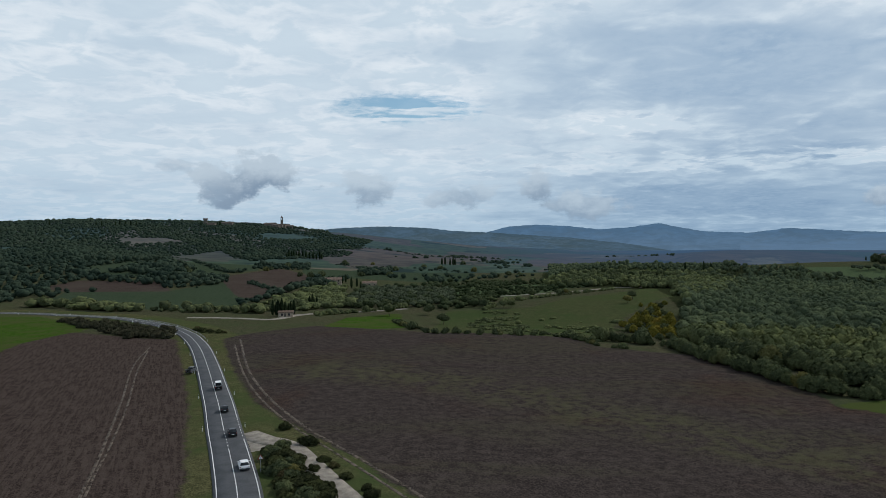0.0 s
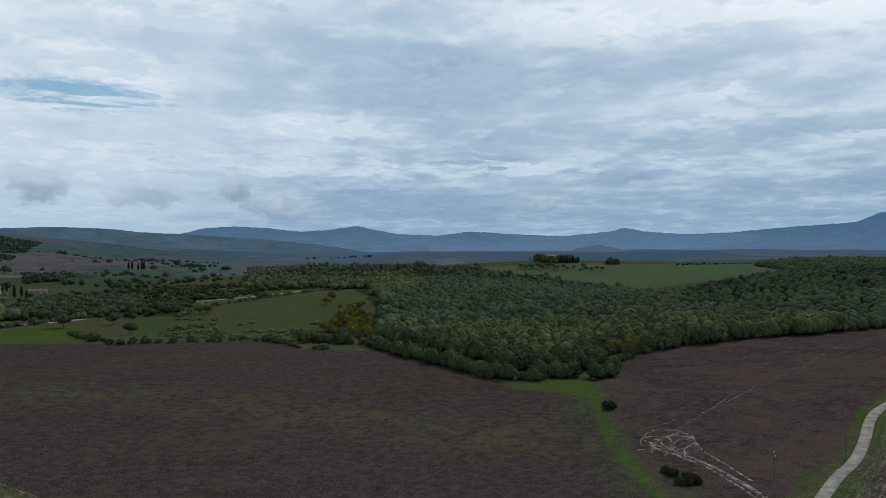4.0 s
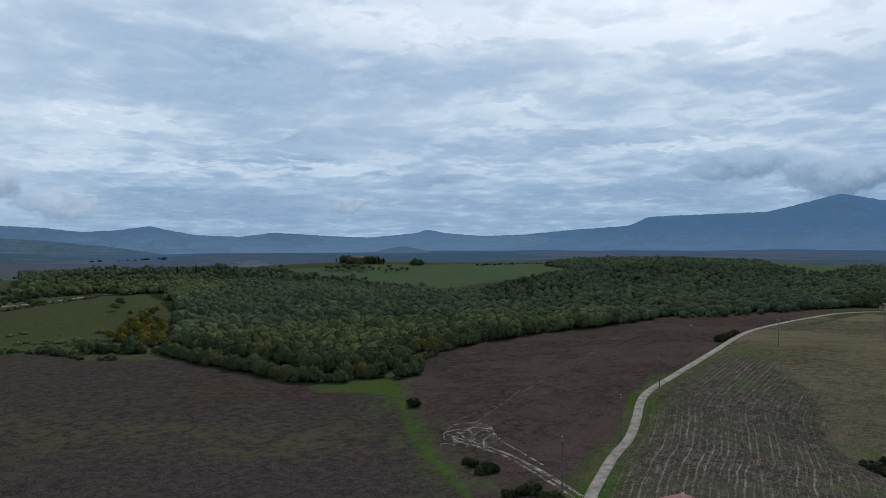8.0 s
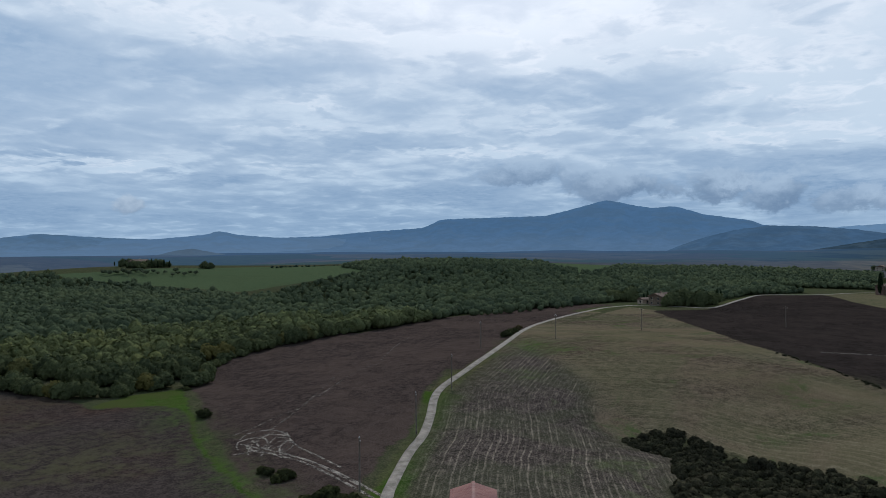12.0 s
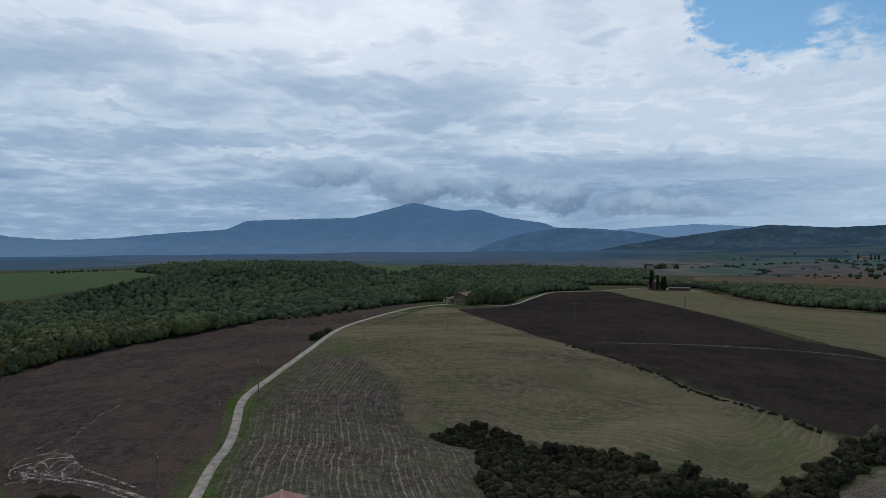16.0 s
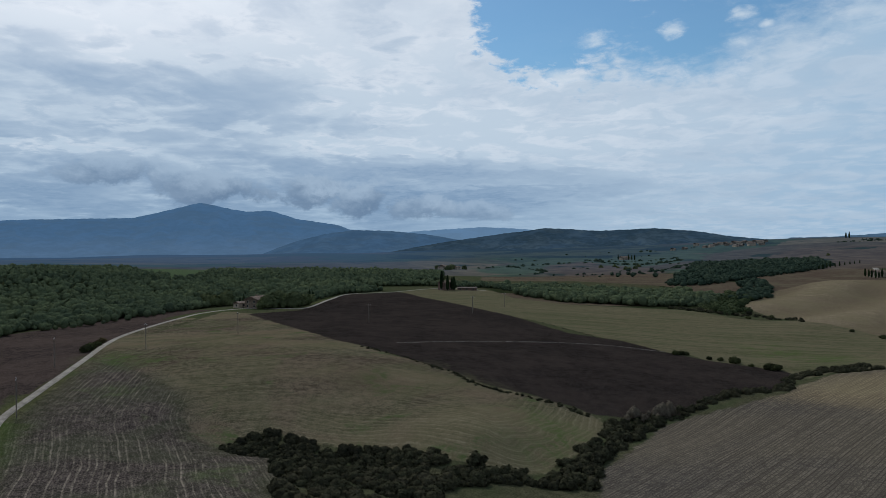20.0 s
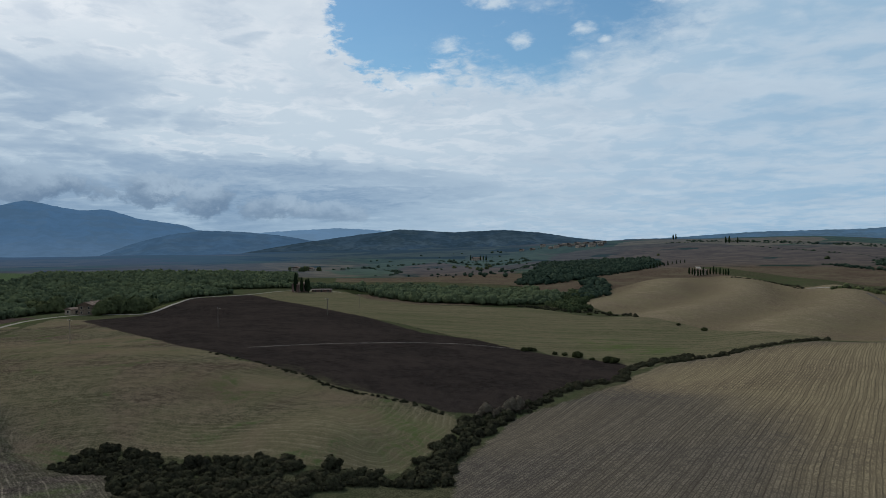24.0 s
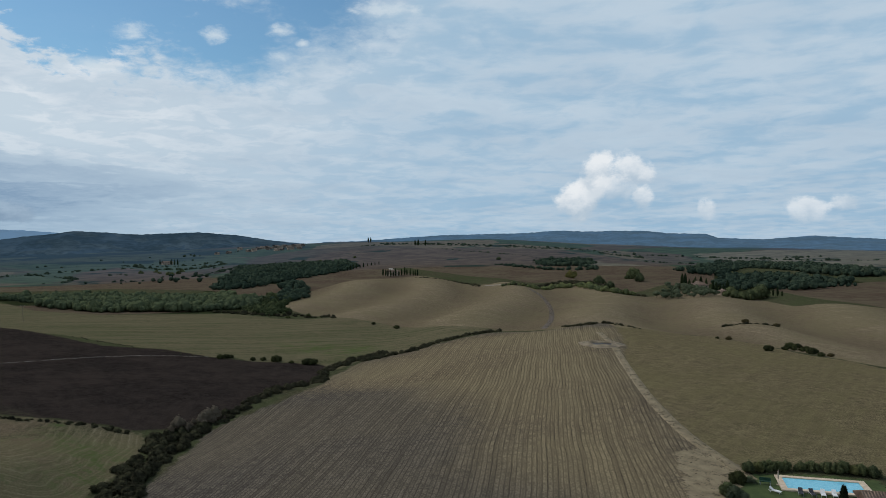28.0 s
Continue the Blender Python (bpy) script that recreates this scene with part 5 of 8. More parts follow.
# ---- distant ranges ----
def haze(name, glow, dark, fields=0.0, mottle=0.16):
    """A range seen through miles of air: the air's light is put in as emission over a dull slope."""
    m = bpy.data.materials.new(name)
    m.use_nodes = True
    n = Nodes(m.node_tree)
    p = position(n)
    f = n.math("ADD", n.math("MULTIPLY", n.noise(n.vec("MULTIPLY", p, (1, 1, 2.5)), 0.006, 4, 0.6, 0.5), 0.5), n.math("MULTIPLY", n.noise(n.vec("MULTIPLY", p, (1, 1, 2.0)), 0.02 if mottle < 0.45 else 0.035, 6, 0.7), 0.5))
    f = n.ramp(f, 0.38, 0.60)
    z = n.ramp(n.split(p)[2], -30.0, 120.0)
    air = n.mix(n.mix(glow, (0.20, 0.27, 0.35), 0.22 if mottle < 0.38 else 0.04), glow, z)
    if fields:
        cell = n.node("ShaderNodeTexVoronoi")
        n.put(cell.inputs["Vector"], n.vec("MULTIPLY", p, (1, 1, 3.0)))
        cell.inputs["Scale"].default_value = 0.009 if mottle < 0.6 else 0.013
        tone = n.ramp(n.split(cell.outputs["Color"])[0], 0.55, 0.75)
        air = n.mix(air, n.mix(air, (0.10, 0.135, 0.15), 0.45), n.math("MULTIPLY", tone, fields))
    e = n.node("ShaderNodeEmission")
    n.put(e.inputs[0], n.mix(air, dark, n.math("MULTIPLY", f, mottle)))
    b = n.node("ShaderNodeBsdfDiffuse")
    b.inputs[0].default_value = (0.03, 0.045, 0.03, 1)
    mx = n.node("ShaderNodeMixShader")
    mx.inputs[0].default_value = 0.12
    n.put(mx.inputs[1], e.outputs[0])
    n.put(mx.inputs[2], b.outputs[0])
    out = n.node("ShaderNodeOutputMaterial")
    n.put(out.inputs[0], mx.outputs[0])
    return m


def mountain_range(label, crest, far, near, glow, dark, rough=1.0, fields=0.25, mottle=0.16):
    """A far range: crest gives azimuth and elevation of the skyline; the slopes fall towards the land in spurs."""
    c = np.asarray(crest, float)
    az = np.arange(c[0, 0], c[-1, 0], 0.12)
    el = np.interp(az, c[:, 0], c[:, 1])
    ker = np.hanning(9)
    el = np.convolve(np.pad(el, 4, mode="edge"), ker / ker.sum(), "valid")
    el = el + 0.55 * rough * (0.022 * np.sin(az * 5.3 + 2 * np.sin(az * 1.7)) + 0.014 * np.sin(az * 11.9 + 1.0)) * np.clip((el + 1.5) / 1.5, 0, 1)
    s = np.linspace(0, 1, 16)
    rows = []
    for k in s:
        dist = near + (far - near) * k
        wave = np.sin(az * 1.9 + 3 * np.sin(az * 0.37)) + 0.6 * np.sin(az * 4.7 + 2 * k + 1.0)
        top = 40 + far * np.tan(np.radians(el))
        lift = -32 + (top + 32) * (k ** 1.35) * (1 + rough * 0.16 * wave * (1 - k) * min(1, 3 * k))
        a = np.radians(az)
        rows.append(np.c_[dist * np.sin(a), dist * np.cos(a), lift])
    rows.append(np.c_[(far + 120) * np.sin(a), (far + 120) * np.cos(a), np.full(len(az), -40.0)])
    v = np.stack(rows, 0)
    r, w = v.shape[:2]
    i = np.arange(r - 1)[:, None] * w + np.arange(w - 1)[None, :]
    f = np.stack([i, i + 1, i + 1 + w, i + w], -1).reshape(-1, 4)[:, ::-1]
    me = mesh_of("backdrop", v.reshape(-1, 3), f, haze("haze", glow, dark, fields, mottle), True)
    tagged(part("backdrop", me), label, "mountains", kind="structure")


def far_country():
    """The open country beyond the woods: fields and copses under a veil of air, mixed in as emission, that thickens
    with distance.
    """
    az = np.radians(np.arange(-46, 166, 0.4))
    rad = np.geomspace(1000, 4000, 90)
    a, r = np.meshgrid(az, rad)
    x, y = r * np.sin(a), r * np.cos(a)
    z = height(x, y) + np.clip((r - 1000) / 40, 0.0, 1.8) - 0.5
    w = len(az)
    i = np.arange(len(rad) - 1)[:, None] * w + np.arange(w - 1)[None, :]
    f = np.stack([i, i + 1, i + 1 + w, i + w], -1).reshape(-1, 4)[:, ::-1]
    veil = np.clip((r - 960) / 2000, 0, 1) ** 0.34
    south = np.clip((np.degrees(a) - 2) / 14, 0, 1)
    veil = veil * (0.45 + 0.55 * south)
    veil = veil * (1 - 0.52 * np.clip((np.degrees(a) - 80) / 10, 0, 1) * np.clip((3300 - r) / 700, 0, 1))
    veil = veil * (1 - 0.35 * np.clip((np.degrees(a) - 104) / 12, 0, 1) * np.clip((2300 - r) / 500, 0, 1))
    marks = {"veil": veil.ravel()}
    for kind_, outlines in (("far_green", (FAR_GREEN_A, FAR_GREEN_B, FAR_GREEN_C, FAR_GREEN_E, FAR_OLIVE, GREEN_FAR_SOUTH)), ("far_brown", (FAR_BROWN_A, FAR_BROWN_B, FAR_BROWN_C, FAR_BROWN_D, FAR_BROWN_E, FAR_BROWN_F, PINK_FIELD, PALE_SOUTH)),
                            ("far_pale", (FAR_PALE_A, FAR_PALE_B, FAR_PALE_C, FAR_PALE_D))):
        d = np.full(x.shape, -400.0)
        for o in outlines:
            e = edge_distance(o, x, y)
            d = np.maximum(d, np.where(inside(o, x, y), e, -e))
        marks[kind_] = d.ravel()
    deg = np.degrees(a)
    slope = np.clip((r - 1620) / 120, -1, 1) * 60 - np.clip((deg - 100) / 8, 0, 1) * 90 - np.clip((86 - deg) / 4, 0, 1) * 90
    marks["far_slope"] = slope.ravel()
    m = bpy.data.materials.new("far_country")
    m.use_nodes = True
    n = Nodes(m.node_tree)
    p = position(n)
    cell = n.node("ShaderNodeTexVoronoi")
    n.put(cell.inputs["Vector"], n.vec("ADD", n.vec("MULTIPLY", p, (1, 1, 0)), n.vec("MULTIPLY", n.join(n.noise(p, 0.004, 3), n.noise(p, 0.0037, 3), 0.0), (160, 160, 0))))
    cell.inputs["Scale"].default_value = 0.0042
    kind = n.split(cell.outputs["Color"])[0]
    grain = n.ramp(n.noise(p, 0.03, 6, 0.65), 0.35, 0.65)
    copse = n.ramp(n.noise(p, 0.0065, 6, 0.65), 0.58, 0.63)
    c = n.mix((0.046, 0.066, 0.032), (0.078, 0.064, 0.044), n.ramp(kind, 0.42, 0.5))
    c = n.mix(c, (0.12, 0.10, 0.062), n.ramp(kind, 0.72, 0.78))
    for kind_, tone in (("far_green", (0.062, 0.082, 0.044)), ("far_brown", (0.092, 0.068, 0.046)), ("far_pale", (0.135, 0.122, 0.084))):
        c = n.mix(c, tone, n.ramp(n.math("ADD", n.attr(kind_), n.math("MULTIPLY", n.math("SUBTRACT", grain, 0.5), 24.0)), -6.0, 10.0))
    wooded = n.mix((0.016, 0.026, 0.020), (0.050, 0.064, 0.038), n.ramp(n.math("ADD", n.math("MULTIPLY", kind, 0.5), n.math("MULTIPLY", n.noise(p, 0.012, 5, 0.6), 0.5)), 0.50, 0.58))
    c = n.mix(c, wooded, n.math("MULTIPLY", n.ramp(n.math("ADD", n.attr("far_slope"), n.math("MULTIPLY", n.math("SUBTRACT", n.noise(p, 0.006, 4), 0.5), 160.0)), -10.0, 20.0), 0.9))
    c = n.mix(c, n.mix((0.5, 0.5, 0.5), (1.2, 1.2, 1.2), grain), 0.6, "MULTIPLY")
    c = n.mix(c, (0.020, 0.030, 0.016), copse)
    b = n.node("ShaderNodeBsdfDiffuse")
    n.put(b.inputs[0], c)
    # the haze itself: a blue glow laid over the field colours
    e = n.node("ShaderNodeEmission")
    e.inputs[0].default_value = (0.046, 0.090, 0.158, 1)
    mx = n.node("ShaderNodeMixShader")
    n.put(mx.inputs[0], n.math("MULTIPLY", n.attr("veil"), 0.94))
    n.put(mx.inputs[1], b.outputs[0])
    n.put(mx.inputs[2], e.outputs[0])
    out = n.node("ShaderNodeOutputMaterial")
    n.put(out.inputs[0], mx.outputs[0])
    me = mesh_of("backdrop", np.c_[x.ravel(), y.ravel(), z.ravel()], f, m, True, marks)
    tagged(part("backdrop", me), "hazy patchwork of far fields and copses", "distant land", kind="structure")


far_country()
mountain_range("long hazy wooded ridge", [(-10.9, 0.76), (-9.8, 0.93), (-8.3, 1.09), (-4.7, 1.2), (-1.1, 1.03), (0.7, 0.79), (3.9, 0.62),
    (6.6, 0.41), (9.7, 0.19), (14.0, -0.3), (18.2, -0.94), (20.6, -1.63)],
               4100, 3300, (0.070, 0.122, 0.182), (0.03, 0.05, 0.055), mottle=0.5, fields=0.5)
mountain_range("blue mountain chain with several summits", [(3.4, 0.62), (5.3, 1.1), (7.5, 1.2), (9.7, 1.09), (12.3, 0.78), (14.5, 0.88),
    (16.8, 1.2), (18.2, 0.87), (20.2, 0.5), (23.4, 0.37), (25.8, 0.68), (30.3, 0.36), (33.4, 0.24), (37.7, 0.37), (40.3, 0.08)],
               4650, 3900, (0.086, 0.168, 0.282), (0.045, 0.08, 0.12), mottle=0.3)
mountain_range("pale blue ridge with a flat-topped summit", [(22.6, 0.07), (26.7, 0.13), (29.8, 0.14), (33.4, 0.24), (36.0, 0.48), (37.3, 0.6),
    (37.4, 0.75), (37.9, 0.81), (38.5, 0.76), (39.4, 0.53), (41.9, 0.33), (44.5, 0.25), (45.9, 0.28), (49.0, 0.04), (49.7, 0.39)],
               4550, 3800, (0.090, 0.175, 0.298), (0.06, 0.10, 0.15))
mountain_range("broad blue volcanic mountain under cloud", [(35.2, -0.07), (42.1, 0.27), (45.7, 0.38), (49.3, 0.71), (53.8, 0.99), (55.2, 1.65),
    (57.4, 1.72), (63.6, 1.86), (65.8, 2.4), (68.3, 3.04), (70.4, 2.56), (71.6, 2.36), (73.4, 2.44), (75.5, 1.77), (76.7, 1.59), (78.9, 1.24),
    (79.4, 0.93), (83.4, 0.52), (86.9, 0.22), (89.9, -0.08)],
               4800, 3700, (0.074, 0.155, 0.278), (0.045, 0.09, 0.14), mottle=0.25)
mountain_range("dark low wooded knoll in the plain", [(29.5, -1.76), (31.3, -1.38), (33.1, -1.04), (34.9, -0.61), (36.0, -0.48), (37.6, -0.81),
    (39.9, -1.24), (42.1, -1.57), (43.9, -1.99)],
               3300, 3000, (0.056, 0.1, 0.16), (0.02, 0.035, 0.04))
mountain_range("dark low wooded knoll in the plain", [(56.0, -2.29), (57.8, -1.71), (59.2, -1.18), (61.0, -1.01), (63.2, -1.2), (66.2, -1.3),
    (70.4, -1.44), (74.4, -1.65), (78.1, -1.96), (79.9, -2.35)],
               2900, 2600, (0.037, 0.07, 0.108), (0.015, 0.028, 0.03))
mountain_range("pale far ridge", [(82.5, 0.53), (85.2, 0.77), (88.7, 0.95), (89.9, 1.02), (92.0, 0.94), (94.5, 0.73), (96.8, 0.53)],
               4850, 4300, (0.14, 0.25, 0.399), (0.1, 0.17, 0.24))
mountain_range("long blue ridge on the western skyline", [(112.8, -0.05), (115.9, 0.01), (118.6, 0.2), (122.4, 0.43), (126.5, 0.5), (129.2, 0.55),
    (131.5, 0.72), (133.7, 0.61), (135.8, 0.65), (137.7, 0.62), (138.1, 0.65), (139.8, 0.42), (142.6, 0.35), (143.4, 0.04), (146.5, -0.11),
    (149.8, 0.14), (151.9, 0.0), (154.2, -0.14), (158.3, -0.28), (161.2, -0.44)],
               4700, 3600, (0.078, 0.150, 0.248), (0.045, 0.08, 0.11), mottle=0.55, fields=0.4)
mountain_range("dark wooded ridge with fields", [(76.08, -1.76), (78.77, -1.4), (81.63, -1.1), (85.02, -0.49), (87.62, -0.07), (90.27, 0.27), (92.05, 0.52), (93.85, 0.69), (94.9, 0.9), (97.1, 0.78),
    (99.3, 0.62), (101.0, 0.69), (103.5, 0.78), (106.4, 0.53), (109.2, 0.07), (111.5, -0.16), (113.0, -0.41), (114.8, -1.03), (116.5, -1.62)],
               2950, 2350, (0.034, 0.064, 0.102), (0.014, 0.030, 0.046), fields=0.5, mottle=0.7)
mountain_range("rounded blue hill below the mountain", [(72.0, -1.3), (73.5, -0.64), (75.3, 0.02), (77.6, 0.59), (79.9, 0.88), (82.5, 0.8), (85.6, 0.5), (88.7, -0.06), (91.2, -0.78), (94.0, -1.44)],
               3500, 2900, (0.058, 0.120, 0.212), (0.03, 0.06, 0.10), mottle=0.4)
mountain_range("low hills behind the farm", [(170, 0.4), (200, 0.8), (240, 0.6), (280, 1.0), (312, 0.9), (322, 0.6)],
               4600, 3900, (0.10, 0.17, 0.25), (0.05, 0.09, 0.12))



# ---- trees ----
def ico(level):
    """A ball of 20 or 80 faces: points and triangles."""
    b = bmesh.new()
    bmesh.ops.create_icosphere(b, subdivisions=level, radius=1)
    v = np.array([p.co[:] for p in b.verts])
    f = np.array([[p.index for p in t.verts] for t in b.faces])
    b.free()
    return v, f


BALLS = {1: ico(1), 2: ico(2)}


def crown_arrays(rng, lobes, per_lobe, leaf, core=0.9, level=1):
    """Leaf clumps scattered over lobes, with a dark rough heart in each. lobes: (x, y, z, rx, rz)."""
    vs, fs, n = [], [], 0
    for i, (lx, ly, lz, rx, rz) in enumerate(lobes):
        iv, jf = BALLS[2 if i == 0 else level]
        v = iv * rng.uniform(0.90, 1.07, (len(iv), 1)) * (rx * core, rx * core, rz * core) + (lx, ly, lz)
        vs.append(v)
        fs.append(jf + n)
        n += len(v)
        d = rng.normal(size=(per_lobe, 3))
        d /= np.linalg.norm(d, axis=1)[:, None]
        d[:, 2] = np.where(d[:, 2] < -0.45, -d[:, 2], d[:, 2])
        c = d * (rx, rx, rz) * rng.uniform(0.86, 1.10, (per_lobe, 1)) + (lx, ly, lz)
        nrm = d + (0, 0, 0.35) + rng.normal(size=d.shape) * 0.30
        nrm /= np.linalg.norm(nrm, axis=1)[:, None]
        t = np.cross(nrm, rng.normal(size=d.shape))
        t /= np.linalg.norm(t, axis=1)[:, None] + 1e-9
        b = np.cross(nrm, t)
        s = leaf * rng.uniform(0.55, 1.35, (per_lobe, 1))
        quad = np.stack([c - t * s, c - b * s * 0.8 + nrm * s * 0.2, c + t * s, c + b * s * 0.8 - nrm * s * 0.2], 1)
        vs.append(quad.reshape(-1, 3))
        k = n + np.arange(per_lobe)[:, None] * 4
        fs.append(np.concatenate([k + [0, 1, 2], k + [0, 2, 3]]))
        n += per_lobe * 4
    return np.concatenate(vs), np.concatenate(fs)


def oak_lobes(rng, r, h, count=7):
    """Lobes of a broad crown of radius r whose top is at height h."""
    out = [(0, 0, h - r * 0.66, r * 0.70, r * 0.66)]
    for k in range(count):
        a = k * 6.283 / count + rng.uniform(-0.4, 0.4)
        d = r * rng.uniform(0.42, 0.66)
        s = r * rng.uniform(0.38, 0.55)
        out.append((d * math.cos(a), d * math.sin(a), h - r * rng.uniform(0.55, 1.15), s, s * 0.9))
    return out


def bush_lobes(rng, r, h, count=6):
    """Lobes of a shrub that is leafy down to the ground."""
    out = [(0, 0, h * 0.5, r * 0.66, h * 0.5)]
    for k in range(count):
        a = k * 6.283 / count + rng.uniform(-0.5, 0.5)
        d = r * rng.uniform(0.4, 0.75)
        s = r * rng.uniform(0.28, 0.5)
        out.append((d * math.cos(a), d * math.sin(a), h * rng.uniform(0.22, 0.5), s, h * rng.uniform(0.28, 0.42)))
    return out


def tube_arrays(pieces, k=6):
    """Tapered round bars: pieces of (from, to, radius, radius)."""
    vs, fs = [], []
    for a, b, ra, rb in pieces:
        a, b = np.array(a, float), np.array(b, float)
        t = b - a
        u = np.cross(t, (0.31, 0.93, 0.11))
        if np.linalg.norm(u) < 1e-6:
            u = np.cross(t, (1.0, 0.0, 0.0))
        u /= np.linalg.norm(u)
        w = np.cross(t / np.linalg.norm(t), u)
        n = len(vs) * 2 * k
        g = np.arange(k) * 6.2832 / k
        ring = np.cos(g)[:, None] * u + np.sin(g)[:, None] * w
        vs.append(np.concatenate([a + ring * ra, b + ring * rb]))
        q = np.arange(k)
        p = (q + 1) % k
        fs.append(np.stack([n + q, n + p, n + k + p, n + k + q], 1))
    return np.concatenate(vs), np.concatenate(fs)


def trunk_mesh(rng, h, r, mat, limbs=4):
    """A tapered trunk with a few limbs."""
    lean = rng.uniform(-0.10, 0.10, 2) * h
    fork = (lean[0], lean[1], h * 0.45)
    bars = [((0, 0, -0.6), fork, r, r * 0.65)]
    for k in range(limbs):
        a = k * 6.283 / limbs + rng.uniform(-0.5, 0.5)
        end = (lean[0] + math.cos(a) * h * 0.3, lean[1] + math.sin(a) * h * 0.3, h * rng.uniform(0.75, 0.95))
        bars.append((fork, end, r * 0.5, r * 0.15))
    v, f = tube_arrays(bars)
    return mesh_of("trunk", v, f, mat)


def tree_kind(name, seed, r, h, per_lobe, leaf, mat, label, category="tree", lobes=7):
    """One tree with trunk and crown, from which copies are made."""
    rng = np.random.default_rng(seed)
    root = new(name)
    part("trunk", trunk_mesh(rng, h * 0.8, 0.035 * h, BARK), root)
    v, f = crown_arrays(rng, oak_lobes(rng, r, h, lobes), per_lobe, leaf)
    part("crown", mesh_of("crown", v, f, mat, True), root)
    return tagged(root, label, category)


def shrub_kind(name, seed, r, h, per_lobe, leaf, mat, label):
    """A shrub: short stems under leafy lobes that reach the ground."""
    rng = np.random.default_rng(seed)
    root = new(name)
    bars = [((0, 0, -0.3), (math.cos(k * 2.1) * r * 0.4, math.sin(k * 2.1) * r * 0.4, h * 0.6), 0.06, 0.03) for k in range(3)]
    for bar in bars:
        v, f = tube_arrays([bar], 5)
        part("stem", mesh_of("stem", v, f, BARK), root)
    v, f = crown_arrays(rng, bush_lobes(rng, r, h), per_lobe, leaf)
    part("foliage", mesh_of("foliage", v, f, mat, True), root)
    return tagged(root, label, "shrub")


def cypress_kind(seed, per=150):
    """A slender cypress, 10 m high: stem, and a rough spindle of upright sprays."""
    rng = np.random.default_rng(seed)
    root = new("cypress")
    v, f = tube_arrays([((0, 0, -0.5), (0, 0, 1.6), 0.16, 0.12)])
    part("trunk", mesh_of("trunk", v, f, BARK), root)
    hs = np.array([0.7, 1.6, 3.0, 4.6, 6.2, 7.7, 8.9, 9.7, 10.1])
    rs = np.array([0.35, 0.85, 1.15, 1.2, 1.05, 0.8, 0.5, 0.2, 0.02])
    g = np.arange(9) * 6.2832 / 9
    ring = [np.c_[np.cos(g + 0.3 * i) * r * rng.uniform(0.85, 1.15, 9), np.sin(g + 0.3 * i) * r * rng.uniform(0.85, 1.15, 9), np.full(9, h) + rng.uniform(-0.15, 0.15, 9)]
            for i, (h, r) in enumerate(zip(hs, rs))]
    v = np.concatenate(ring)
    q = np.arange(9)
    f = np.concatenate([np.stack([k * 9 + q, k * 9 + (q + 1) % 9, (k + 1) * 9 + (q + 1) % 9, (k + 1) * 9 + q], 1) for k in range(8)])
    f = np.concatenate([f[:, [0, 1, 2]], f[:, [0, 2, 3]]])
    z = rng.uniform(0.8, 9.6, per)
    a = rng.uniform(0, 6.28, per)
    r = np.interp(z, hs, rs) * rng.uniform(0.9, 1.12, per)
    c = np.c_[np.cos(a) * r, np.sin(a) * r, z]
    t = np.c_[-np.sin(a), np.cos(a), np.zeros(per)] * rng.uniform(0.12, 0.25, (per, 1))
    up = np.c_[np.cos(a) * 0.12, np.sin(a) * 0.12, np.full(per, 0.55)] * rng.uniform(0.7, 1.3, (per, 1))
    leaf = np.stack([c - t, c + t, c + up], 1).reshape(-1, 3)
    k = len(v) + np.arange(per * 3).reshape(-1, 3)
    part("crown", mesh_of("crown", np.concatenate([v, leaf]), np.concatenate([f, k]), CYPRESS), root)
    return tagged(root, "tall dark green cypress standing on the grass", "cypress")


def stand(kinds, places, size, group, label="", seed=1, spread=0.25, sink=0.1, tall=1.0):
    """Copies of tree kinds at plan places, of uneven size and turn."""
    rng = np.random.default_rng(seed)
    q = np.asarray(places, float)
    z = height(q[:, 0], q[:, 1])
    for (x, y), h in zip(q, z):
        s = size * rng.uniform(1 - spread, 1 + spread)
        m = Matrix.LocRotScale((x, y, h - sink), Euler((0, 0, rng.uniform(0, 6.28))), (s, s, s * tall * rng.uniform(0.88, 1.15)))
        ob = copy_thing(kinds[rng.integers(len(kinds))], m)
        tagged(ob, label, group=group)


def scatter(rng, outline, spacing, ragged=0.0):
    """Plan places in an outline, on a shaken grid."""
    q = np.asarray(outline, float)
    lo, hi = q.min(0), q.max(0)
    gx, gy = np.meshgrid(np.arange(lo[0], hi[0], spacing), np.arange(lo[1], hi[1], spacing))
    gx = gx.ravel() + rng.uniform(-0.45, 0.45, gx.size) * spacing
    gy = gy.ravel() + rng.uniform(-0.45, 0.45, gy.size) * spacing
    ok = inside(outline, gx, gy)
    gx, gy = gx[ok], gy[ok]
    if ragged:
        lobe = np.sin(gx / 11 + 2 * np.sin(gy / 17)) * np.cos(gy / 13 + 1.5 * np.sin(gx / 19)) * 0.5 + 0.5
        ok = edge_distance(outline, gx, gy) > ragged * lobe
        gx, gy = gx[ok], gy[ok]
    return gx, gy


def along(line, step, shake, seed):
    """Plan places along a line, shaken sideways."""
    rng = np.random.default_rng(seed)
    q = smooth_line(line, step)
    return q + rng.uniform(-shake, shake, q.shape)


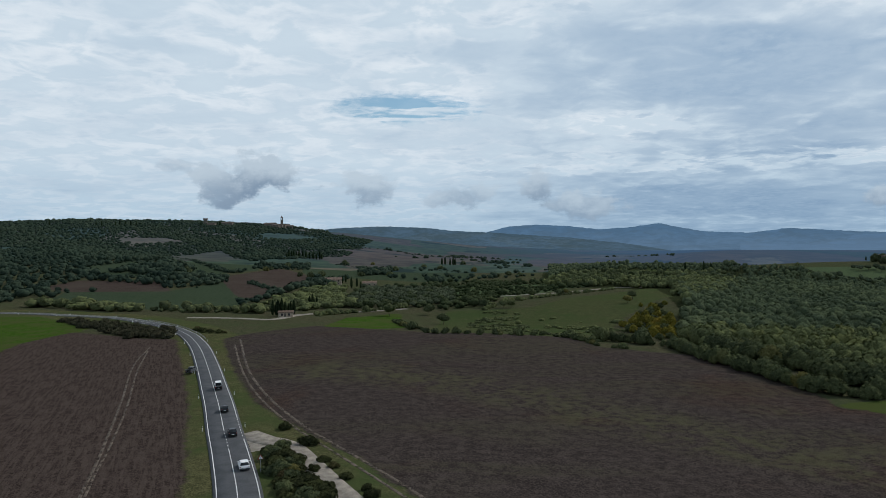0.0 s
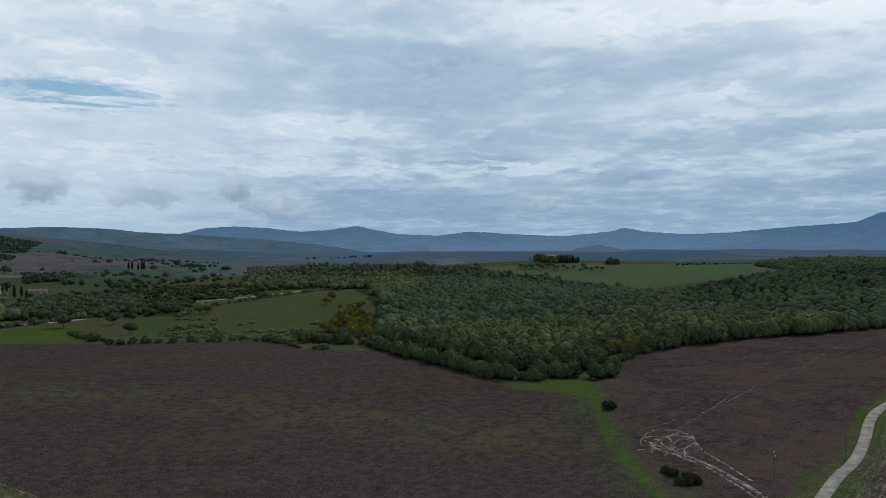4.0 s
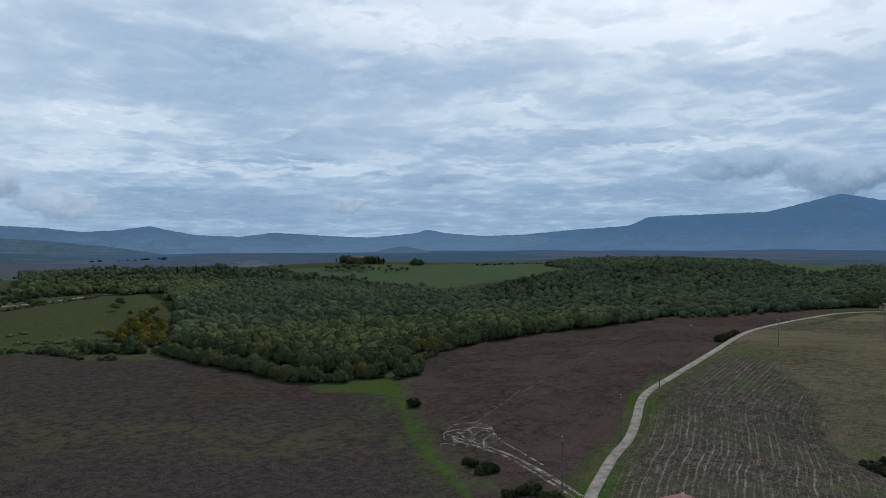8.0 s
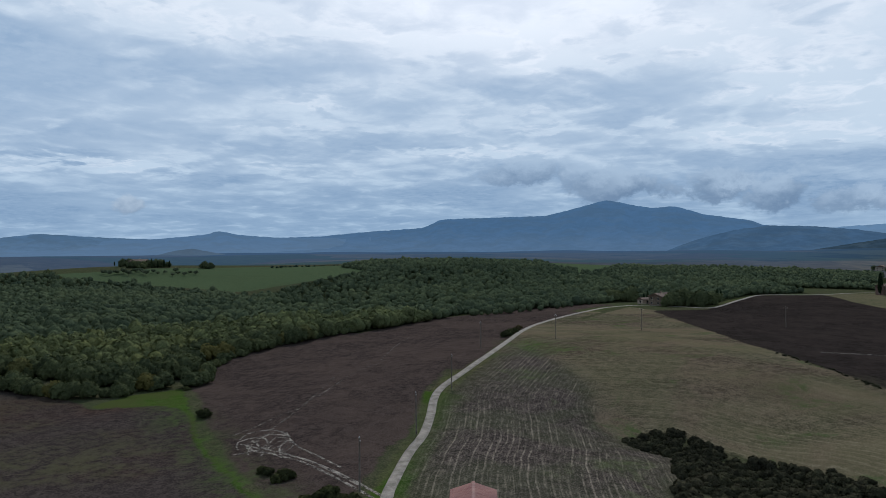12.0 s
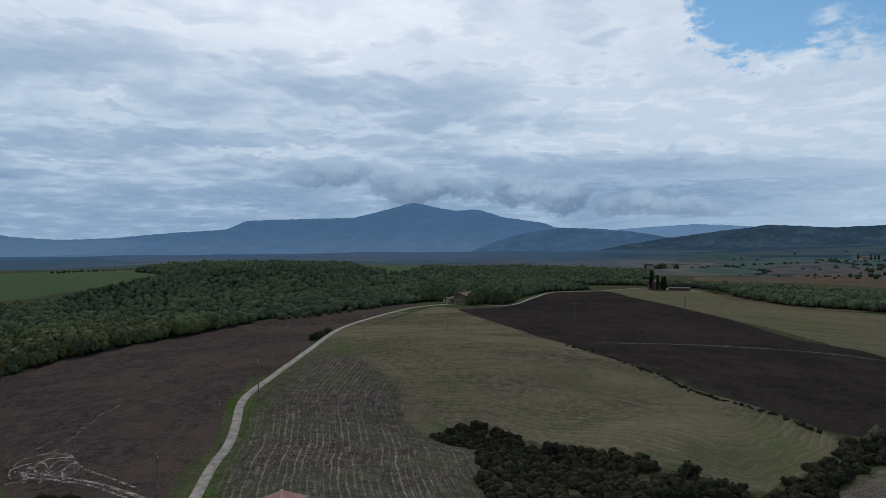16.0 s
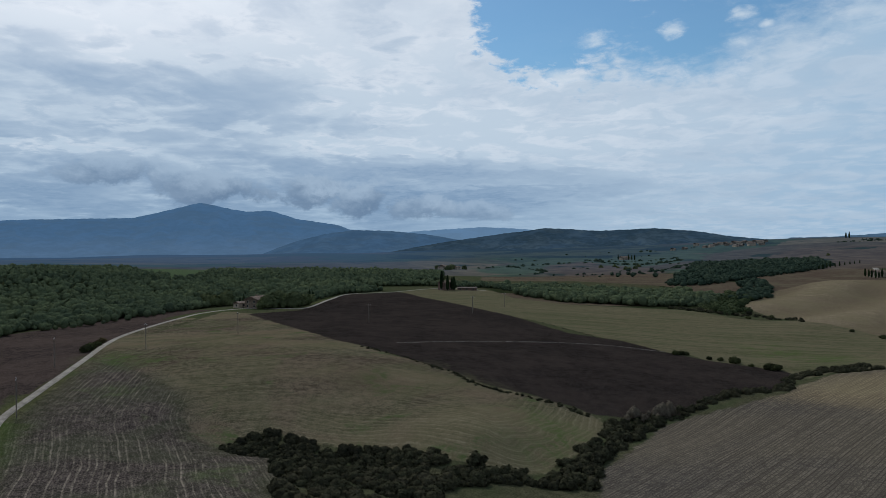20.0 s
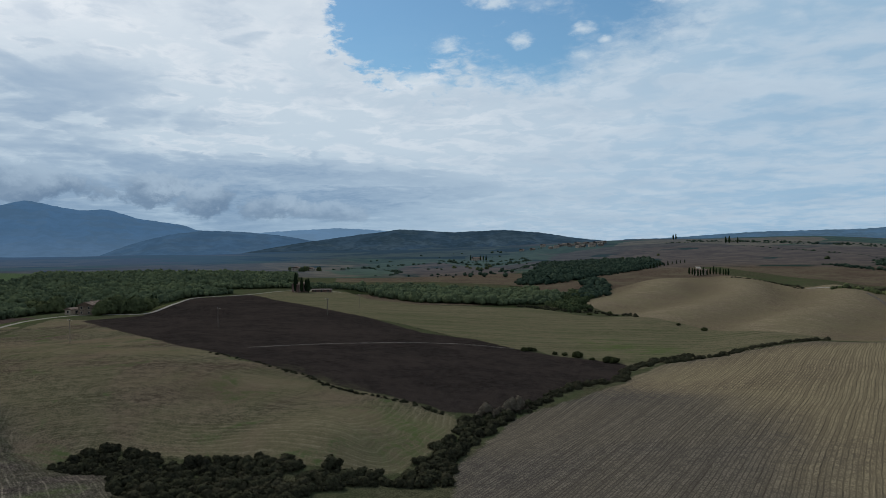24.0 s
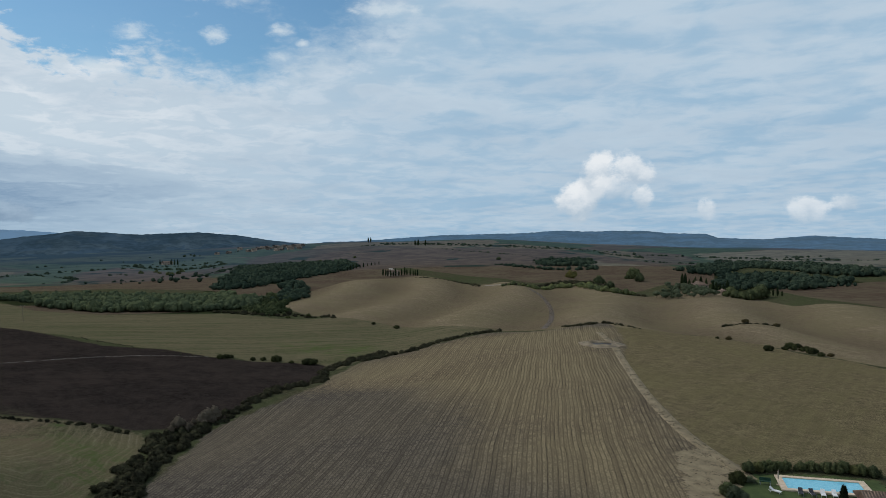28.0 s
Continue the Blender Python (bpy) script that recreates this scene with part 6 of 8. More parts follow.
def round_lobes(rng, count):
    """Lobes of a closed woodland crown of radius 1: a broad dome with smaller domes on its flanks."""
    out = [(0, 0, 0.78, 0.86, 0.74)]
    for k in range(count):
        a = k * 6.283 / max(count, 1) + rng.uniform(-0.6, 0.6)
        d, s = rng.uniform(0.45, 0.7), rng.uniform(0.34, 0.52)
        out.append((d * math.cos(a), d * math.sin(a), rng.uniform(0.62, 1.12), s, s * 0.85))
    return out


def wood(name, x, y, radius, tall, per_lobe, leaf, mat, label, seed, lobes=4, kinds=6, level=1, pale=None, low=False):
    """Many trees joined into one sheet of foliage, for woods that nobody could count."""
    rng = np.random.default_rng(seed)
    z = height(x, y)
    shapes = [crown_arrays(rng, bush_lobes(rng, 1.0, 1.1, lobes) if low else round_lobes(rng, lobes), per_lobe, leaf, 0.93, level) for _ in range(kinds)]
    pick = rng.integers(0, kinds, len(x))
    drift = np.sin(x / 19 + 1.7 * np.sin(y / 23)) * np.cos(y / 17 + 1.4 * np.sin(x / 27)) + 0.6 * np.sin(x / 53 + y / 61)
    tone = np.clip(0.62 * rng.uniform(size=len(x)) + 0.20 + 0.26 * drift, 0, 0.9)
    if pale is not None:
        tone = np.clip(tone * 0.8 + 0.42 * pale, 0, 0.95)
    vs, fs, tint, n = [], [], [], 0
    for k in range(kinds):
        idx = np.where(pick == k)[0]
        v, f = shapes[k]
        s = radius * np.clip(rng.normal(1.0, 0.26, len(idx)) + 0.22 * drift[idx], 0.5, 1.7)
        a = rng.uniform(0, 6.28, len(idx))
        ca, sa = np.cos(a)[:, None] * s[:, None], np.sin(a)[:, None] * s[:, None]
        px = v[None, :, 0] * ca - v[None, :, 1] * sa + x[idx, None]
        py = v[None, :, 0] * sa + v[None, :, 1] * ca + y[idx, None]
        pz = v[None, :, 2] * (s * tall * rng.uniform(0.8, 1.2, len(idx)))[:, None] + z[idx, None] - 0.3
        vs.append(np.stack([px, py, pz], -1).reshape(-1, 3))
        fs.append((f[None] + (n + np.arange(len(idx)) * len(v))[:, None, None]).reshape(-1, 3))
        tint.append(np.repeat(tone[idx], len(v)))
        n += len(idx) * len(v)
    me = mesh_of(name, np.concatenate(vs), np.concatenate(fs), mat, True, {"tint": np.concatenate(tint)})
    return tagged(part(name, me), label, "wood", kind="stuff")


rng = np.random.default_rng(5)
oaks = [tree_kind("oak", 20 + k, 3.4, 6.2, 75, 0.36, OAK, "round-crowned green oak at the edge of the wood") for k in range(4)]
gold = [shrub_kind("autumn_tree", 30 + k, 2.6, 4.6, 90, 0.30, YELLOW, "small bushy tree in yellow autumn leaf by the wood") for k in range(3)]
olive = [tree_kind("olive_tree", 34 + k, 2.3, 4.0, 45, 0.30, SILVER, "grey-green olive tree in an old grove", lobes=5) for k in range(2)]
thicket = [shrub_kind("thicket_tree", 24 + k, 3.3, 4.8, 110, 0.34, OAK, "bushy green tree, leafy to the ground, at the wood edge") for k in range(4)]
briar = [shrub_kind("shrub", 40 + k, 1.6, 1.7, 55, 0.22, BRUSH, "dark tangled bramble shrub in rough grass") for k in range(4)]
green = [shrub_kind("shrub", 50 + k, 1.5, 1.8, 55, 0.22, OAK, "rounded green shrub in rough grass") for k in range(3)]
reeds = [shrub_kind("reed_clump", 56 + k, 1.3, 2.6, 60, 0.16, REED, "pale dry brush standing beside the stream") for k in range(2)]
cypress = [cypress_kind(60 + k) for k in range(2)]

wx, wy = scatter(rng, WOOD_MAIN, 3.5)
wd = np.hypot(wx, wy)
near_ = wd < 345
wx, wy, wd = wx[near_], wy[near_], wd[near_]
edge = edge_distance(WOOD_MAIN, wx, wy)
single = (wd < 330) & (edge < 11) & (wx > 40)
order = np.where(single)[0]
order = order[np.argsort(wd[order])][:150]
single = np.zeros(len(wx), bool)
single[order] = True
stand(thicket, np.c_[wx[order], wy[order]], 1.05, "trees at the edge of the oak wood", seed=7, spread=0.35)
near = (wd < 340) & ~single
pale = np.where(inside(WOOD_PALE, wx[near], wy[near]), 0.55, 0.0) + rng.uniform(0.0, 0.45, near.sum())
wood("oak_wood", wx[near], wy[near], 2.3, 1.45, 14, 0.20, OAK_WOOD, "dense mixed oak wood on the slope", 11, lobes=4, kinds=12, pale=pale)
fx, fy = scatter(rng, WOOD_MAIN, 3.5)
keep = (np.hypot(fx, fy) >= 340) & (rng.uniform(size=len(fx)) < np.clip(1.15 - np.hypot(fx, fy) / 1000, 0.42, 0.80))
fx, fy = fx[keep], fy[keep]
tx, ty = scatter(rng, WOOD_TOP, 5.2)
nx_, ny_ = scatter(rng, WOOD_TOP_NORTH, 6.0)
tx, ty = np.r_[tx, nx_], np.r_[ty, ny_]
keep = ~inside(HILL_GREEN, tx, ty) & ~inside(WOOD_NORTH, tx, ty) & ~inside(WOOD_MAIN, tx, ty) & ~inside(HILL_MEADOW, tx, ty) & ~inside(WOOD_SOUTH, tx, ty)
fx, fy = np.r_[fx, tx[keep]], np.r_[fy, ty[keep]]
for hem in (WOOD_HEM, WOOD_BACK):
    hx, hy = scatter(rng, hem, 3.4)
    clear = np.hypot(hx - FARMHOUSE[0][0], hy - FARMHOUSE[0][1]) > 24
    fx, fy = np.r_[fx, hx[clear]], np.r_[fy, hy[clear]]
wood("oak_wood", fx, fy, 2.5, 1.15, 5, 0.22, SOUTH_WOOD, "dense green oak wood over the hills", 12, lobes=1, kinds=14)
sx, sy = scatter(rng, WOOD_NORTH, 5.6, 24.0)
wood("oak_wood", sx, sy, 3.0, 1.15, 18, 0.19, OAK_WOOD, "green trees above the meadow", 23, lobes=4)
sx, sy = scatter(rng, WOOD_SOUTH, 3.7, 16.0)
wood("oak_wood", sx, sy, 2.5, 1.1, 5, 0.22, SOUTH_WOOD, "dark green wood in the valley", 13, lobes=2, kinds=10)
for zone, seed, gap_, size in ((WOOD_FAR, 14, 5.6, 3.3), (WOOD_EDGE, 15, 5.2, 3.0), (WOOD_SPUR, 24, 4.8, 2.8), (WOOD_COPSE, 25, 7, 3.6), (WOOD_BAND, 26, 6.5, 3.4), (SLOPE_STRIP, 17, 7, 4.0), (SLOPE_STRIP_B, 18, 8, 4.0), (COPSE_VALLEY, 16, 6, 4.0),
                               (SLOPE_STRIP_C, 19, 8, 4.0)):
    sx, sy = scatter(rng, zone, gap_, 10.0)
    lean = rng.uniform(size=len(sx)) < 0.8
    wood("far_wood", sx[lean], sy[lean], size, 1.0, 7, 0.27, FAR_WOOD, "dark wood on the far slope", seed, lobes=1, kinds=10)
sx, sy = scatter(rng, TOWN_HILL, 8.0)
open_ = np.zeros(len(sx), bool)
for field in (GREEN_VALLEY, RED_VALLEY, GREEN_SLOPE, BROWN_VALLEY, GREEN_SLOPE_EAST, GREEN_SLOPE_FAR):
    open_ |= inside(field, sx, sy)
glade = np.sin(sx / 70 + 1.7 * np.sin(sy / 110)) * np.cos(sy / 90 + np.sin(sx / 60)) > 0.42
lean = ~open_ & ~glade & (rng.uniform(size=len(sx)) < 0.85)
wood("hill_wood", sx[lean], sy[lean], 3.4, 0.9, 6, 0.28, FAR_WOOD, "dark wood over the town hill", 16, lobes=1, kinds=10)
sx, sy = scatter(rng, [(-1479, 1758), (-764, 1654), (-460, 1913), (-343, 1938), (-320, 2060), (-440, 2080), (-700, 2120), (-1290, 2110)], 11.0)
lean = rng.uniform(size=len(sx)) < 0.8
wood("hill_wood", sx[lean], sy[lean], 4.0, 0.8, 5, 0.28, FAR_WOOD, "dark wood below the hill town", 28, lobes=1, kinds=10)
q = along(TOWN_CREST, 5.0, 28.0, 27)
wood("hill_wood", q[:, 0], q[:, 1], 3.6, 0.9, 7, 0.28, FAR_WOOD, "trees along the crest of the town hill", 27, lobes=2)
sx, sy = scatter(rng, EAST_HILL, 13.0)
clump = np.sin(sx / 31 + 2 * np.sin(sy / 47)) * np.cos(sy / 37 + 1.3 * np.sin(sx / 53))
lean = (clump > 0.45) & (rng.uniform(size=len(sx)) < 0.5)
wood("hill_trees", sx[lean], sy[lean], 3.6, 0.9, 10, 0.19, FAR_WOOD, "trees scattered over far fields", 20, lobes=2)
sx, sy = scatter(rng, [(860, -210), (1010, -60), (1250, 0), (1560, -60), (1880, -330), (1880, -700), (1560, -560), (1420, -520), (1160, -300), (960, -240)], 20.0)
clump = np.sin(sx / 41 + 2 * np.sin(sy / 57)) * np.cos(sy / 47 + 1.3 * np.sin(sx / 63))
lean = (clump > 0.55) & (rng.uniform(size=len(sx)) < 0.4)
wood("field_trees", sx[lean], sy[lean], 2.6, 0.9, 8, 0.24, FAR_WOOD, "trees along the borders of far fields", 29, lobes=2)
sx, sy = scatter(rng, BELT, 6.0, 16.0)
wood("tree_belt", sx, sy, 3.3, 0.9, 16, 0.15, OAK_WOOD, "belt of mixed trees along the valley lane", 22, lobes=4)

# gullies, hedges and lone trees
gx, gy = scatter(rng, GULLY, 1.9)
gaps = np.sin(gx / 5 + 2 * np.sin(gy / 9)) * np.cos(gy / 6 + 1.3 * np.sin(gx / 8)) > -0.8
gx, gy = gx[gaps], gy[gaps]
wood("gully_scrub", gx, gy, 1.4, 0.95, 24, 0.17, BRUSH_WOOD, "dark tangle of brambles and thorn in the gully", 70, low=True, lobes=5)
gx, gy = scatter(rng, SCRUB_MOUTH, 5.5)
wood("gully_scrub", gx, gy, 2.8, 1.0, 16, 0.16, VALLEY_WOOD, "mixed trees at the mouth of the gully", 69, low=True)
gx, gy = scatter(rng, ROADSIDE, 3.6)
wood("roadside_scrub", gx, gy, 2.2, 1.0, 36, 0.14, BRUSH_WOOD, "dark scrub below the road bank", 68, low=True)
NEAR_HEDGES = [
    ("hedge", HEDGE_DARK, 1.8, 0.6, 0.95, BRUSH_WOOD, "low bramble hedge under the dark field", 71), ("hedge", HEDGE_STREAM, 1.5, 1.2, 1.35, BRUSH_WOOD, "bramble hedge along the stream", 72),
    ("hedge", LEY_HEDGE, 2.5, 0.6, 0.6, BRUSH_WOOD, "low weedy edge between dark field and ley", 64), ("hedge", HEDGE_CREST, 3.0, 1.0, 1.1, BRUSH_WOOD, "low hedge on the crest", 74), ("hedge", SCRUB_FAR, 3.0, 4.0, 2.8, OAK_WOOD, "strip of scrub below the far fields", 76),
    ("hedge", SCRUB_VALE, 3.5, 2.5, 2.0, BRUSH_WOOD, "bramble scrub in the vale", 227), ("hedge", HEDGE_LANE, 2.6, 2.0, 2.4, OAK_WOOD, "hedge beside the valley lane", 66), ("hedge", HEDGE_VINE, 4.0, 3.0, 2.4, OAK_WOOD, "hedge below the vineyard", 67),
    ("vine_row", VINE_A, 3.0, 0.4, 1.4, OAK_WOOD, "row of trained vines in leaf", 301), ("vine_row", VINE_B, 3.0, 0.4, 1.4, OAK_WOOD, "row of trained vines in leaf", 302),
    ("vine_row", VINE_C, 3.0, 0.4, 1.4, OAK_WOOD, "row of trained vines in leaf", 303), ("vine_row", VINE_D, 3.0, 0.4, 1.4, OAK_WOOD, "row of trained vines in leaf", 304)]
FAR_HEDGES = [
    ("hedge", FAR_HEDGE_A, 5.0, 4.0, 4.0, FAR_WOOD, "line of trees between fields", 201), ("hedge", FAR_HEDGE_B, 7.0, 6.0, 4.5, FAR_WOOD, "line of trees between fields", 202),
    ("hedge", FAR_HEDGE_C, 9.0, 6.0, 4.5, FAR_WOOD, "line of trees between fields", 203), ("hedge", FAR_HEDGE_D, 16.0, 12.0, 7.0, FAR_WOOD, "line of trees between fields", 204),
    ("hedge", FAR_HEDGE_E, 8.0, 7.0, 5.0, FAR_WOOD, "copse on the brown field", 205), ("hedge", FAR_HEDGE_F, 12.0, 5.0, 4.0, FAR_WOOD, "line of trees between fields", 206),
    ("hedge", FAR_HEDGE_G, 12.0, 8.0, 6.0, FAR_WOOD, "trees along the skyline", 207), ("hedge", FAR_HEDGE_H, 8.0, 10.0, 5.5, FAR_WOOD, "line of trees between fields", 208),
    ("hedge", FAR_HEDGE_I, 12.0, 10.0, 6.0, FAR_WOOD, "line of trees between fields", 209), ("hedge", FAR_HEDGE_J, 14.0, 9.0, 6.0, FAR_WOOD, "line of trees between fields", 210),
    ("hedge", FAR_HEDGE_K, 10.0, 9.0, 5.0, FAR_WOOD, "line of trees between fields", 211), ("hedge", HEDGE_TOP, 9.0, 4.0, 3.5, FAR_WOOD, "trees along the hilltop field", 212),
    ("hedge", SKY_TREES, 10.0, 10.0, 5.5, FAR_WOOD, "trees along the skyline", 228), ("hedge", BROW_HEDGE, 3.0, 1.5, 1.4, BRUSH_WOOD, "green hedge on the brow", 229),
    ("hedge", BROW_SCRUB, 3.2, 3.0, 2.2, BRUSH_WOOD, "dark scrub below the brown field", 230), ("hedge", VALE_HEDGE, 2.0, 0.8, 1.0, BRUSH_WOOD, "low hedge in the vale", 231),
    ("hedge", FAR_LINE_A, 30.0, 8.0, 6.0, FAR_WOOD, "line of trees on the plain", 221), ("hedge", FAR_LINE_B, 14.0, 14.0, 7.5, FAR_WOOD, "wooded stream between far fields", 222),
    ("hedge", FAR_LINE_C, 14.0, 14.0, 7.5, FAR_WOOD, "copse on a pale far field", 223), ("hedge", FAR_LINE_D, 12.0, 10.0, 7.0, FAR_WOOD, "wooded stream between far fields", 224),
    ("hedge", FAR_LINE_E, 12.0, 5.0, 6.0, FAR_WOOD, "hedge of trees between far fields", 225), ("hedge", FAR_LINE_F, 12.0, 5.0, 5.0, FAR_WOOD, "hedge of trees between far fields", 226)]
for name_, line, step, shake, size, mat, label, seed in NEAR_HEDGES + FAR_HEDGES:
    if mat is FAR_WOOD:
        step, size = step * 0.45, size * 0.58
    elif mat is BRUSH_WOOD:
        step, shake, size = step * 0.38, shake * 1.7, size * 0.72
    q = along(line, step, shake, seed)
    wood(name_, q[:, 0], q[:, 1], size, 1.0, 24 if mat is not FAR_WOOD else 6, 0.15 if mat is not FAR_WOOD else 0.26, mat, label, seed, low=True, lobes=4 if mat is not FAR_WOOD else 2)
sx, sy = scatter(rng, VALLEY_BAND, 7.0)
clump = np.sin(sx / 17 + 2 * np.sin(sy / 29)) * np.cos(sy / 23 + 1.3 * np.sin(sx / 31))
lean = (clump > -0.1) & (rng.uniform(size=len(sx)) < 0.7)
wood("valley_trees", sx[lean], sy[lean], 2.9, 0.85, 16, 0.16, VALLEY_WOOD, "loose stand of olives and scrub in the valley", 213)
sx, sy = scatter(rng, SCRUB_MEADOW, 4.6)
clump = np.sin(sx / 9 + 2 * np.sin(sy / 14)) * np.cos(sy / 11 + 1.3 * np.sin(sx / 16))
lean = (clump > 0.12) & (rng.uniform(size=len(sx)) < 0.85)
wood("meadow_scrub", sx[lean], sy[lean], 1.7, 0.7, 20, 0.15, OAK_WOOD, "scattered scrub over the rough meadow", 214, low=True)
q = along(WOOD_FRONT, 3.2, 1.4, 215)
stand(thicket, q, 0.85, "trees at the edge of the oak wood", seed=215, spread=0.4)
q = along(WOOD_FRONT_EAST, 4.2, 1.6, 216)
stand(thicket, q, 0.7, "trees at the edge of the oak wood", seed=216, spread=0.4)
stand(briar, DRAIN_BUSH, 0.9, "bushes in the drain", seed=78, spread=0.4)
stand(briar, along(ROADSIDE_EAST, 2.2, 1.2, 77), 0.9, "bushes beside the road", seed=77, spread=0.4)
stand(reeds, REEDS, 1.1, "dry brush by the stream", seed=65, spread=0.4)
stand(briar, HEDGE_LEY, 1.1, "bushes at the edge of the ley", seed=73, spread=0.35)
stand(briar, HEDGE_VALE, 0.85, "bushes in the vale", seed=75, spread=0.4)
stand(thicket, LONE_BROW, 1.3, "lone trees on the brown fields", "dark round tree standing on a brown field", seed=187, spread=0.3)
stand(briar, VALE_BUSH, 1.2, "bushes in the western vale", "dark bramble bush in a pale vale", seed=188, spread=0.4)
stand(briar, HEDGE_WEST, 0.9, "bushes on the western slope", seed=79, spread=0.4)
gx, gy = scatter(rng, SPUR_BUSH, 2.2)
stand(briar + green, np.c_[gx, gy], 1.05, "bushes between road and farm road", seed=81, spread=0.4)
stand(briar, SPUR_LONE, 0.9, "bushes beside the farm road", seed=82, spread=0.4)
stand(green, along(MEADOW_EDGE, 4.0, 1.6, 83), 1.25, "bushes round the meadow", seed=83, spread=0.5)
stand(oaks, MEADOW_TREES, 0.95, "lone trees of the meadow", "round green tree standing in rough meadow", seed=84)
stand(gold, YELLOW_TREES, 0.9, "yellow trees before the wood", seed=85)
for zone, gap_ in ((YELLOW_MASS, 6.0), (YELLOW_TRAIL, 9.0)):
    gx, gy = scatter(rng, zone, gap_)
    some = rng.uniform(size=len(gx)) < 0.5
    stand(gold, np.c_[gx, gy][some], 0.75, "yellow trees before the wood", seed=185, spread=0.45)
    stand(thicket, np.c_[gx, gy][~some], 0.6, "green bushes among the yellow trees", "green bush among yellow autumn trees", seed=186, spread=0.4)
stand(briar, TRACK_BUSH, 1.4, "bushes beside the track", seed=86)
stand(thicket, VALLEY_TREES, 1.5, "trees scattered over the valley fields", "dark round tree on a field boundary", seed=87)
stand(thicket, HOUSE_TREES, 1.6, "trees round the farmhouse", "dark tree beside the farmhouse", seed=88)
stand(thicket, HILL_TREES, 1.58, "trees round the hilltop villa", "dark tree beside the hilltop villa", seed=89)
stand(olive, HILL_OLIVES, 1.3, "olive trees on the green hill", "olive tree on the green hill", seed=90)
stand(thicket, FAR_FARM_TREES, 1.58, "trees round the far farm", "dark tree beside the far farm", seed=91)
stand(thicket, TREES_WEST, 1.78, "trees round the western villa", "dark tree beside the western villa", seed=92)
stand(thicket, SOUTH_TREES, 1.1, "trees on the pale field", "broad dark tree on the pale field", seed=93)
gx, gy = scatter(rng, OLIVES, 7.5)
stand(olive, np.c_[gx, gy][:280], 1.15, "olive grove", seed=94)
gx, gy = scatter(rng, OLIVES_WEST, 8.0)
stand(olive, np.c_[gx, gy], 1.2, "olive grove of the western villa", seed=95)
for spots, size, group, seed in ((CYP_CHAPEL, 1.2, "cypresses round the chapel", 1), (CYP_HOUSE, 0.6, "cypresses of the farmhouse", 2), (CYP_ALLEY, 0.75, "cypress avenue", 3),
                                 (CYP_VILLA, 0.85, "cypresses of the ridge villa", 4), (RIDGE_CYP, 1.7, "cypresses on the skyline", 5), (CYP_WEST, 1.15, "cypresses of the western villa", 6),
                                 (ROW_WEST, 0.6, "row of young cypresses", 7), (HILL_CYP, 0.9, "cypresses of the hilltop villa", 8), (PINES_ROAD, 0.85, "cypresses beside the lane", 9),
                                 (CYP_VALLEY, 0.9, "cypresses in the valley", 10), (CYP_SLOPE, 1.3, "cypresses on the slope", 11), (TOWN_CYP, 1.4, "cypresses of the hill town", 12),
                                 (SOUTH_FARM_CYP, 1.3, "cypresses of the southern farm", 13)):
    stand(cypress, spots, size, group, seed=100 + seed, spread=0.2)
for ob in (*oaks, *thicket, *gold, *olive, *briar, *green, *reeds, *cypress):
    for piece in (*ob.children, ob):
        bpy.data.objects.remove(piece)


# ---- small builders ----
def box_arrays(cx, cy, cz, sx, sy, sz):
    """A box by centre and size: points and quads."""
    v = np.array([(x, y, z) for z in (-0.5, 0.5) for y in (-0.5, 0.5) for x in (-0.5, 0.5)]) * (sx, sy, sz) + (cx, cy, cz)
    f = np.array([(0, 2, 3, 1), (4, 5, 7, 6), (0, 1, 5, 4), (2, 6, 7, 3), (0, 4, 6, 2), (1, 3, 7, 5)])
    return v, f


def boxes(name, items, mat):
    vs, fs, n = [], [], 0
    for it in items:
        v, f = box_arrays(*it)
        vs.append(v)
        fs.append(f + n)
        n += len(v)
    return mesh_of(name, np.concatenate(vs), np.concatenate(fs), mat)


def bevelled(name, size, at, mat, width=0.03):
    """A box with rounded edges."""
    b = bmesh.new()
    bmesh.ops.create_cube(b, size=1)
    bmesh.ops.scale(b, vec=size, verts=b.verts)
    bmesh.ops.bevel(b, geom=b.edges[:], offset=width, segments=2, affect="EDGES")
    bmesh.ops.translate(b, vec=at, verts=b.verts)
    me = bpy.data.meshes.new(name)
    b.to_mesh(me)
    b.free()
    me.materials.append(mat)
    return me


def ground_z(x, y):
    return float(height(np.array([x]), np.array([y]))[0])


def roof_arrays(w, l, h, rise, over=0.4, thick=0.22, hip=0.0):
    """A pitched roof over w (across) by l (along the ridge), eaves at h; hip pulls the ridge ends in."""
    a, b = w / 2 + over, l / 2 + over
    r = b - hip
    v = [(-a, -b, h), (a, -b, h), (a, b, h), (-a, b, h), (0, -r, h + rise), (0, r, h + rise)]
    v += [(x, y, z + thick) for x, y, z in v]
    f = [(6, 7, 10, 10), (7, 8, 11, 10), (8, 9, 11, 11), (9, 6, 10, 11), (0, 4, 1, 1), (1, 4, 5, 2), (2, 5, 3, 3), (3, 5, 4, 0),
         (0, 1, 7, 6), (1, 2, 8, 7), (2, 3, 9, 8), (3, 0, 6, 9)]
    tri = []
    for q in f:
        tri.append(q[:3])
        if q[2] != q[3]:
            tri.append((q[0], q[2], q[3]))
    return np.array(v, float), np.array(tri)


TILES = None


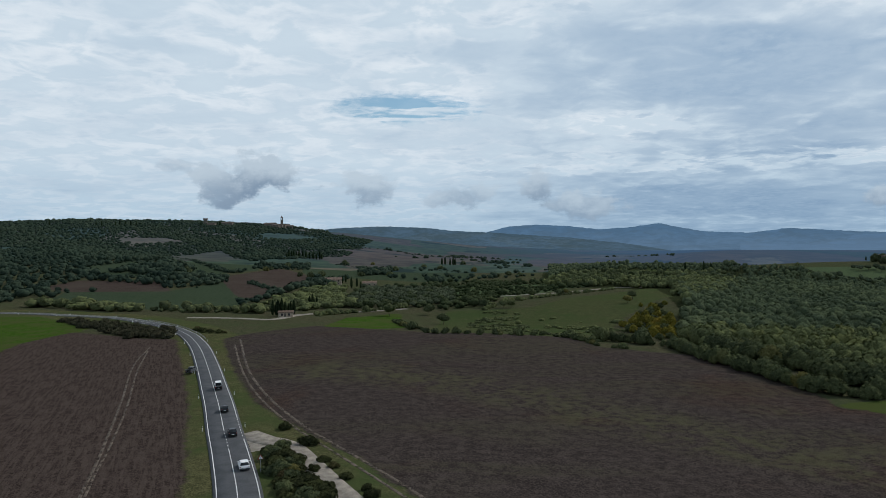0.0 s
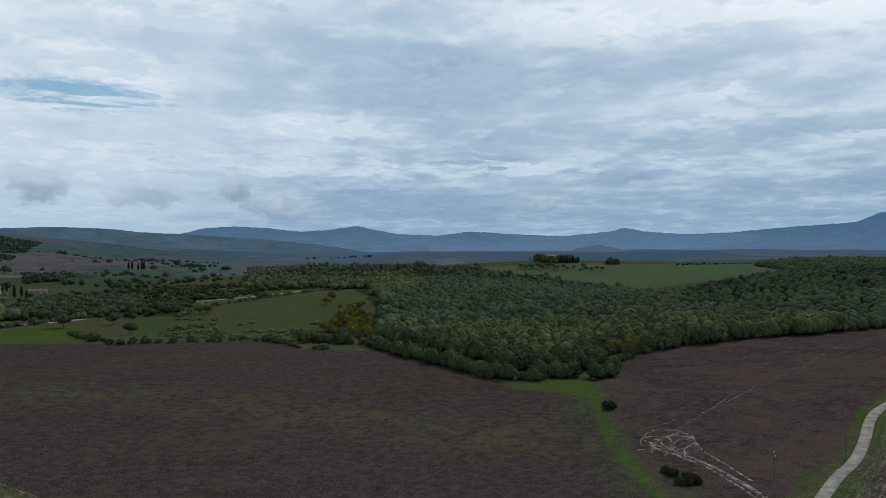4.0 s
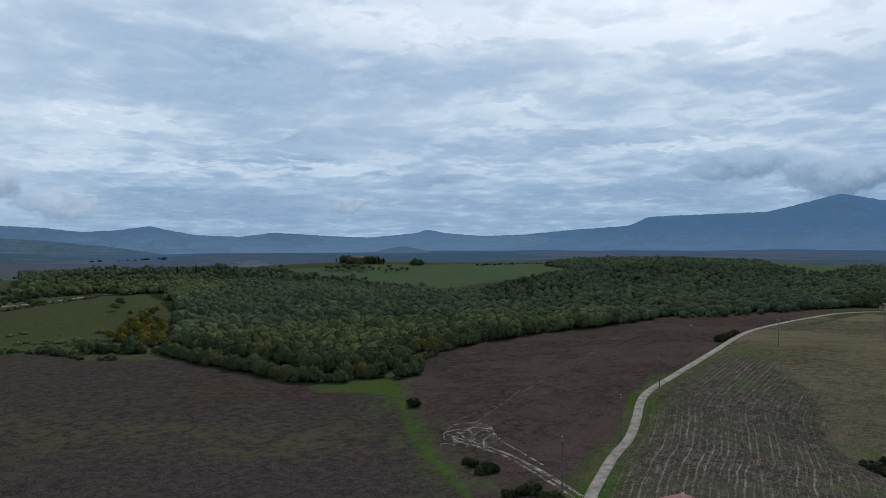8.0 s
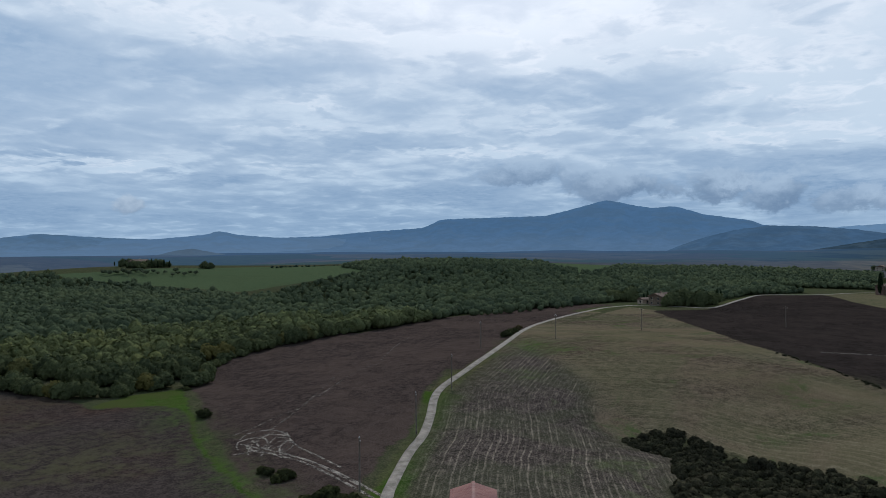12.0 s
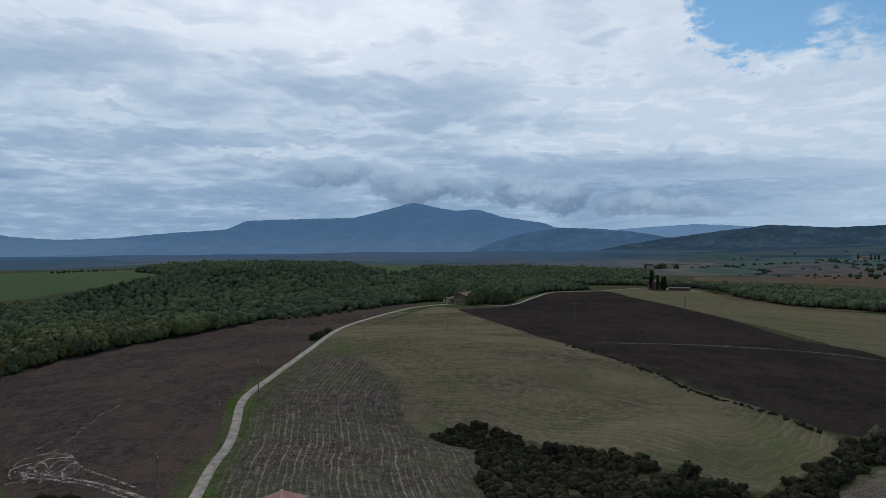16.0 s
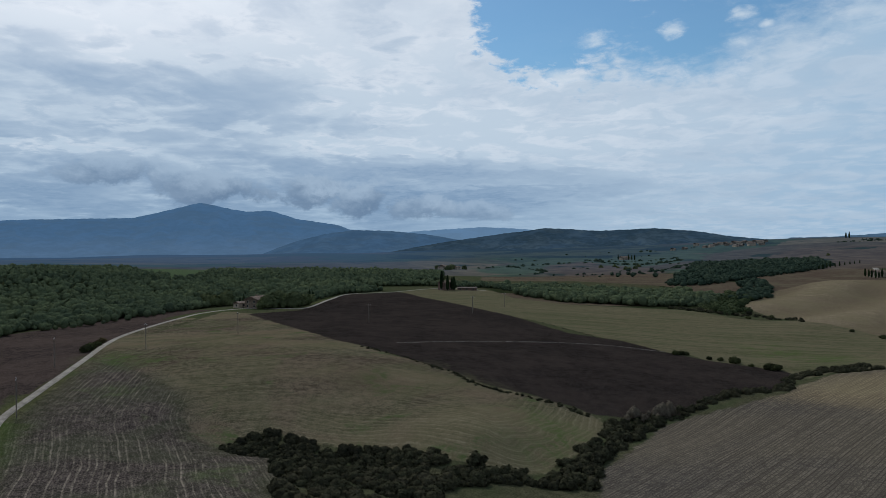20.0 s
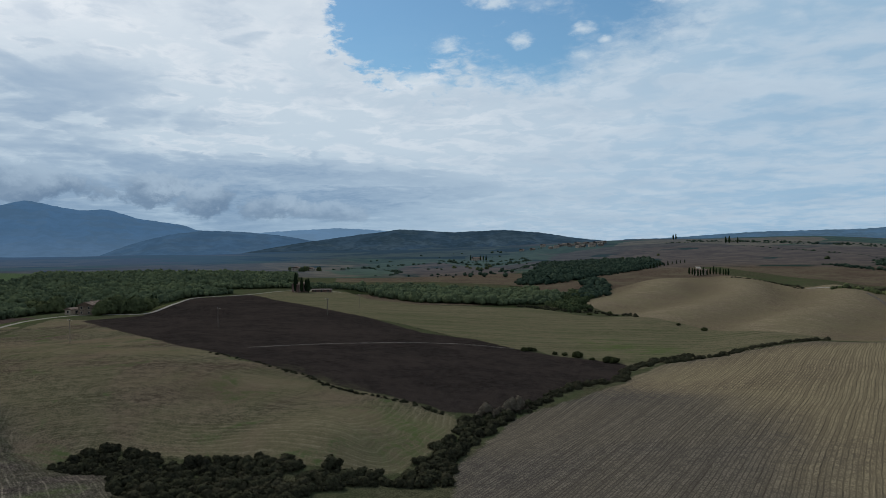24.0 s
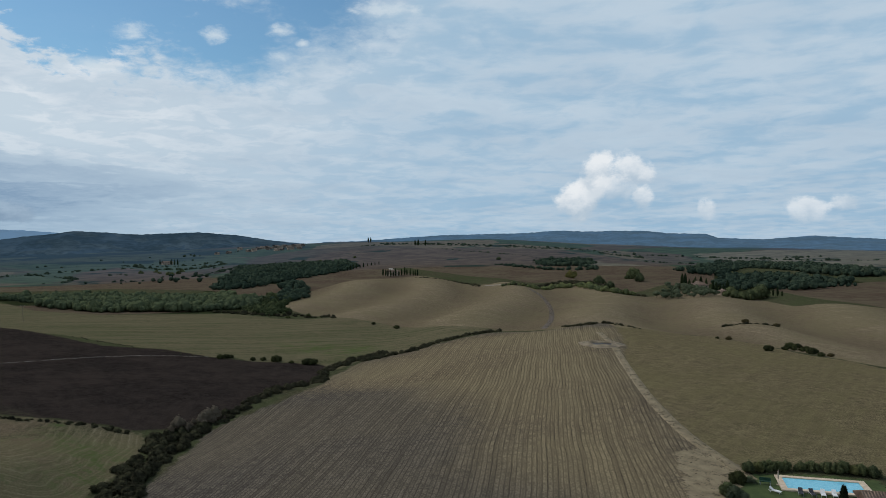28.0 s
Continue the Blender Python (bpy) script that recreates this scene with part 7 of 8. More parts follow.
def roof_tiles(n):
    p = local(n)
    x, y, z = n.split(p)
    rib = n.math("SINE", n.math("MULTIPLY", y, 16.0))
    course = n.math("SINE", n.math("MULTIPLY", x, 13.0))
    big, small = n.noise(p, 0.7, 5), n.noise(p, 5.0, 4)
    c = n.mix((0.10, 0.07, 0.055), (0.21, 0.145, 0.105), n.ramp(n.math("ADD", n.math("MULTIPLY", big, 0.5), n.math("MULTIPLY", small, 0.5)), 0.35, 0.65))
    c = n.mix(c, (0.07, 0.05, 0.04), n.ramp(rib, 0.1, -0.9, 0.0, 0.6))
    return c, 0.9, n.bump(n.math("ADD", rib, n.math("MULTIPLY", course, 0.4)), 0.8, 0.06)


def sheet_metal(n):
    p = local(n)
    rib = n.math("SINE", n.math("MULTIPLY", n.split(p)[1], 21.0))
    big, small = n.noise(p, 0.5, 5), n.noise(p, 6.0, 4)
    c = n.mix((0.17, 0.055, 0.045), (0.28, 0.115, 0.09), n.ramp(n.math("ADD", n.math("MULTIPLY", big, 0.6), n.math("MULTIPLY", small, 0.4)), 0.35, 0.65))
    return n.mix(c, (0.09, 0.035, 0.03), n.ramp(rib, 0.3, -0.9, 0.0, 0.5)), 0.55, n.bump(rib, 0.9, 0.04)


def water_paint(n):
    p = local(n)
    rip = n.noise(p, 2.2, 4, 0.6, 0.6)
    return n.mix((0.12, 0.42, 0.56), (0.19, 0.52, 0.64), n.ramp(rip, 0.30, 0.70)), 0.10, n.bump(rip, 0.12, 0.03)


TILES = material("clay_tiles", roof_tiles)
OLD_TILES = plain("weathered_town_tiles", (0.075, 0.06, 0.052), (0.13, 0.10, 0.085), 0.95, 0.5)
METAL_ROOF = material("red_sheet_metal", sheet_metal)
POOL_WATER = material("pool_water", water_paint)
OLD_STONE = plain("weathered_town_stone", (0.10, 0.085, 0.07), (0.19, 0.165, 0.14), 0.95, 0.6)
WARM_STONE = plain("warm_stone_wall", (0.10, 0.072, 0.054), (0.175, 0.135, 0.10), 0.95, 0.9)
STUCCO = plain("old_stucco", (0.26, 0.20, 0.15), (0.42, 0.35, 0.27), 0.9, 0.8)
STONE = plain("pale_stone_wall", (0.20, 0.165, 0.13), (0.36, 0.31, 0.25), 0.95, 1.2)
DARK_BRICK = plain("dark_old_brick", (0.09, 0.055, 0.045), (0.17, 0.11, 0.09), 0.95, 1.0)
RUBBER_MUD = plain("wet_mud", (0.012, 0.010, 0.008), (0.03, 0.025, 0.02), 0.4, 0.8)
DARK_GLASS = plain("dark_glass", (0.012, 0.014, 0.016), (0.03, 0.034, 0.038), 0.12, 1.0)
WOOD = plain("grey_weathered_wood", (0.085, 0.072, 0.06), (0.17, 0.145, 0.12), 0.9, 1.5)
STEEL = plain("galvanised_steel", (0.22, 0.23, 0.24), (0.34, 0.35, 0.36), 0.5, 1.0)
RUBBER = plain("black_rubber", (0.012, 0.012, 0.012), (0.025, 0.025, 0.025), 0.85, 3.0)
WHITE = plain("white_paint", (0.66, 0.66, 0.66), (0.80, 0.80, 0.79), 0.35, 1.0, 0.002)
BLACK_CAR = plain("black_car_paint", (0.012, 0.013, 0.015), (0.022, 0.023, 0.026), 0.25, 1.0, 0.002)
GREY_CAR = plain("dark_grey_car_paint", (0.045, 0.05, 0.055), (0.075, 0.08, 0.085), 0.3, 1.0, 0.002)
RED_LAMP = plain("red_lamp_plastic", (0.22, 0.012, 0.012), (0.32, 0.03, 0.025), 0.3, 2.0, 0.002)
PALE_DECK = plain("pale_stone_paving", (0.42, 0.33, 0.24), (0.58, 0.48, 0.37), 0.85, 1.5)
LAWN_GRASS = plain("mown_grass", (0.028, 0.045, 0.012), (0.055, 0.08, 0.022), 0.95, 0.5)
CLOTH_GREEN = plain("green_canvas", (0.015, 0.05, 0.035), (0.03, 0.075, 0.05), 0.9, 2.0)
PLASTIC_WHITE = plain("white_plastic", (0.55, 0.56, 0.56), (0.72, 0.72, 0.72), 0.5, 2.0, 0.003)
FABRIC_DARK = plain("dark_sling_fabric", (0.02, 0.022, 0.028), (0.045, 0.048, 0.055), 0.9, 3.0)


def house(name, x, y, w, l, h, turn, label, walls, category="house", rise=None, windows=3, floors=2, chimneys=1, hip=0.0, door=True, sink=1.5, cover=None):
    """A house with walls, tiled roof, chimney, windows with frame and pane, and a door."""
    root = new(name)
    root.matrix_basis = pose(x, y, ground_z(x, y), 0, 0, turn)
    rise = rise or w * 0.2
    v = [(-w / 2, -l / 2, -sink), (w / 2, -l / 2, -sink), (w / 2, l / 2, -sink), (-w / 2, l / 2, -sink), (-w / 2, -l / 2, h), (w / 2, -l / 2, h), (w / 2, l / 2, h), (-w / 2, l / 2, h)]
    f = [(0, 1, 5), (0, 5, 4), (1, 2, 6), (1, 6, 5), (2, 3, 7), (2, 7, 6), (3, 0, 4), (3, 4, 7)]
    if not hip:
        v += [(0, -l / 2, h + rise), (0, l / 2, h + rise)]
        f += [(4, 5, 8), (6, 7, 9)]
    part("wall", mesh_of("wall", v, f, walls), root)
    rv, rf = roof_arrays(w, l, h, rise, 0.45, 0.2, hip)
    roof = part("roof", mesh_of("roof", rv, rf, cover or TILES), root, "faded terracotta tile roof")
    for k in range(chimneys):
        part("chimney", boxes("chimney", [(w * 0.18, (k - 0.3) * l * 0.4, h + rise * 0.9, 0.7, 0.7, 1.5), (w * 0.18, (k - 0.3) * l * 0.4, h + rise * 0.9 + 0.85, 0.95, 0.95, 0.15)], walls), roof)
    hole = boxes("window", [(0, 0, 0, 0.14, 1.25, 1.5), (0.05, 0, -0.8, 0.25, 1.5, 0.1)], STONE)
    pane = boxes("pane", [(0.03, 0, 0, 0.14, 1.0, 1.25)], DARK_GLASS)
    side = boxes("window", [(0, 0, 0, 1.25, 0.14, 1.5), (0, -0.05, -0.8, 1.5, 0.25, 0.1)], STONE)
    glass = boxes("pane", [(0, -0.03, 0, 1.0, 0.14, 1.25)], DARK_GLASS)
    for fl in range(floors):
        zz = h * (fl + 0.55) / floors
        for k in range(windows):
            yy = (k + 0.5) / windows * l - l / 2
            for s in (-1, 1):
                win = part("window", hole, root, at=pose(s * (w / 2 + 0.01), yy, zz, 0, 0, 0 if s > 0 else 180))
                part("pane", pane, win)
        for k in range(max(1, windows - 1)):
            xx = (k + 0.5) / max(1, windows - 1) * w - w / 2
            for s in (-1, 1):
                win = part("window", side, root, at=pose(xx, s * (l / 2 + 0.01), zz, 0, 0, 0 if s < 0 else 180))
                part("pane", glass, win)
    if door:
        part("door", boxes("door", [(-w / 2 - 0.02, l * 0.05, 1.05, 0.14, 1.2, 2.2)], WOOD), root)
    return tagged(root, label, category)


# ---- the road and its traffic ----
def marking(line, offset, width, spans, name, label):
    """Painted line along the road, as separate strokes between the given shares of its length."""
    q = smooth_line(line, 2.0)
    t = np.gradient(q, axis=0)
    t /= np.hypot(t[:, 0], t[:, 1])[:, None]
    nrm = np.c_[-t[:, 1], t[:, 0]]
    run = np.r_[0, np.cumsum(np.hypot(*np.diff(q, axis=0).T))]
    road = bpy.data.objects["road"]
    zc = height(q[:, 0], q[:, 1])
    for a, b in spans:
        s = np.linspace(a, min(b, run[-1]), max(2, int((b - a) / 2.0)))
        rows = []
        for o in (offset - width / 2, offset + width / 2):
            p = np.c_[np.interp(s, run, q[:, 0] + nrm[:, 0] * o), np.interp(s, run, q[:, 1] + nrm[:, 1] * o)]
            zz = np.maximum(height(p[:, 0], p[:, 1]), np.interp(s, run, zc)) + 0.26
            rows.append(np.c_[p, zz])
        v = np.stack(rows, 1).reshape(-1, 3)
        i = np.arange(len(s) - 1) * 2
        part(name, mesh_of(name, v, np.stack([i, i + 1, i + 3, i + 2], 1)[:, ::-1], PAINT), road, label)


marking(ROAD, 3.25, 0.16, [(0, 420)], "edge_line", "white edge line")
marking(ROAD, -3.25, 0.16, [(0, 52), (70, 420)], "edge_line", "white edge line")
marking(ROAD, -3.25, 0.16, [(s, s + 1.0) for s in np.arange(54, 69, 2.4)], "edge_dash", "white dashes across the junction")
marking(ROAD, 0.1, 0.14, [(0, 46), (60, 420)], "centre_line", "white centre line")
marking(ROAD, 0.1, 0.14, [(s, s + 1.0) for s in np.arange(47.5, 59, 2.4)], "centre_dash", "white centre dashes")


def profile_mesh(name, pts, half, mat, taper=0.0, base=0.0, round_=0.06):
    """A side outline (y, z) pulled out to both sides, narrower towards its top, with rounded edges."""
    b = bmesh.new()
    top = max(z for _, z in pts)
    low = base or min(z for _, z in pts)
    loops = []
    for s in (-1, 1):
        loops.append([b.verts.new((s * (half - taper * max(0, (z - low)) / (top - low)), y, z)) for y, z in pts])
    b.faces.new(loops[0])
    b.faces.new(loops[1][::-1])
    for k in range(len(pts)):
        j = (k + 1) % len(pts)
        b.faces.new((loops[0][k], loops[1][k], loops[1][j], loops[0][j]))
    bmesh.ops.recalc_face_normals(b, faces=b.faces)
    if round_:
        bmesh.ops.bevel(b, geom=b.edges[:], offset=round_, segments=2, affect="EDGES", clamp_overlap=True)
    me = bpy.data.meshes.new(name)
    b.to_mesh(me)
    b.free()
    me.materials.append(mat)
    return me


def lathe(name, rings, mat, k=14, axis="z"):
    """A turned shape from (radius, height) rings."""
    g = np.arange(k) * 6.2832 / k
    v = np.concatenate([np.c_[np.cos(g) * r, np.sin(g) * r, np.full(k, h)] for r, h in rings])
    if axis == "x":
        v = v[:, [2, 0, 1]]
    q = np.arange(k)
    f = np.concatenate([np.stack([i * k + q, i * k + (q + 1) % k, (i + 1) * k + (q + 1) % k, (i + 1) * k + q], 1) for i in range(len(rings) - 1)])
    return mesh_of(name, v, f, mat, True)


TYRE = lathe("tyre", [(0.18, -0.10), (0.31, -0.11), (0.33, -0.06), (0.33, 0.06), (0.31, 0.11), (0.18, 0.10)], RUBBER, 16, "x")
RIM = lathe("rim", [(0.001, 0.09), (0.09, 0.10), (0.20, 0.085), (0.20, -0.085), (0.09, -0.10), (0.001, -0.09)], STEEL, 12, "x")


def car(x, y, turn, paint, label, length=4.2, width=1.78, tall=1.5, shape="hatch", roof=None):
    """A car pointing along its own y: body, cabin, glass, lamps, bumpers and four wheels."""
    root = new("car")
    root.matrix_basis = pose(x, y, ground_z(x, y) + 0.23, 0, 0, turn)
    L, h = length / 2, tall
    if shape == "van":
        low = [(-L, 0.35), (-L, 1.1), (L - 0.95, 1.1), (L - 0.15, 0.95), (L, 0.7), (L, 0.35)]
        top = [(-L + 0.03, 1.06), (-L + 0.10, h), (L - 1.75, h), (L - 1.0, 1.06)]
    elif shape == "pickup":
        low = [(-L, 0.5), (-L, 1.0), (L - 0.3, 1.0), (L, 0.85), (L, 0.5)]
        top = [(-L + 1.6, 0.98), (-L + 1.7, h), (L - 1.75, h), (L - 1.15, 0.98)]
    else:
        low = [(-L, 0.33), (-L - 0.02, 0.75), (-L + 0.12, 0.95), (L - 1.15, 0.95), (L - 0.15, 0.78), (L, 0.62), (L, 0.33)]
        top = [(-L + 0.12, 0.93), (-L + 0.62, h - 0.04), (-L + 1.1, h), (L - 1.95, h - 0.02), (L - 1.05, 0.93)]
    part("body", profile_mesh("body", low, width / 2, paint, 0.07), root)
    part("cabin", profile_mesh("cabin", top, width / 2 - 0.06, roof or paint, 0.17), root)
    y0, y1, y2, y3 = top[0][0], top[1][0], top[-2][0], top[-1][0]

    def slope(ya, za, yb, zb, name_):
        d = 0.03 if yb > ya else -0.03
        w0, w1 = width / 2 - 0.14, width / 2 - 0.28
        s0, s1 = 0.14, 0.86
        pa = (ya + (yb - ya) * s0, za + (zb - za) * s0)
        pb = (ya + (yb - ya) * s1, za + (zb - za) * s1)
        out = -0.035 if name_ == "rear_window" else 0.035
        v = [(-w0, pa[0] + out, pa[1] + 0.02), (w0, pa[0] + out, pa[1] + 0.02), (w1, pb[0] + out, pb[1] + 0.02), (-w1, pb[0] + out, pb[1] + 0.02),
             (-w0, pa[0] - out, pa[1] - 0.03), (w0, pa[0] - out, pa[1] - 0.03), (w1, pb[0] - out, pb[1] - 0.03), (-w1, pb[0] - out, pb[1] - 0.03)]
        fs = [(0, 1, 2, 3), (7, 6, 5, 4), (0, 4, 5, 1), (1, 5, 6, 2), (2, 6, 7, 3), (3, 7, 4, 0)]
        part(name_, mesh_of(name_, v, fs, DARK_GLASS), root, "dark tinted glass")

    slope(y0, top[0][1], y1, top[1][1], "rear_window")
    slope(y3, top[-1][1], y2, top[-2][1], "windscreen")
    zb = top[0][1]
    for s in (-1, 1):
        a, b = s * (width / 2 - 0.085), s * (width / 2 - 0.19)
        v = [(a, y0 + 0.3, zb + 0.06), (a, y3 - 0.25, zb + 0.06), (b, y2 - 0.05, h - 0.13), (b, y1 + 0.1, h - 0.13)]
        v += [(p - s * 0.06, q, r) for p, q, r in v]
        part("side_window", mesh_of("side_window", v, [(0, 1, 2, 3), (7, 6, 5, 4), (0, 4, 5, 1), (1, 5, 6, 2), (2, 6, 7, 3), (3, 7, 4, 0)], DARK_GLASS), root, "dark tinted glass")
        part("tail_lamp", bevelled("tail_lamp", (0.15, 0.10, 0.14), (s * (width / 2 - 0.2), -L + 0.02, 0.82), RED_LAMP, 0.02), root, "red tail lamp")
        part("headlamp", bevelled("headlamp", (0.3, 0.14, 0.14), (s * (width / 2 - 0.24), L - 0.06, 0.68), STEEL, 0.02), root, "clear headlamp")
        part("mirror", bevelled("mirror", (0.18, 0.1, 0.13), (s * (width / 2 + 0.08), y3 - 0.2, 1.0), paint, 0.02), root)
        for yy in (-L + 0.78, L - 0.82):
            wheel = new("wheel")
            wheel.parent = root
            wheel.matrix_basis = pose(s * (width / 2 - 0.13), yy, 0.33)
            part("tyre", TYRE, wheel)
            part("rim", RIM, wheel)
    part("bumper", bevelled("bumper", (width - 0.1, 0.16, 0.22), (0, -L, 0.48), RUBBER if paint is not WHITE else GREY_CAR, 0.04), root)
    part("plate", bevelled("plate", (0.5, 0.03, 0.11), (0, -L - 0.09, 0.6), PLASTIC_WHITE, 0.005), root, "white plate")
    if shape == "pickup":
        part("bed_wall", boxes("bed_wall", [(0, -L + 0.05, 1.15, width - 0.1, 0.06, 0.3), (-width / 2 + 0.08, -L + 0.8, 1.15, 0.06, 1.5, 0.3), (width / 2 - 0.08, -L + 0.8, 1.15, 0.06, 1.5, 0.3)], paint), root)
        wheel = part("spare_wheel", TYRE, root, at=pose(0, -L - 0.12, 0.95, 0, 0, 90))
    return tagged(root, label, "car", "cars on the country road")


HEAD = 20.5
car(*CAR_SPOTS[0], HEAD, WHITE, "white hatchback driving on the asphalt road", 4.1, 1.8, 1.52)
car(*CAR_SPOTS[1], HEAD, BLACK_CAR, "black hatchback driving on the asphalt road", 4.0, 1.78, 1.5)
car(*CAR_SPOTS[2], HEAD, BLACK_CAR, "small dark car driving on the asphalt road", 3.8, 1.72, 1.48)
car(*CAR_SPOTS[3], HEAD, BLACK_CAR, "dark off-roader with a white roof on the road", 4.6, 1.95, 2.15, "van", WHITE)
car(*CAR_PARKED[0], HEAD - 25, GREY_CAR, "grey pickup parked on the grass verge", 4.9, 1.85, 1.75, "pickup")


def warning_sign(x, y, turn):
    root = new("road_sign")
    root.matrix_basis = pose(x, y, ground_z(x, y), 0, 0, turn)
    v, f = tube_arrays([((0, 0, -0.4), (0, 0, 2.7), 0.035, 0.035)])
    part("post", mesh_of("post", v, f, STEEL), root)
    s = 0.5
    for name_, k, d, mat in (("plate", 1.0, 0.0, RED_LAMP), ("face", 0.72, -0.02, PLASTIC_WHITE)):
        t = [(-s * k, d, 2.55 - 0.29 * k), (s * k, d, 2.55 - 0.29 * k), (0, d, 2.55 + 0.58 * k)]
        t += [(p, q + 0.02, r) for p, q, r in t]
        part(name_, mesh_of(name_, t, [(0, 1, 2), (5, 4, 3), (0, 3, 4), (0, 4, 1), (1, 4, 5), (1, 5, 2), (2, 5, 3), (2, 3, 0)], mat), root)
    tagged(root, "triangular warning sign on a steel post", "road sign")


warning_sign(*SIGN_SPOT[0], HEAD)
post_v, post_f = box_arrays(0, 0, 0.45, 0.12, 0.10, 1.1)
cap_v, cap_f = box_arrays(0, 0, 0.85, 0.125, 0.105, 0.16)
marker = new("roadside_marker")
part("post", mesh_of("post", post_v, post_f, PLASTIC_WHITE), marker)
part("band", mesh_of("band", cap_v, cap_f, RUBBER), marker, "black band")
tagged(marker, "white roadside marker post with a black band", "marker post", "marker posts along the road")
road_line = smooth_line(ROAD, 1.0)
road_way = np.gradient(road_line, axis=0)
road_way /= np.hypot(road_way[:, 0], road_way[:, 1])[:, None]
for k in range(60, min(len(road_line) - 1, 420), 34):
    for s in (-1, 1):
        x, y = road_line[k] + s * 4.4 * np.array((-road_way[k, 1], road_way[k, 0]))
        copy_thing(marker, pose(x, y, ground_z(x, y)))
for piece in (*marker.children, marker):
    bpy.data.objects.remove(piece)


def guard_rail(first, last, side):
    """A steel guard rail on posts beside the bend."""
    root = new("guard_rail")
    q = road_line[first:last]
    nrm = np.c_[-road_way[first:last, 1], road_way[first:last, 0]] * side * 4.3
    p = q + nrm
    z = height(p[:, 0], p[:, 1])
    vs = np.stack([np.c_[p, z + 0.55], np.c_[p + nrm * 0.015, z + 0.68], np.c_[p, z + 0.81], np.c_[p + nrm * 0.03, z + 0.68]], 1)
    m = len(p)
    i = np.arange(m - 1)[:, None] * 4 + np.arange(4)[None]
    j = np.arange(m - 1)[:, None] * 4 + (np.arange(4)[None] + 1) % 4
    part("rail", mesh_of("rail", vs.reshape(-1, 3), np.stack([i, j, j + 4, i + 4], -1).reshape(-1, 4), STEEL), root)
    pv, pf = box_arrays(0, 0, 0.3, 0.1, 0.12, 1.0)
    me = mesh_of("post", pv, pf, STEEL)
    for k in range(0, m, 4):
        part("post", me, root, at=pose(p[k, 0] + nrm[k, 0] * 0.05, p[k, 1] + nrm[k, 1] * 0.05, z[k]))
    tagged(root, "grey steel guard rail along the outside of the bend", "guard rail")


guard_rail(205, 300, -1)

# ---- farm tracks and ruts ----
for name_, line, w, mat, label in (
        ("field_path", BROWN_PATH, 0.5, SCUFFED, "pale wheel line over the ploughed field"), ("field_path", BROWN_PATH_B, 0.4, SCUFFED, "pale wheel line over the ploughed field"),
        ("field_track", FIELD_PATH, 2.4, PALE_EARTH, "bare earth track beside the stubble"),
        ("wheel_ruts", RUTS_A, 0.55, CHALK, "chalky wheel rut"), ("wheel_ruts", RUTS_B, 0.5, CHALK, "chalky wheel rut"),
        ("wheel_ruts", RUTS_C, 0.4, FAINT, "faint chalky wheel rut"), ("wheel_ruts", RUTS_D, 0.4, FAINT, "faint chalky wheel rut"),
        ("wheel_ruts", RUTS_E, 0.34, CHALK, "tangled chalky wheel ruts"), ("wheel_ruts", RUTS_F, 0.34, CHALK, "tangled chalky wheel ruts"),
        ("wheel_ruts", RUTS_H, 0.34, CHALK, "tangled chalky wheel ruts"), ("wheel_ruts", RUTS_I, 0.34, CHALK, "tangled chalky wheel ruts"),
        ("wheel_ruts", [(93.2, 116.0), (97.0, 113.0), (101.6, 115.2), (103.0, 119.6), (99.0, 121.5), (95.6, 117.4)], 0.3, CHALK, "tangled chalky wheel ruts"),
        ("wheel_ruts", [(94.0, 112.5), (99.5, 117.6), (104.8, 118.4), (105.6, 112.8), (100.4, 110.2), (95.0, 104.0)], 0.3, CHALK, "tangled chalky wheel ruts"),
        ("wheel_ruts", [(97.6, 106.0), (95.4, 97.0), (92.2, 87.6), (88.6, 78.6)], 0.35, CHALK, "chalky wheel rut"),
        ("wheel_ruts", RUTS_G, 0.4, FAINT, "faint chalky wheel rut"),
        ("wheel_ruts", MUD_A, 0.7, SCUFFED, "muddy wheel rut along the field"), ("wheel_ruts", MUD_B, 0.6, SCUFFED, "muddy wheel rut along the field"),
        # brighter crest edge of the dark field, painted on as a pale strip
        ("tramline", LIT_CREST, 1.6, LIT_SOIL, "pale strip standing for the lit crest of the dark field"),
        ("field_track", TAN_LANE, 3.0, SCUFFED, "faint wheel track over the tan hill"), ("lane_far", LANE_BROW, 3.5, GRAVEL, "pale lane below the brown field"),
        ("lane_far", FAR_LANE, 5.0, GRAVEL, "pale lane to the ridge villa"), ("lane_far", FAR_LANE_B, 5.0, GRAVEL, "pale lane on the far ridge")):
    strip(name_, line, w, mat, 0.05 if w < 4 else 0.3, label, "track", step=2.0)



def patch_of_earth(outline, label, mat=PALE_EARTH):
    """A patch of trodden earth laid on the land."""
    lx, ly = np.asarray(outline, float).T
    k = 30
    gx, gy = np.meshgrid(np.linspace(lx.min(), lx.max(), k), np.linspace(ly.min(), ly.max(), k))
    ok = inside(outline, gx, gy).ravel()
    i = (np.arange(k - 1)[:, None] * k + np.arange(k - 1)[None]).ravel()
    i = i[ok[i] | ok[i + k + 1]]
    v = np.c_[gx.ravel(), gy.ravel(), height(gx, gy).ravel() + 0.05]
    tagged(part("turning_place", mesh_of("turning_place", v, np.stack([i, i + 1, i + k + 1, i + k], 1), mat, True)), label, "track", kind="structure")


patch_of_earth(TURN_AREA, "bare trodden turning place at the field corner")
patch_of_earth(SPUR_MOUTH, "pale gravel where the farm road meets the asphalt", GRAVEL)


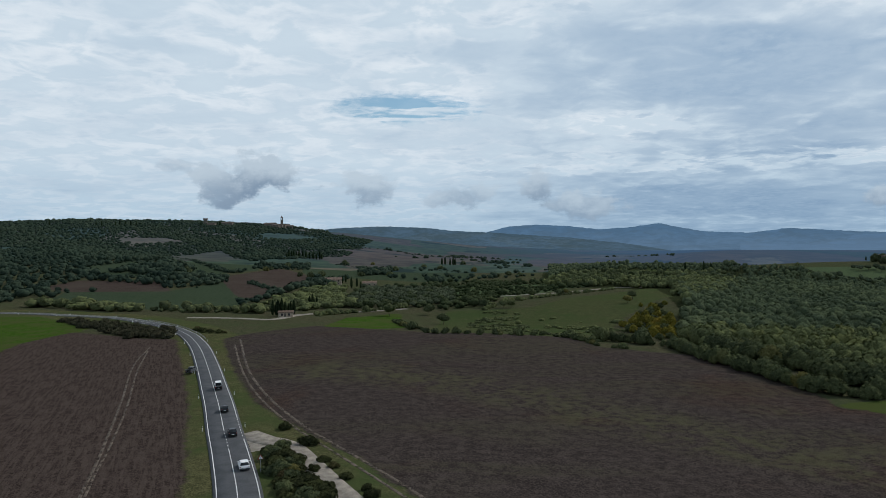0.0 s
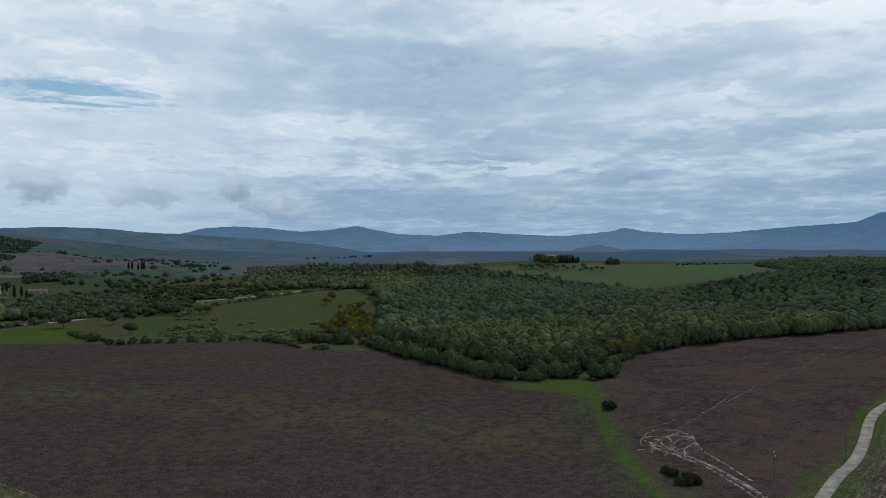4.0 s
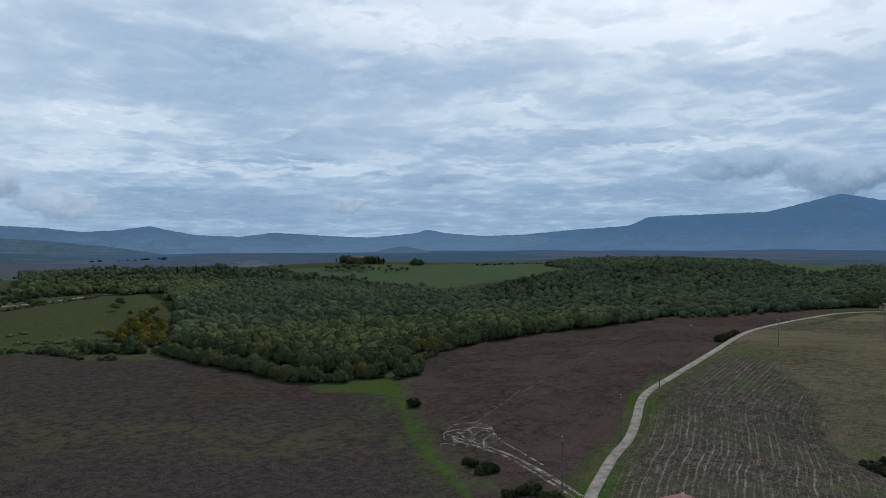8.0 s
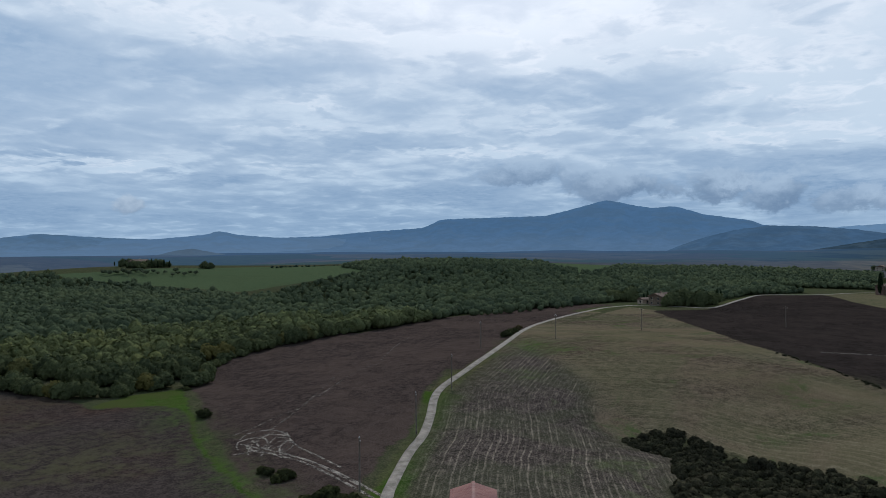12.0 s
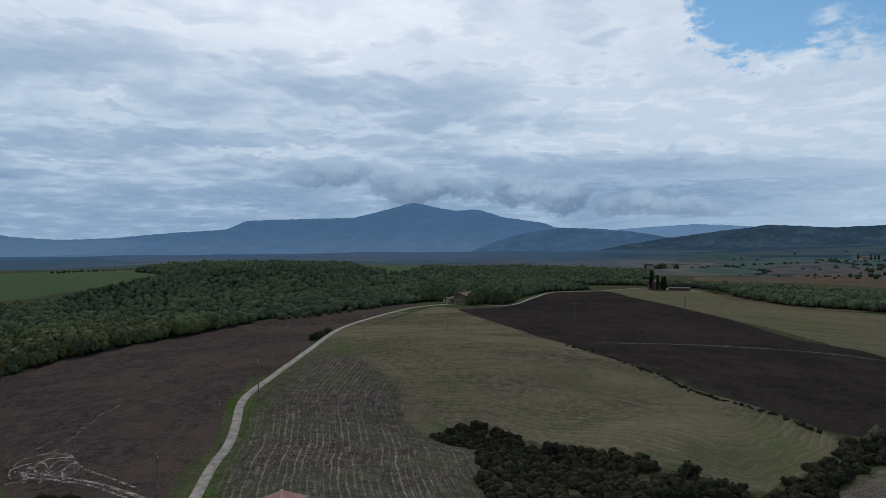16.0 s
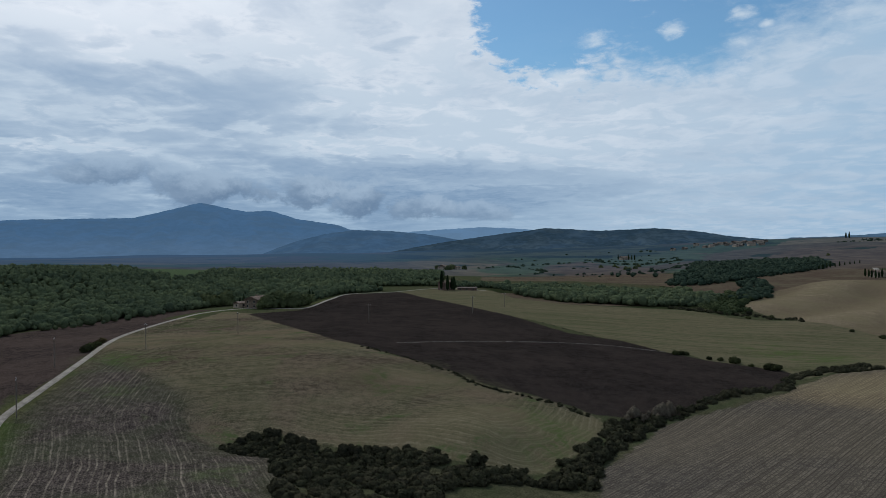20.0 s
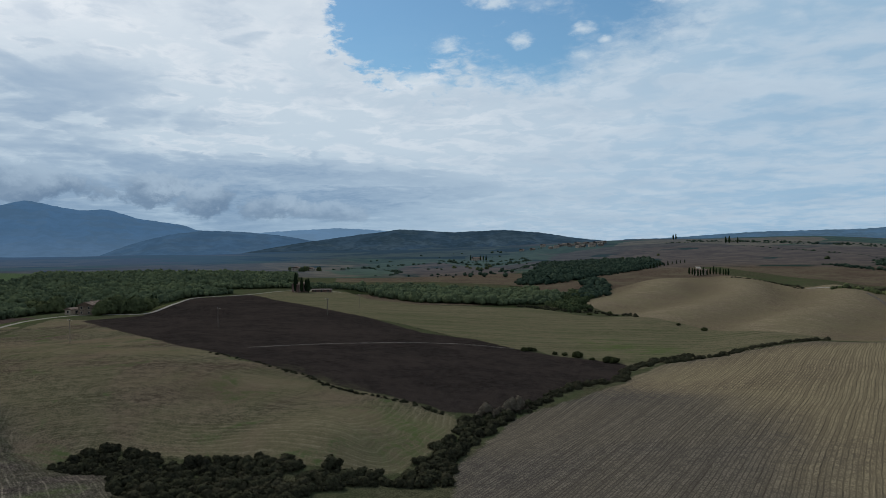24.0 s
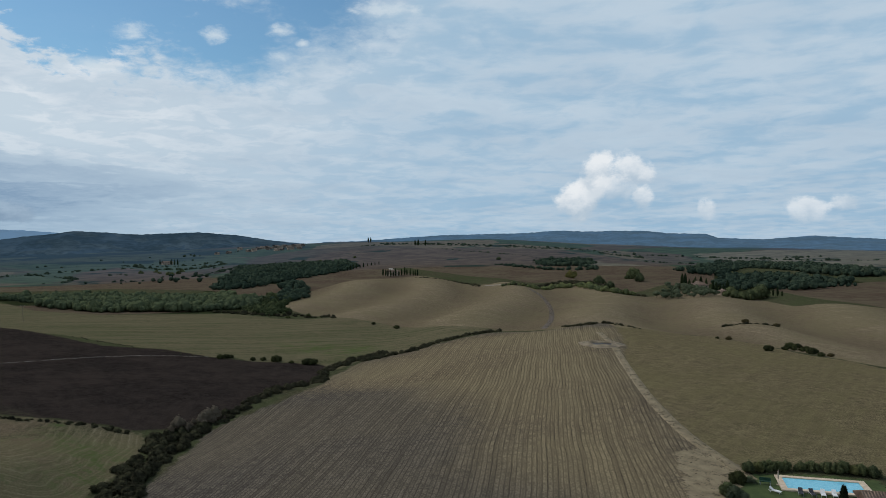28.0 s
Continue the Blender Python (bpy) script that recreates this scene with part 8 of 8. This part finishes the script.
# ---- poles of the power line ----
def pole_kind():
    root = new("power_pole")
    v, f = tube_arrays([((0, 0, -0.8), (0, 0, 8.6), 0.15, 0.10)], 8)
    part("shaft", mesh_of("shaft", v, f, WOOD), root)
    part("crossarm", boxes("crossarm", [(0, 0, 8.2, 1.9, 0.1, 0.12)], WOOD), root)
    ins = lathe("insulator", [(0.03, 0), (0.06, 0.05), (0.04, 0.12), (0.06, 0.17), (0.01, 0.24)], PLASTIC_WHITE, 8)
    for x in (-0.85, 0, 0.85):
        part("insulator", ins, root, at=pose(x, 0, 8.26 if x else 8.6))
    return tagged(root, "weathered wooden power pole with a crossarm", "power pole", "poles of the power line")


pole = pole_kind()
for k, (x, y) in enumerate(TRACK_POLES):
    copy_thing(pole, pose(x, y, ground_z(x, y), 0.8 * math.sin(3 * k), 0.8 * math.cos(5 * k), 20 + 9 * k))
for piece in (*pole.children, pole):
    bpy.data.objects.remove(piece)


# ---- buildings ----
house("farmhouse", *FARMHOUSE[0], 9, 12, 5.2, 70, "stuccoed farmhouse with a terracotta roof among dark trees", WARM_STONE, windows=3)
house("outbuilding", FARMHOUSE[0][0] + 6, FARMHOUSE[0][1] + 12, 5, 7, 2.6, 60, "low tiled outbuilding beside the farmhouse", STUCCO, windows=1, floors=1, chimneys=0)
house("chapel", *CHAPEL[0], 7, 10, 6.0, 40, "small brick chapel house behind tall cypresses", DARK_BRICK, windows=2, chimneys=0)
house("low_barn", *CHAPEL[1], 4.5, 15, 1.8, -5, "long low brown barn on the hilltop", DARK_BRICK, windows=3, floors=1, chimneys=0, rise=0.7, cover=OLD_TILES)
house("far_farm", *FAR_FARM[0], 12, 20, 6, 85, "pale farmhouse beyond the wood", STONE)
house("far_farm", *FAR_FARM[1], 9, 14, 5, 70, "pale farm building beyond the wood", STONE, windows=2)
house("hilltop_villa", *HILL_VILLA[0], 10, 24, 6, 40, "long stone villa on the green hilltop", STONE, windows=4)
house("hilltop_villa", *HILL_VILLA[1], 9, 14, 5, 40, "stone wing of the hilltop villa", STONE, windows=3)
house("western_villa", *VILLA_WEST[0], 12, 20, 5.5, 50, "ochre villa among cypresses", STUCCO, windows=4, hip=4)
house("western_villa", *VILLA_WEST[1], 8, 13, 3.2, 50, "low tiled outbuilding among cypresses", STUCCO, windows=2, floors=1)
house("valley_house", *VALLEY_HOUSE[0], 10, 16, 5, 95, "red-roofed house among trees", STUCCO)
house("lane_house", *VALLEY_HOUSE[1], 4, 8, 2.6, 95, "small pale building beside the lane", STUCCO, floors=1, windows=2, chimneys=0)
house("valley_house", *VALLEY_HOUSE[2], 8, 14, 3.5, 95, "low pale house behind the olive grove", STUCCO, floors=1)
house("southern_farm", *SOUTH_FARM[0], 12, 20, 6, 20, "stone farm on the far green field", STONE)
house("ridge_villa", CYP_VILLA[4][0] + 16, CYP_VILLA[4][1] - 8, 10, 14, 5, 20, "villa behind a row of cypresses", STUCCO)
vr = random.Random(4)
for k, (x, y) in enumerate(VILLAGE_A + VILLAGE_B):
    house("village_house", x, y, vr.uniform(8, 11), vr.uniform(10, 17), vr.uniform(5, 7.5), vr.uniform(0, 180), "pale village house with a tiled roof", (OLD_STONE, STONE)[k % 2],
          windows=2, chimneys=0, door=False, sink=6, cover=OLD_TILES)
for k, (x, y) in enumerate(TOWN):
    house("town_house", x, y, vr.uniform(11, 14), vr.uniform(16, 26), vr.uniform(7, 9.5), vr.uniform(60, 120), "old stone house of the hill town", OLD_STONE,
          windows=3, chimneys=0, door=False, sink=6, floors=3, cover=OLD_TILES)


def bell_tower(x, y):
    """A slim square bell tower with an open belfry and a pyramid spire."""
    root = new("bell_tower")
    root.matrix_basis = pose(x, y, ground_z(x, y), 0, 0, 20)
    part("shaft", boxes("shaft", [(0, 0, 9, 6, 6, 26)], OLD_STONE), root)
    part("cornice", boxes("cornice", [(0, 0, 22.2, 6.8, 6.8, 0.6)], OLD_STONE), root)
    for sx in (-1, 1):
        for sy in (-1, 1):
            part("pier", boxes("pier", [(sx * 2.1, sy * 2.1, 25, 1.2, 1.2, 5)], OLD_STONE), root)
    part("belfry_top", boxes("belfry_top", [(0, 0, 27.8, 5.8, 5.8, 0.7)], OLD_STONE), root)
    v = [(-2.7, -2.7, 28.1), (2.7, -2.7, 28.1), (2.7, 2.7, 28.1), (-2.7, 2.7, 28.1), (0, 0, 34)]
    part("spire", mesh_of("spire", v, [(0, 1, 4), (1, 2, 4), (2, 3, 4), (3, 0, 4), (0, 2, 1), (0, 3, 2)], TILES), root)
    tagged(root, "slim stone bell tower of the hill town", "bell tower")


def keep_tower(x, y):
    """A round tower with a wider crown and merlons."""
    root = new("round_tower")
    root.matrix_basis = pose(x, y, ground_z(x, y))
    part("shaft", lathe("shaft", [(5.4, -5), (5.0, 13), (6.0, 15), (6.0, 17.5), (0.1, 17.6)], OLD_STONE, 20), root)
    me = boxes("merlon", [(0, 0, 18.2, 1.2, 1.6, 1.4)], OLD_STONE)
    for k in range(10):
        a = k * 36
        part("merlon", me, root, at=pose(5.3 * math.cos(radians(a)), 5.3 * math.sin(radians(a)), 0, 0, 0, a))
    tagged(root, "round stone tower on the skyline", "tower")


bell_tower(*TOWER[0])
keep_tower(*KEEP[0])


def shed(x, y, turn):
    """The machine shed under the camera: plank walls, red ribbed metal roof."""
    root = new("machine_shed")
    root.matrix_basis = pose(x, y, ground_z(x, y), 0, 0, turn)
    w, l, h = 6.0, 13.0, 4.2
    for s in (-1, 1):
        part("side_wall", boxes("side_wall", [(s * (w / 2 - 0.1), 0, h / 2 - 0.3, 0.2, l, h + 0.6)], STUCCO), root)
        part("end_wall", boxes("end_wall", [(0, s * (l / 2 - 0.1), h / 2 - 0.3, w - 0.4, 0.2, h + 0.6)], STUCCO), root)
    rise = 1.0
    k = int(l / 1.0)
    for s in (-1, 1):
        for i in range(k):
            y0, y1 = -l / 2 - 0.3 + i * (l + 0.6) / k, -l / 2 - 0.3 + (i + 1) * (l + 0.6) / k - 0.02
            z = 0.015 * (i % 2)
            v = [(0, y0, h + rise + z), (0, y1, h + rise + z), (s * (w / 2 + 0.35), y1, h - 0.1 + z), (s * (w / 2 + 0.35), y0, h - 0.1 + z)]
            v += [(p, q, r - 0.06) for p, q, r in v]
            part("roof_sheet", mesh_of("roof_sheet", v, [(0, 1, 2, 3), (7, 6, 5, 4), (0, 4, 5, 1), (1, 5, 6, 2), (2, 6, 7, 3), (3, 7, 4, 0)], METAL_ROOF), root)
    part("ridge_cap", boxes("ridge_cap", [(0, 0, h + rise + 0.05, 0.4, l + 0.6, 0.06)], METAL_ROOF), root)
    tagged(root, "machine shed with a faded red ribbed metal roof", "shed")


shed(81.0, 51.3, -57.5)


# ---- the pool garden ----
def pool_garden():
    q = np.asarray(POOL, float)
    mid = q.mean(0)
    along_ = (q[1] - q[0]) / np.hypot(*(q[1] - q[0]))
    turn = math.degrees(math.atan2(along_[1], along_[0]))
    l = (np.hypot(*(q[1] - q[0])) + np.hypot(*(q[2] - q[3]))) / 2
    w = (np.hypot(*(q[3] - q[0])) + np.hypot(*(q[2] - q[1]))) / 2
    z = max(ground_z(*p) for p in q) + 0.12
    lx, ly = np.asarray(LAWN, float).T
    n = 40
    gx, gy = np.meshgrid(np.linspace(lx.min(), lx.max(), n), np.linspace(ly.min(), ly.max(), n))
    gz = height(gx, gy) + 0.06
    ok = inside(LAWN, gx, gy)
    i = (np.arange(n - 1)[:, None] * n + np.arange(n - 1)[None]).ravel()
    cell = ok.ravel()[i] & ok.ravel()[i + 1] & ok.ravel()[i + n] & ok.ravel()[i + n + 1]
    i = i[cell]
    tagged(part("lawn", mesh_of("lawn", np.c_[gx.ravel(), gy.ravel(), gz.ravel()], np.stack([i, i + 1, i + n + 1, i + n], 1), LAWN_GRASS, True)),
           "mown green lawn round the pool", "lawn", kind="structure")
    root = new("swimming_pool")
    root.matrix_basis = pose(mid[0], mid[1], z, 0, 0, turn)
    rim = 1.0
    part("basin", boxes("basin", [(0, 0, -0.55, l - 2 * rim + 0.3, w - 2 * rim + 0.3, 0.5)], POOL_WATER), root)
    part("water", boxes("water", [(0, 0, -0.12, l - 2 * rim, w - 2 * rim, 0.1)], POOL_WATER), root, "clear turquoise pool water")
    slabs = []
    nx, ny = 14, 6
    for k in range(nx):
        for s in (-1, 1):
            slabs.append(((k + 0.5) / nx * l - l / 2, s * (w / 2 - rim / 2), l / nx - 0.02, rim - 0.02))
    for k in range(ny):
        for s in (-1, 1):
            slabs.append((s * (l / 2 - rim / 2), ((k + 0.5) / ny - 0.5) * (w - 2 * rim), rim - 0.02, (w - 2 * rim) / ny - 0.02))
    for x, y, sx, sy in slabs:
        part("paving_slab", boxes("paving_slab", [(x, y, -0.06, sx, sy, 0.22)], PALE_DECK), root)
    tagged(root, "rectangular swimming pool with pale stone edging", "pool")
    return turn


pool_turn = pool_garden()


def lounger(x, y, turn, frame_mat, cloth, label):
    root = new("sun_lounger")
    root.matrix_basis = pose(x, y, ground_z(x, y) + 0.06, 0, 0, turn)
    for s in (-1, 1):
        part("rail", boxes("rail", [(0.33 * s, 0, 0.33, 0.05, 1.9, 0.06)], frame_mat), root)
        for yy in (-0.75, 0.6):
            part("leg", boxes("leg", [(0.33 * s, yy, 0.13, 0.05, 0.05, 0.38)], frame_mat), root)
    part("seat", bevelled("seat", (0.62, 1.25, 0.05), (0, -0.32, 0.38), cloth, 0.02), root)
    b = bmesh.new()
    bmesh.ops.create_cube(b, size=1)
    bmesh.ops.scale(b, vec=(0.62, 0.7, 0.05), verts=b.verts)
    bmesh.ops.translate(b, vec=(0, 0.35, 0), verts=b.verts)
    bmesh.ops.transform(b, matrix=pose(0, 0.3, 0.39, 38), verts=b.verts)
    me = bpy.data.meshes.new("backrest")
    b.to_mesh(me)
    b.free()
    me.materials.append(cloth)
    part("backrest", me, root)
    tagged(root, label, "sun lounger", "sun loungers round the pool")


for k, (x, y) in enumerate(LOUNGERS[:5]):
    dark = k in (1, 2)
    lounger(x, y, pool_turn + 8 * math.sin(4 * k) + (0 if k else 60), STEEL if dark else PLASTIC_WHITE, FABRIC_DARK if dark else PLASTIC_WHITE,
            "dark sling lounger beside the pool" if dark else "white plastic lounger beside the pool")


def garden_swing(x, y, turn):
    root = new("garden_bench")
    root.matrix_basis = pose(x, y, ground_z(x, y) + 0.06, 0, 0, turn)
    part("seat", bevelled("seat", (1.7, 0.5, 0.12), (0, 0, 0.5), CLOTH_GREEN), root)
    part("backrest", bevelled("backrest", (1.7, 0.1, 0.5), (0, 0.25, 0.8), CLOTH_GREEN), root)
    for s in (-1, 1):
        for yy in (-0.2, 0.25):
            part("leg", boxes("leg", [(0.75 * s, yy, 0.2, 0.06, 0.06, 0.5)], STEEL), root)
    tagged(root, "green garden bench on the lawn", "bench")


garden_swing(*LOUNGERS[5], pool_turn)


def folded_parasol(x, y):
    root = new("parasol")
    root.matrix_basis = pose(x, y, ground_z(x, y) + 0.06)
    part("base", lathe("base", [(0.001, 0), (0.3, 0), (0.3, 0.08), (0.05, 0.12)], STONE, 14), root)
    part("pole", lathe("pole", [(0.025, 0), (0.025, 2.5), (0.001, 2.55)], STEEL, 8), root)
    part("canopy", lathe("canopy", [(0.03, 2.5), (0.09, 2.2), (0.13, 1.6), (0.10, 1.1), (0.03, 0.95)], STONE, 9), root, "folded grey canopy")
    tagged(root, "folded parasol on a round stone base", "parasol")


folded_parasol(LOUNGERS[5][0] - 1.2, LOUNGERS[5][1] - 1.6)
hedge_shrub = [shrub_kind("hedge_shrub", 130 + k, 1.15, 1.9, 80, 0.13, OAK, "clipped dark green hedge shrub by the pool") for k in range(2)]
red_shrub = [shrub_kind("garden_shrub", 134, 1.3, 2.0, 90, 0.12, BRUSH, "reddish brown garden shrub beside the lawn")]
grey_shrub = [shrub_kind("garden_shrub", 135, 1.3, 1.7, 90, 0.12, SILVER, "grey-green garden shrub beside the lawn")]
near_cypress = [cypress_kind(137, 420)]
stand(hedge_shrub, along(POOL_HEDGE, 1.2, 0.25, 9), 1.0, "hedge round the pool", seed=140, spread=0.2)
stand(red_shrub, POOL_SHRUBS[:1], 1.1, "garden shrubs", seed=141)
stand(grey_shrub, [POOL_SHRUBS[1], POOL_SHRUBS[3], POOL_SHRUBS[4]], 0.9, "garden shrubs", seed=142)
stand(hedge_shrub, [POOL_SHRUBS[2]], 1.2, "garden shrubs", "rounded green garden shrub", seed=143)
stand(near_cypress, [(52.6, -97.6)], 0.62, "garden cypress", "dark cypress beside the pool terrace", seed=144, spread=0.02)
for ob in (*hedge_shrub, *red_shrub, *grey_shrub, *near_cypress):
    for piece in (*ob.children, ob):
        bpy.data.objects.remove(piece)
house("guest_house", 47.5, -103.5, 7, 10, 3.6, pool_turn - 90, "guest house with a weathered tile roof beside the pool", STUCCO, windows=2, floors=1)


def dugout(x, y):
    """A water hole on the crest: a ring bank of pale spoil round a dark muddy floor."""
    root = new("dugout")
    root.matrix_basis = pose(x, y, ground_z(x, y))
    k = 40
    g = np.arange(k) * 6.2832 / k

    def ring(rings, name_, mat, label=""):
        vs = []
        for r, h in rings:
            rr = r * (1 + 0.10 * np.sin(3 * g + 1) + 0.05 * np.sin(7 * g))
            px, py = np.cos(g) * rr * 1.25, np.sin(g) * rr
            base = height(px + x, py + y) - ground_z(x, y)
            vs.append(np.c_[px, py, base + h * (1 + 0.25 * np.sin(5 * g + 2 * r))])
        q = np.arange(k)
        f = np.concatenate([np.stack([i * k + q, i * k + (q + 1) % k, (i + 1) * k + (q + 1) % k, (i + 1) * k + q], 1) for i in range(len(rings) - 1)])
        part(name_, mesh_of(name_, np.concatenate(vs), f, mat, True), root, label)

    ring([(3.6, 0.06), (3.9, 0.45), (4.4, 0.75), (5.2, 0.55), (6.2, 0.22), (7.2, 0.08), (7.8, -0.3)], "bank", SPOIL, "bank of pale spoil")
    ring([(0.05, 0.06), (2.6, 0.08), (3.8, 0.16)], "floor", RUBBER_MUD, "dark mud")
    tagged(root, "small water hole ringed by a bank of pale spoil", "water hole")


dugout(*DUGOUT[0])
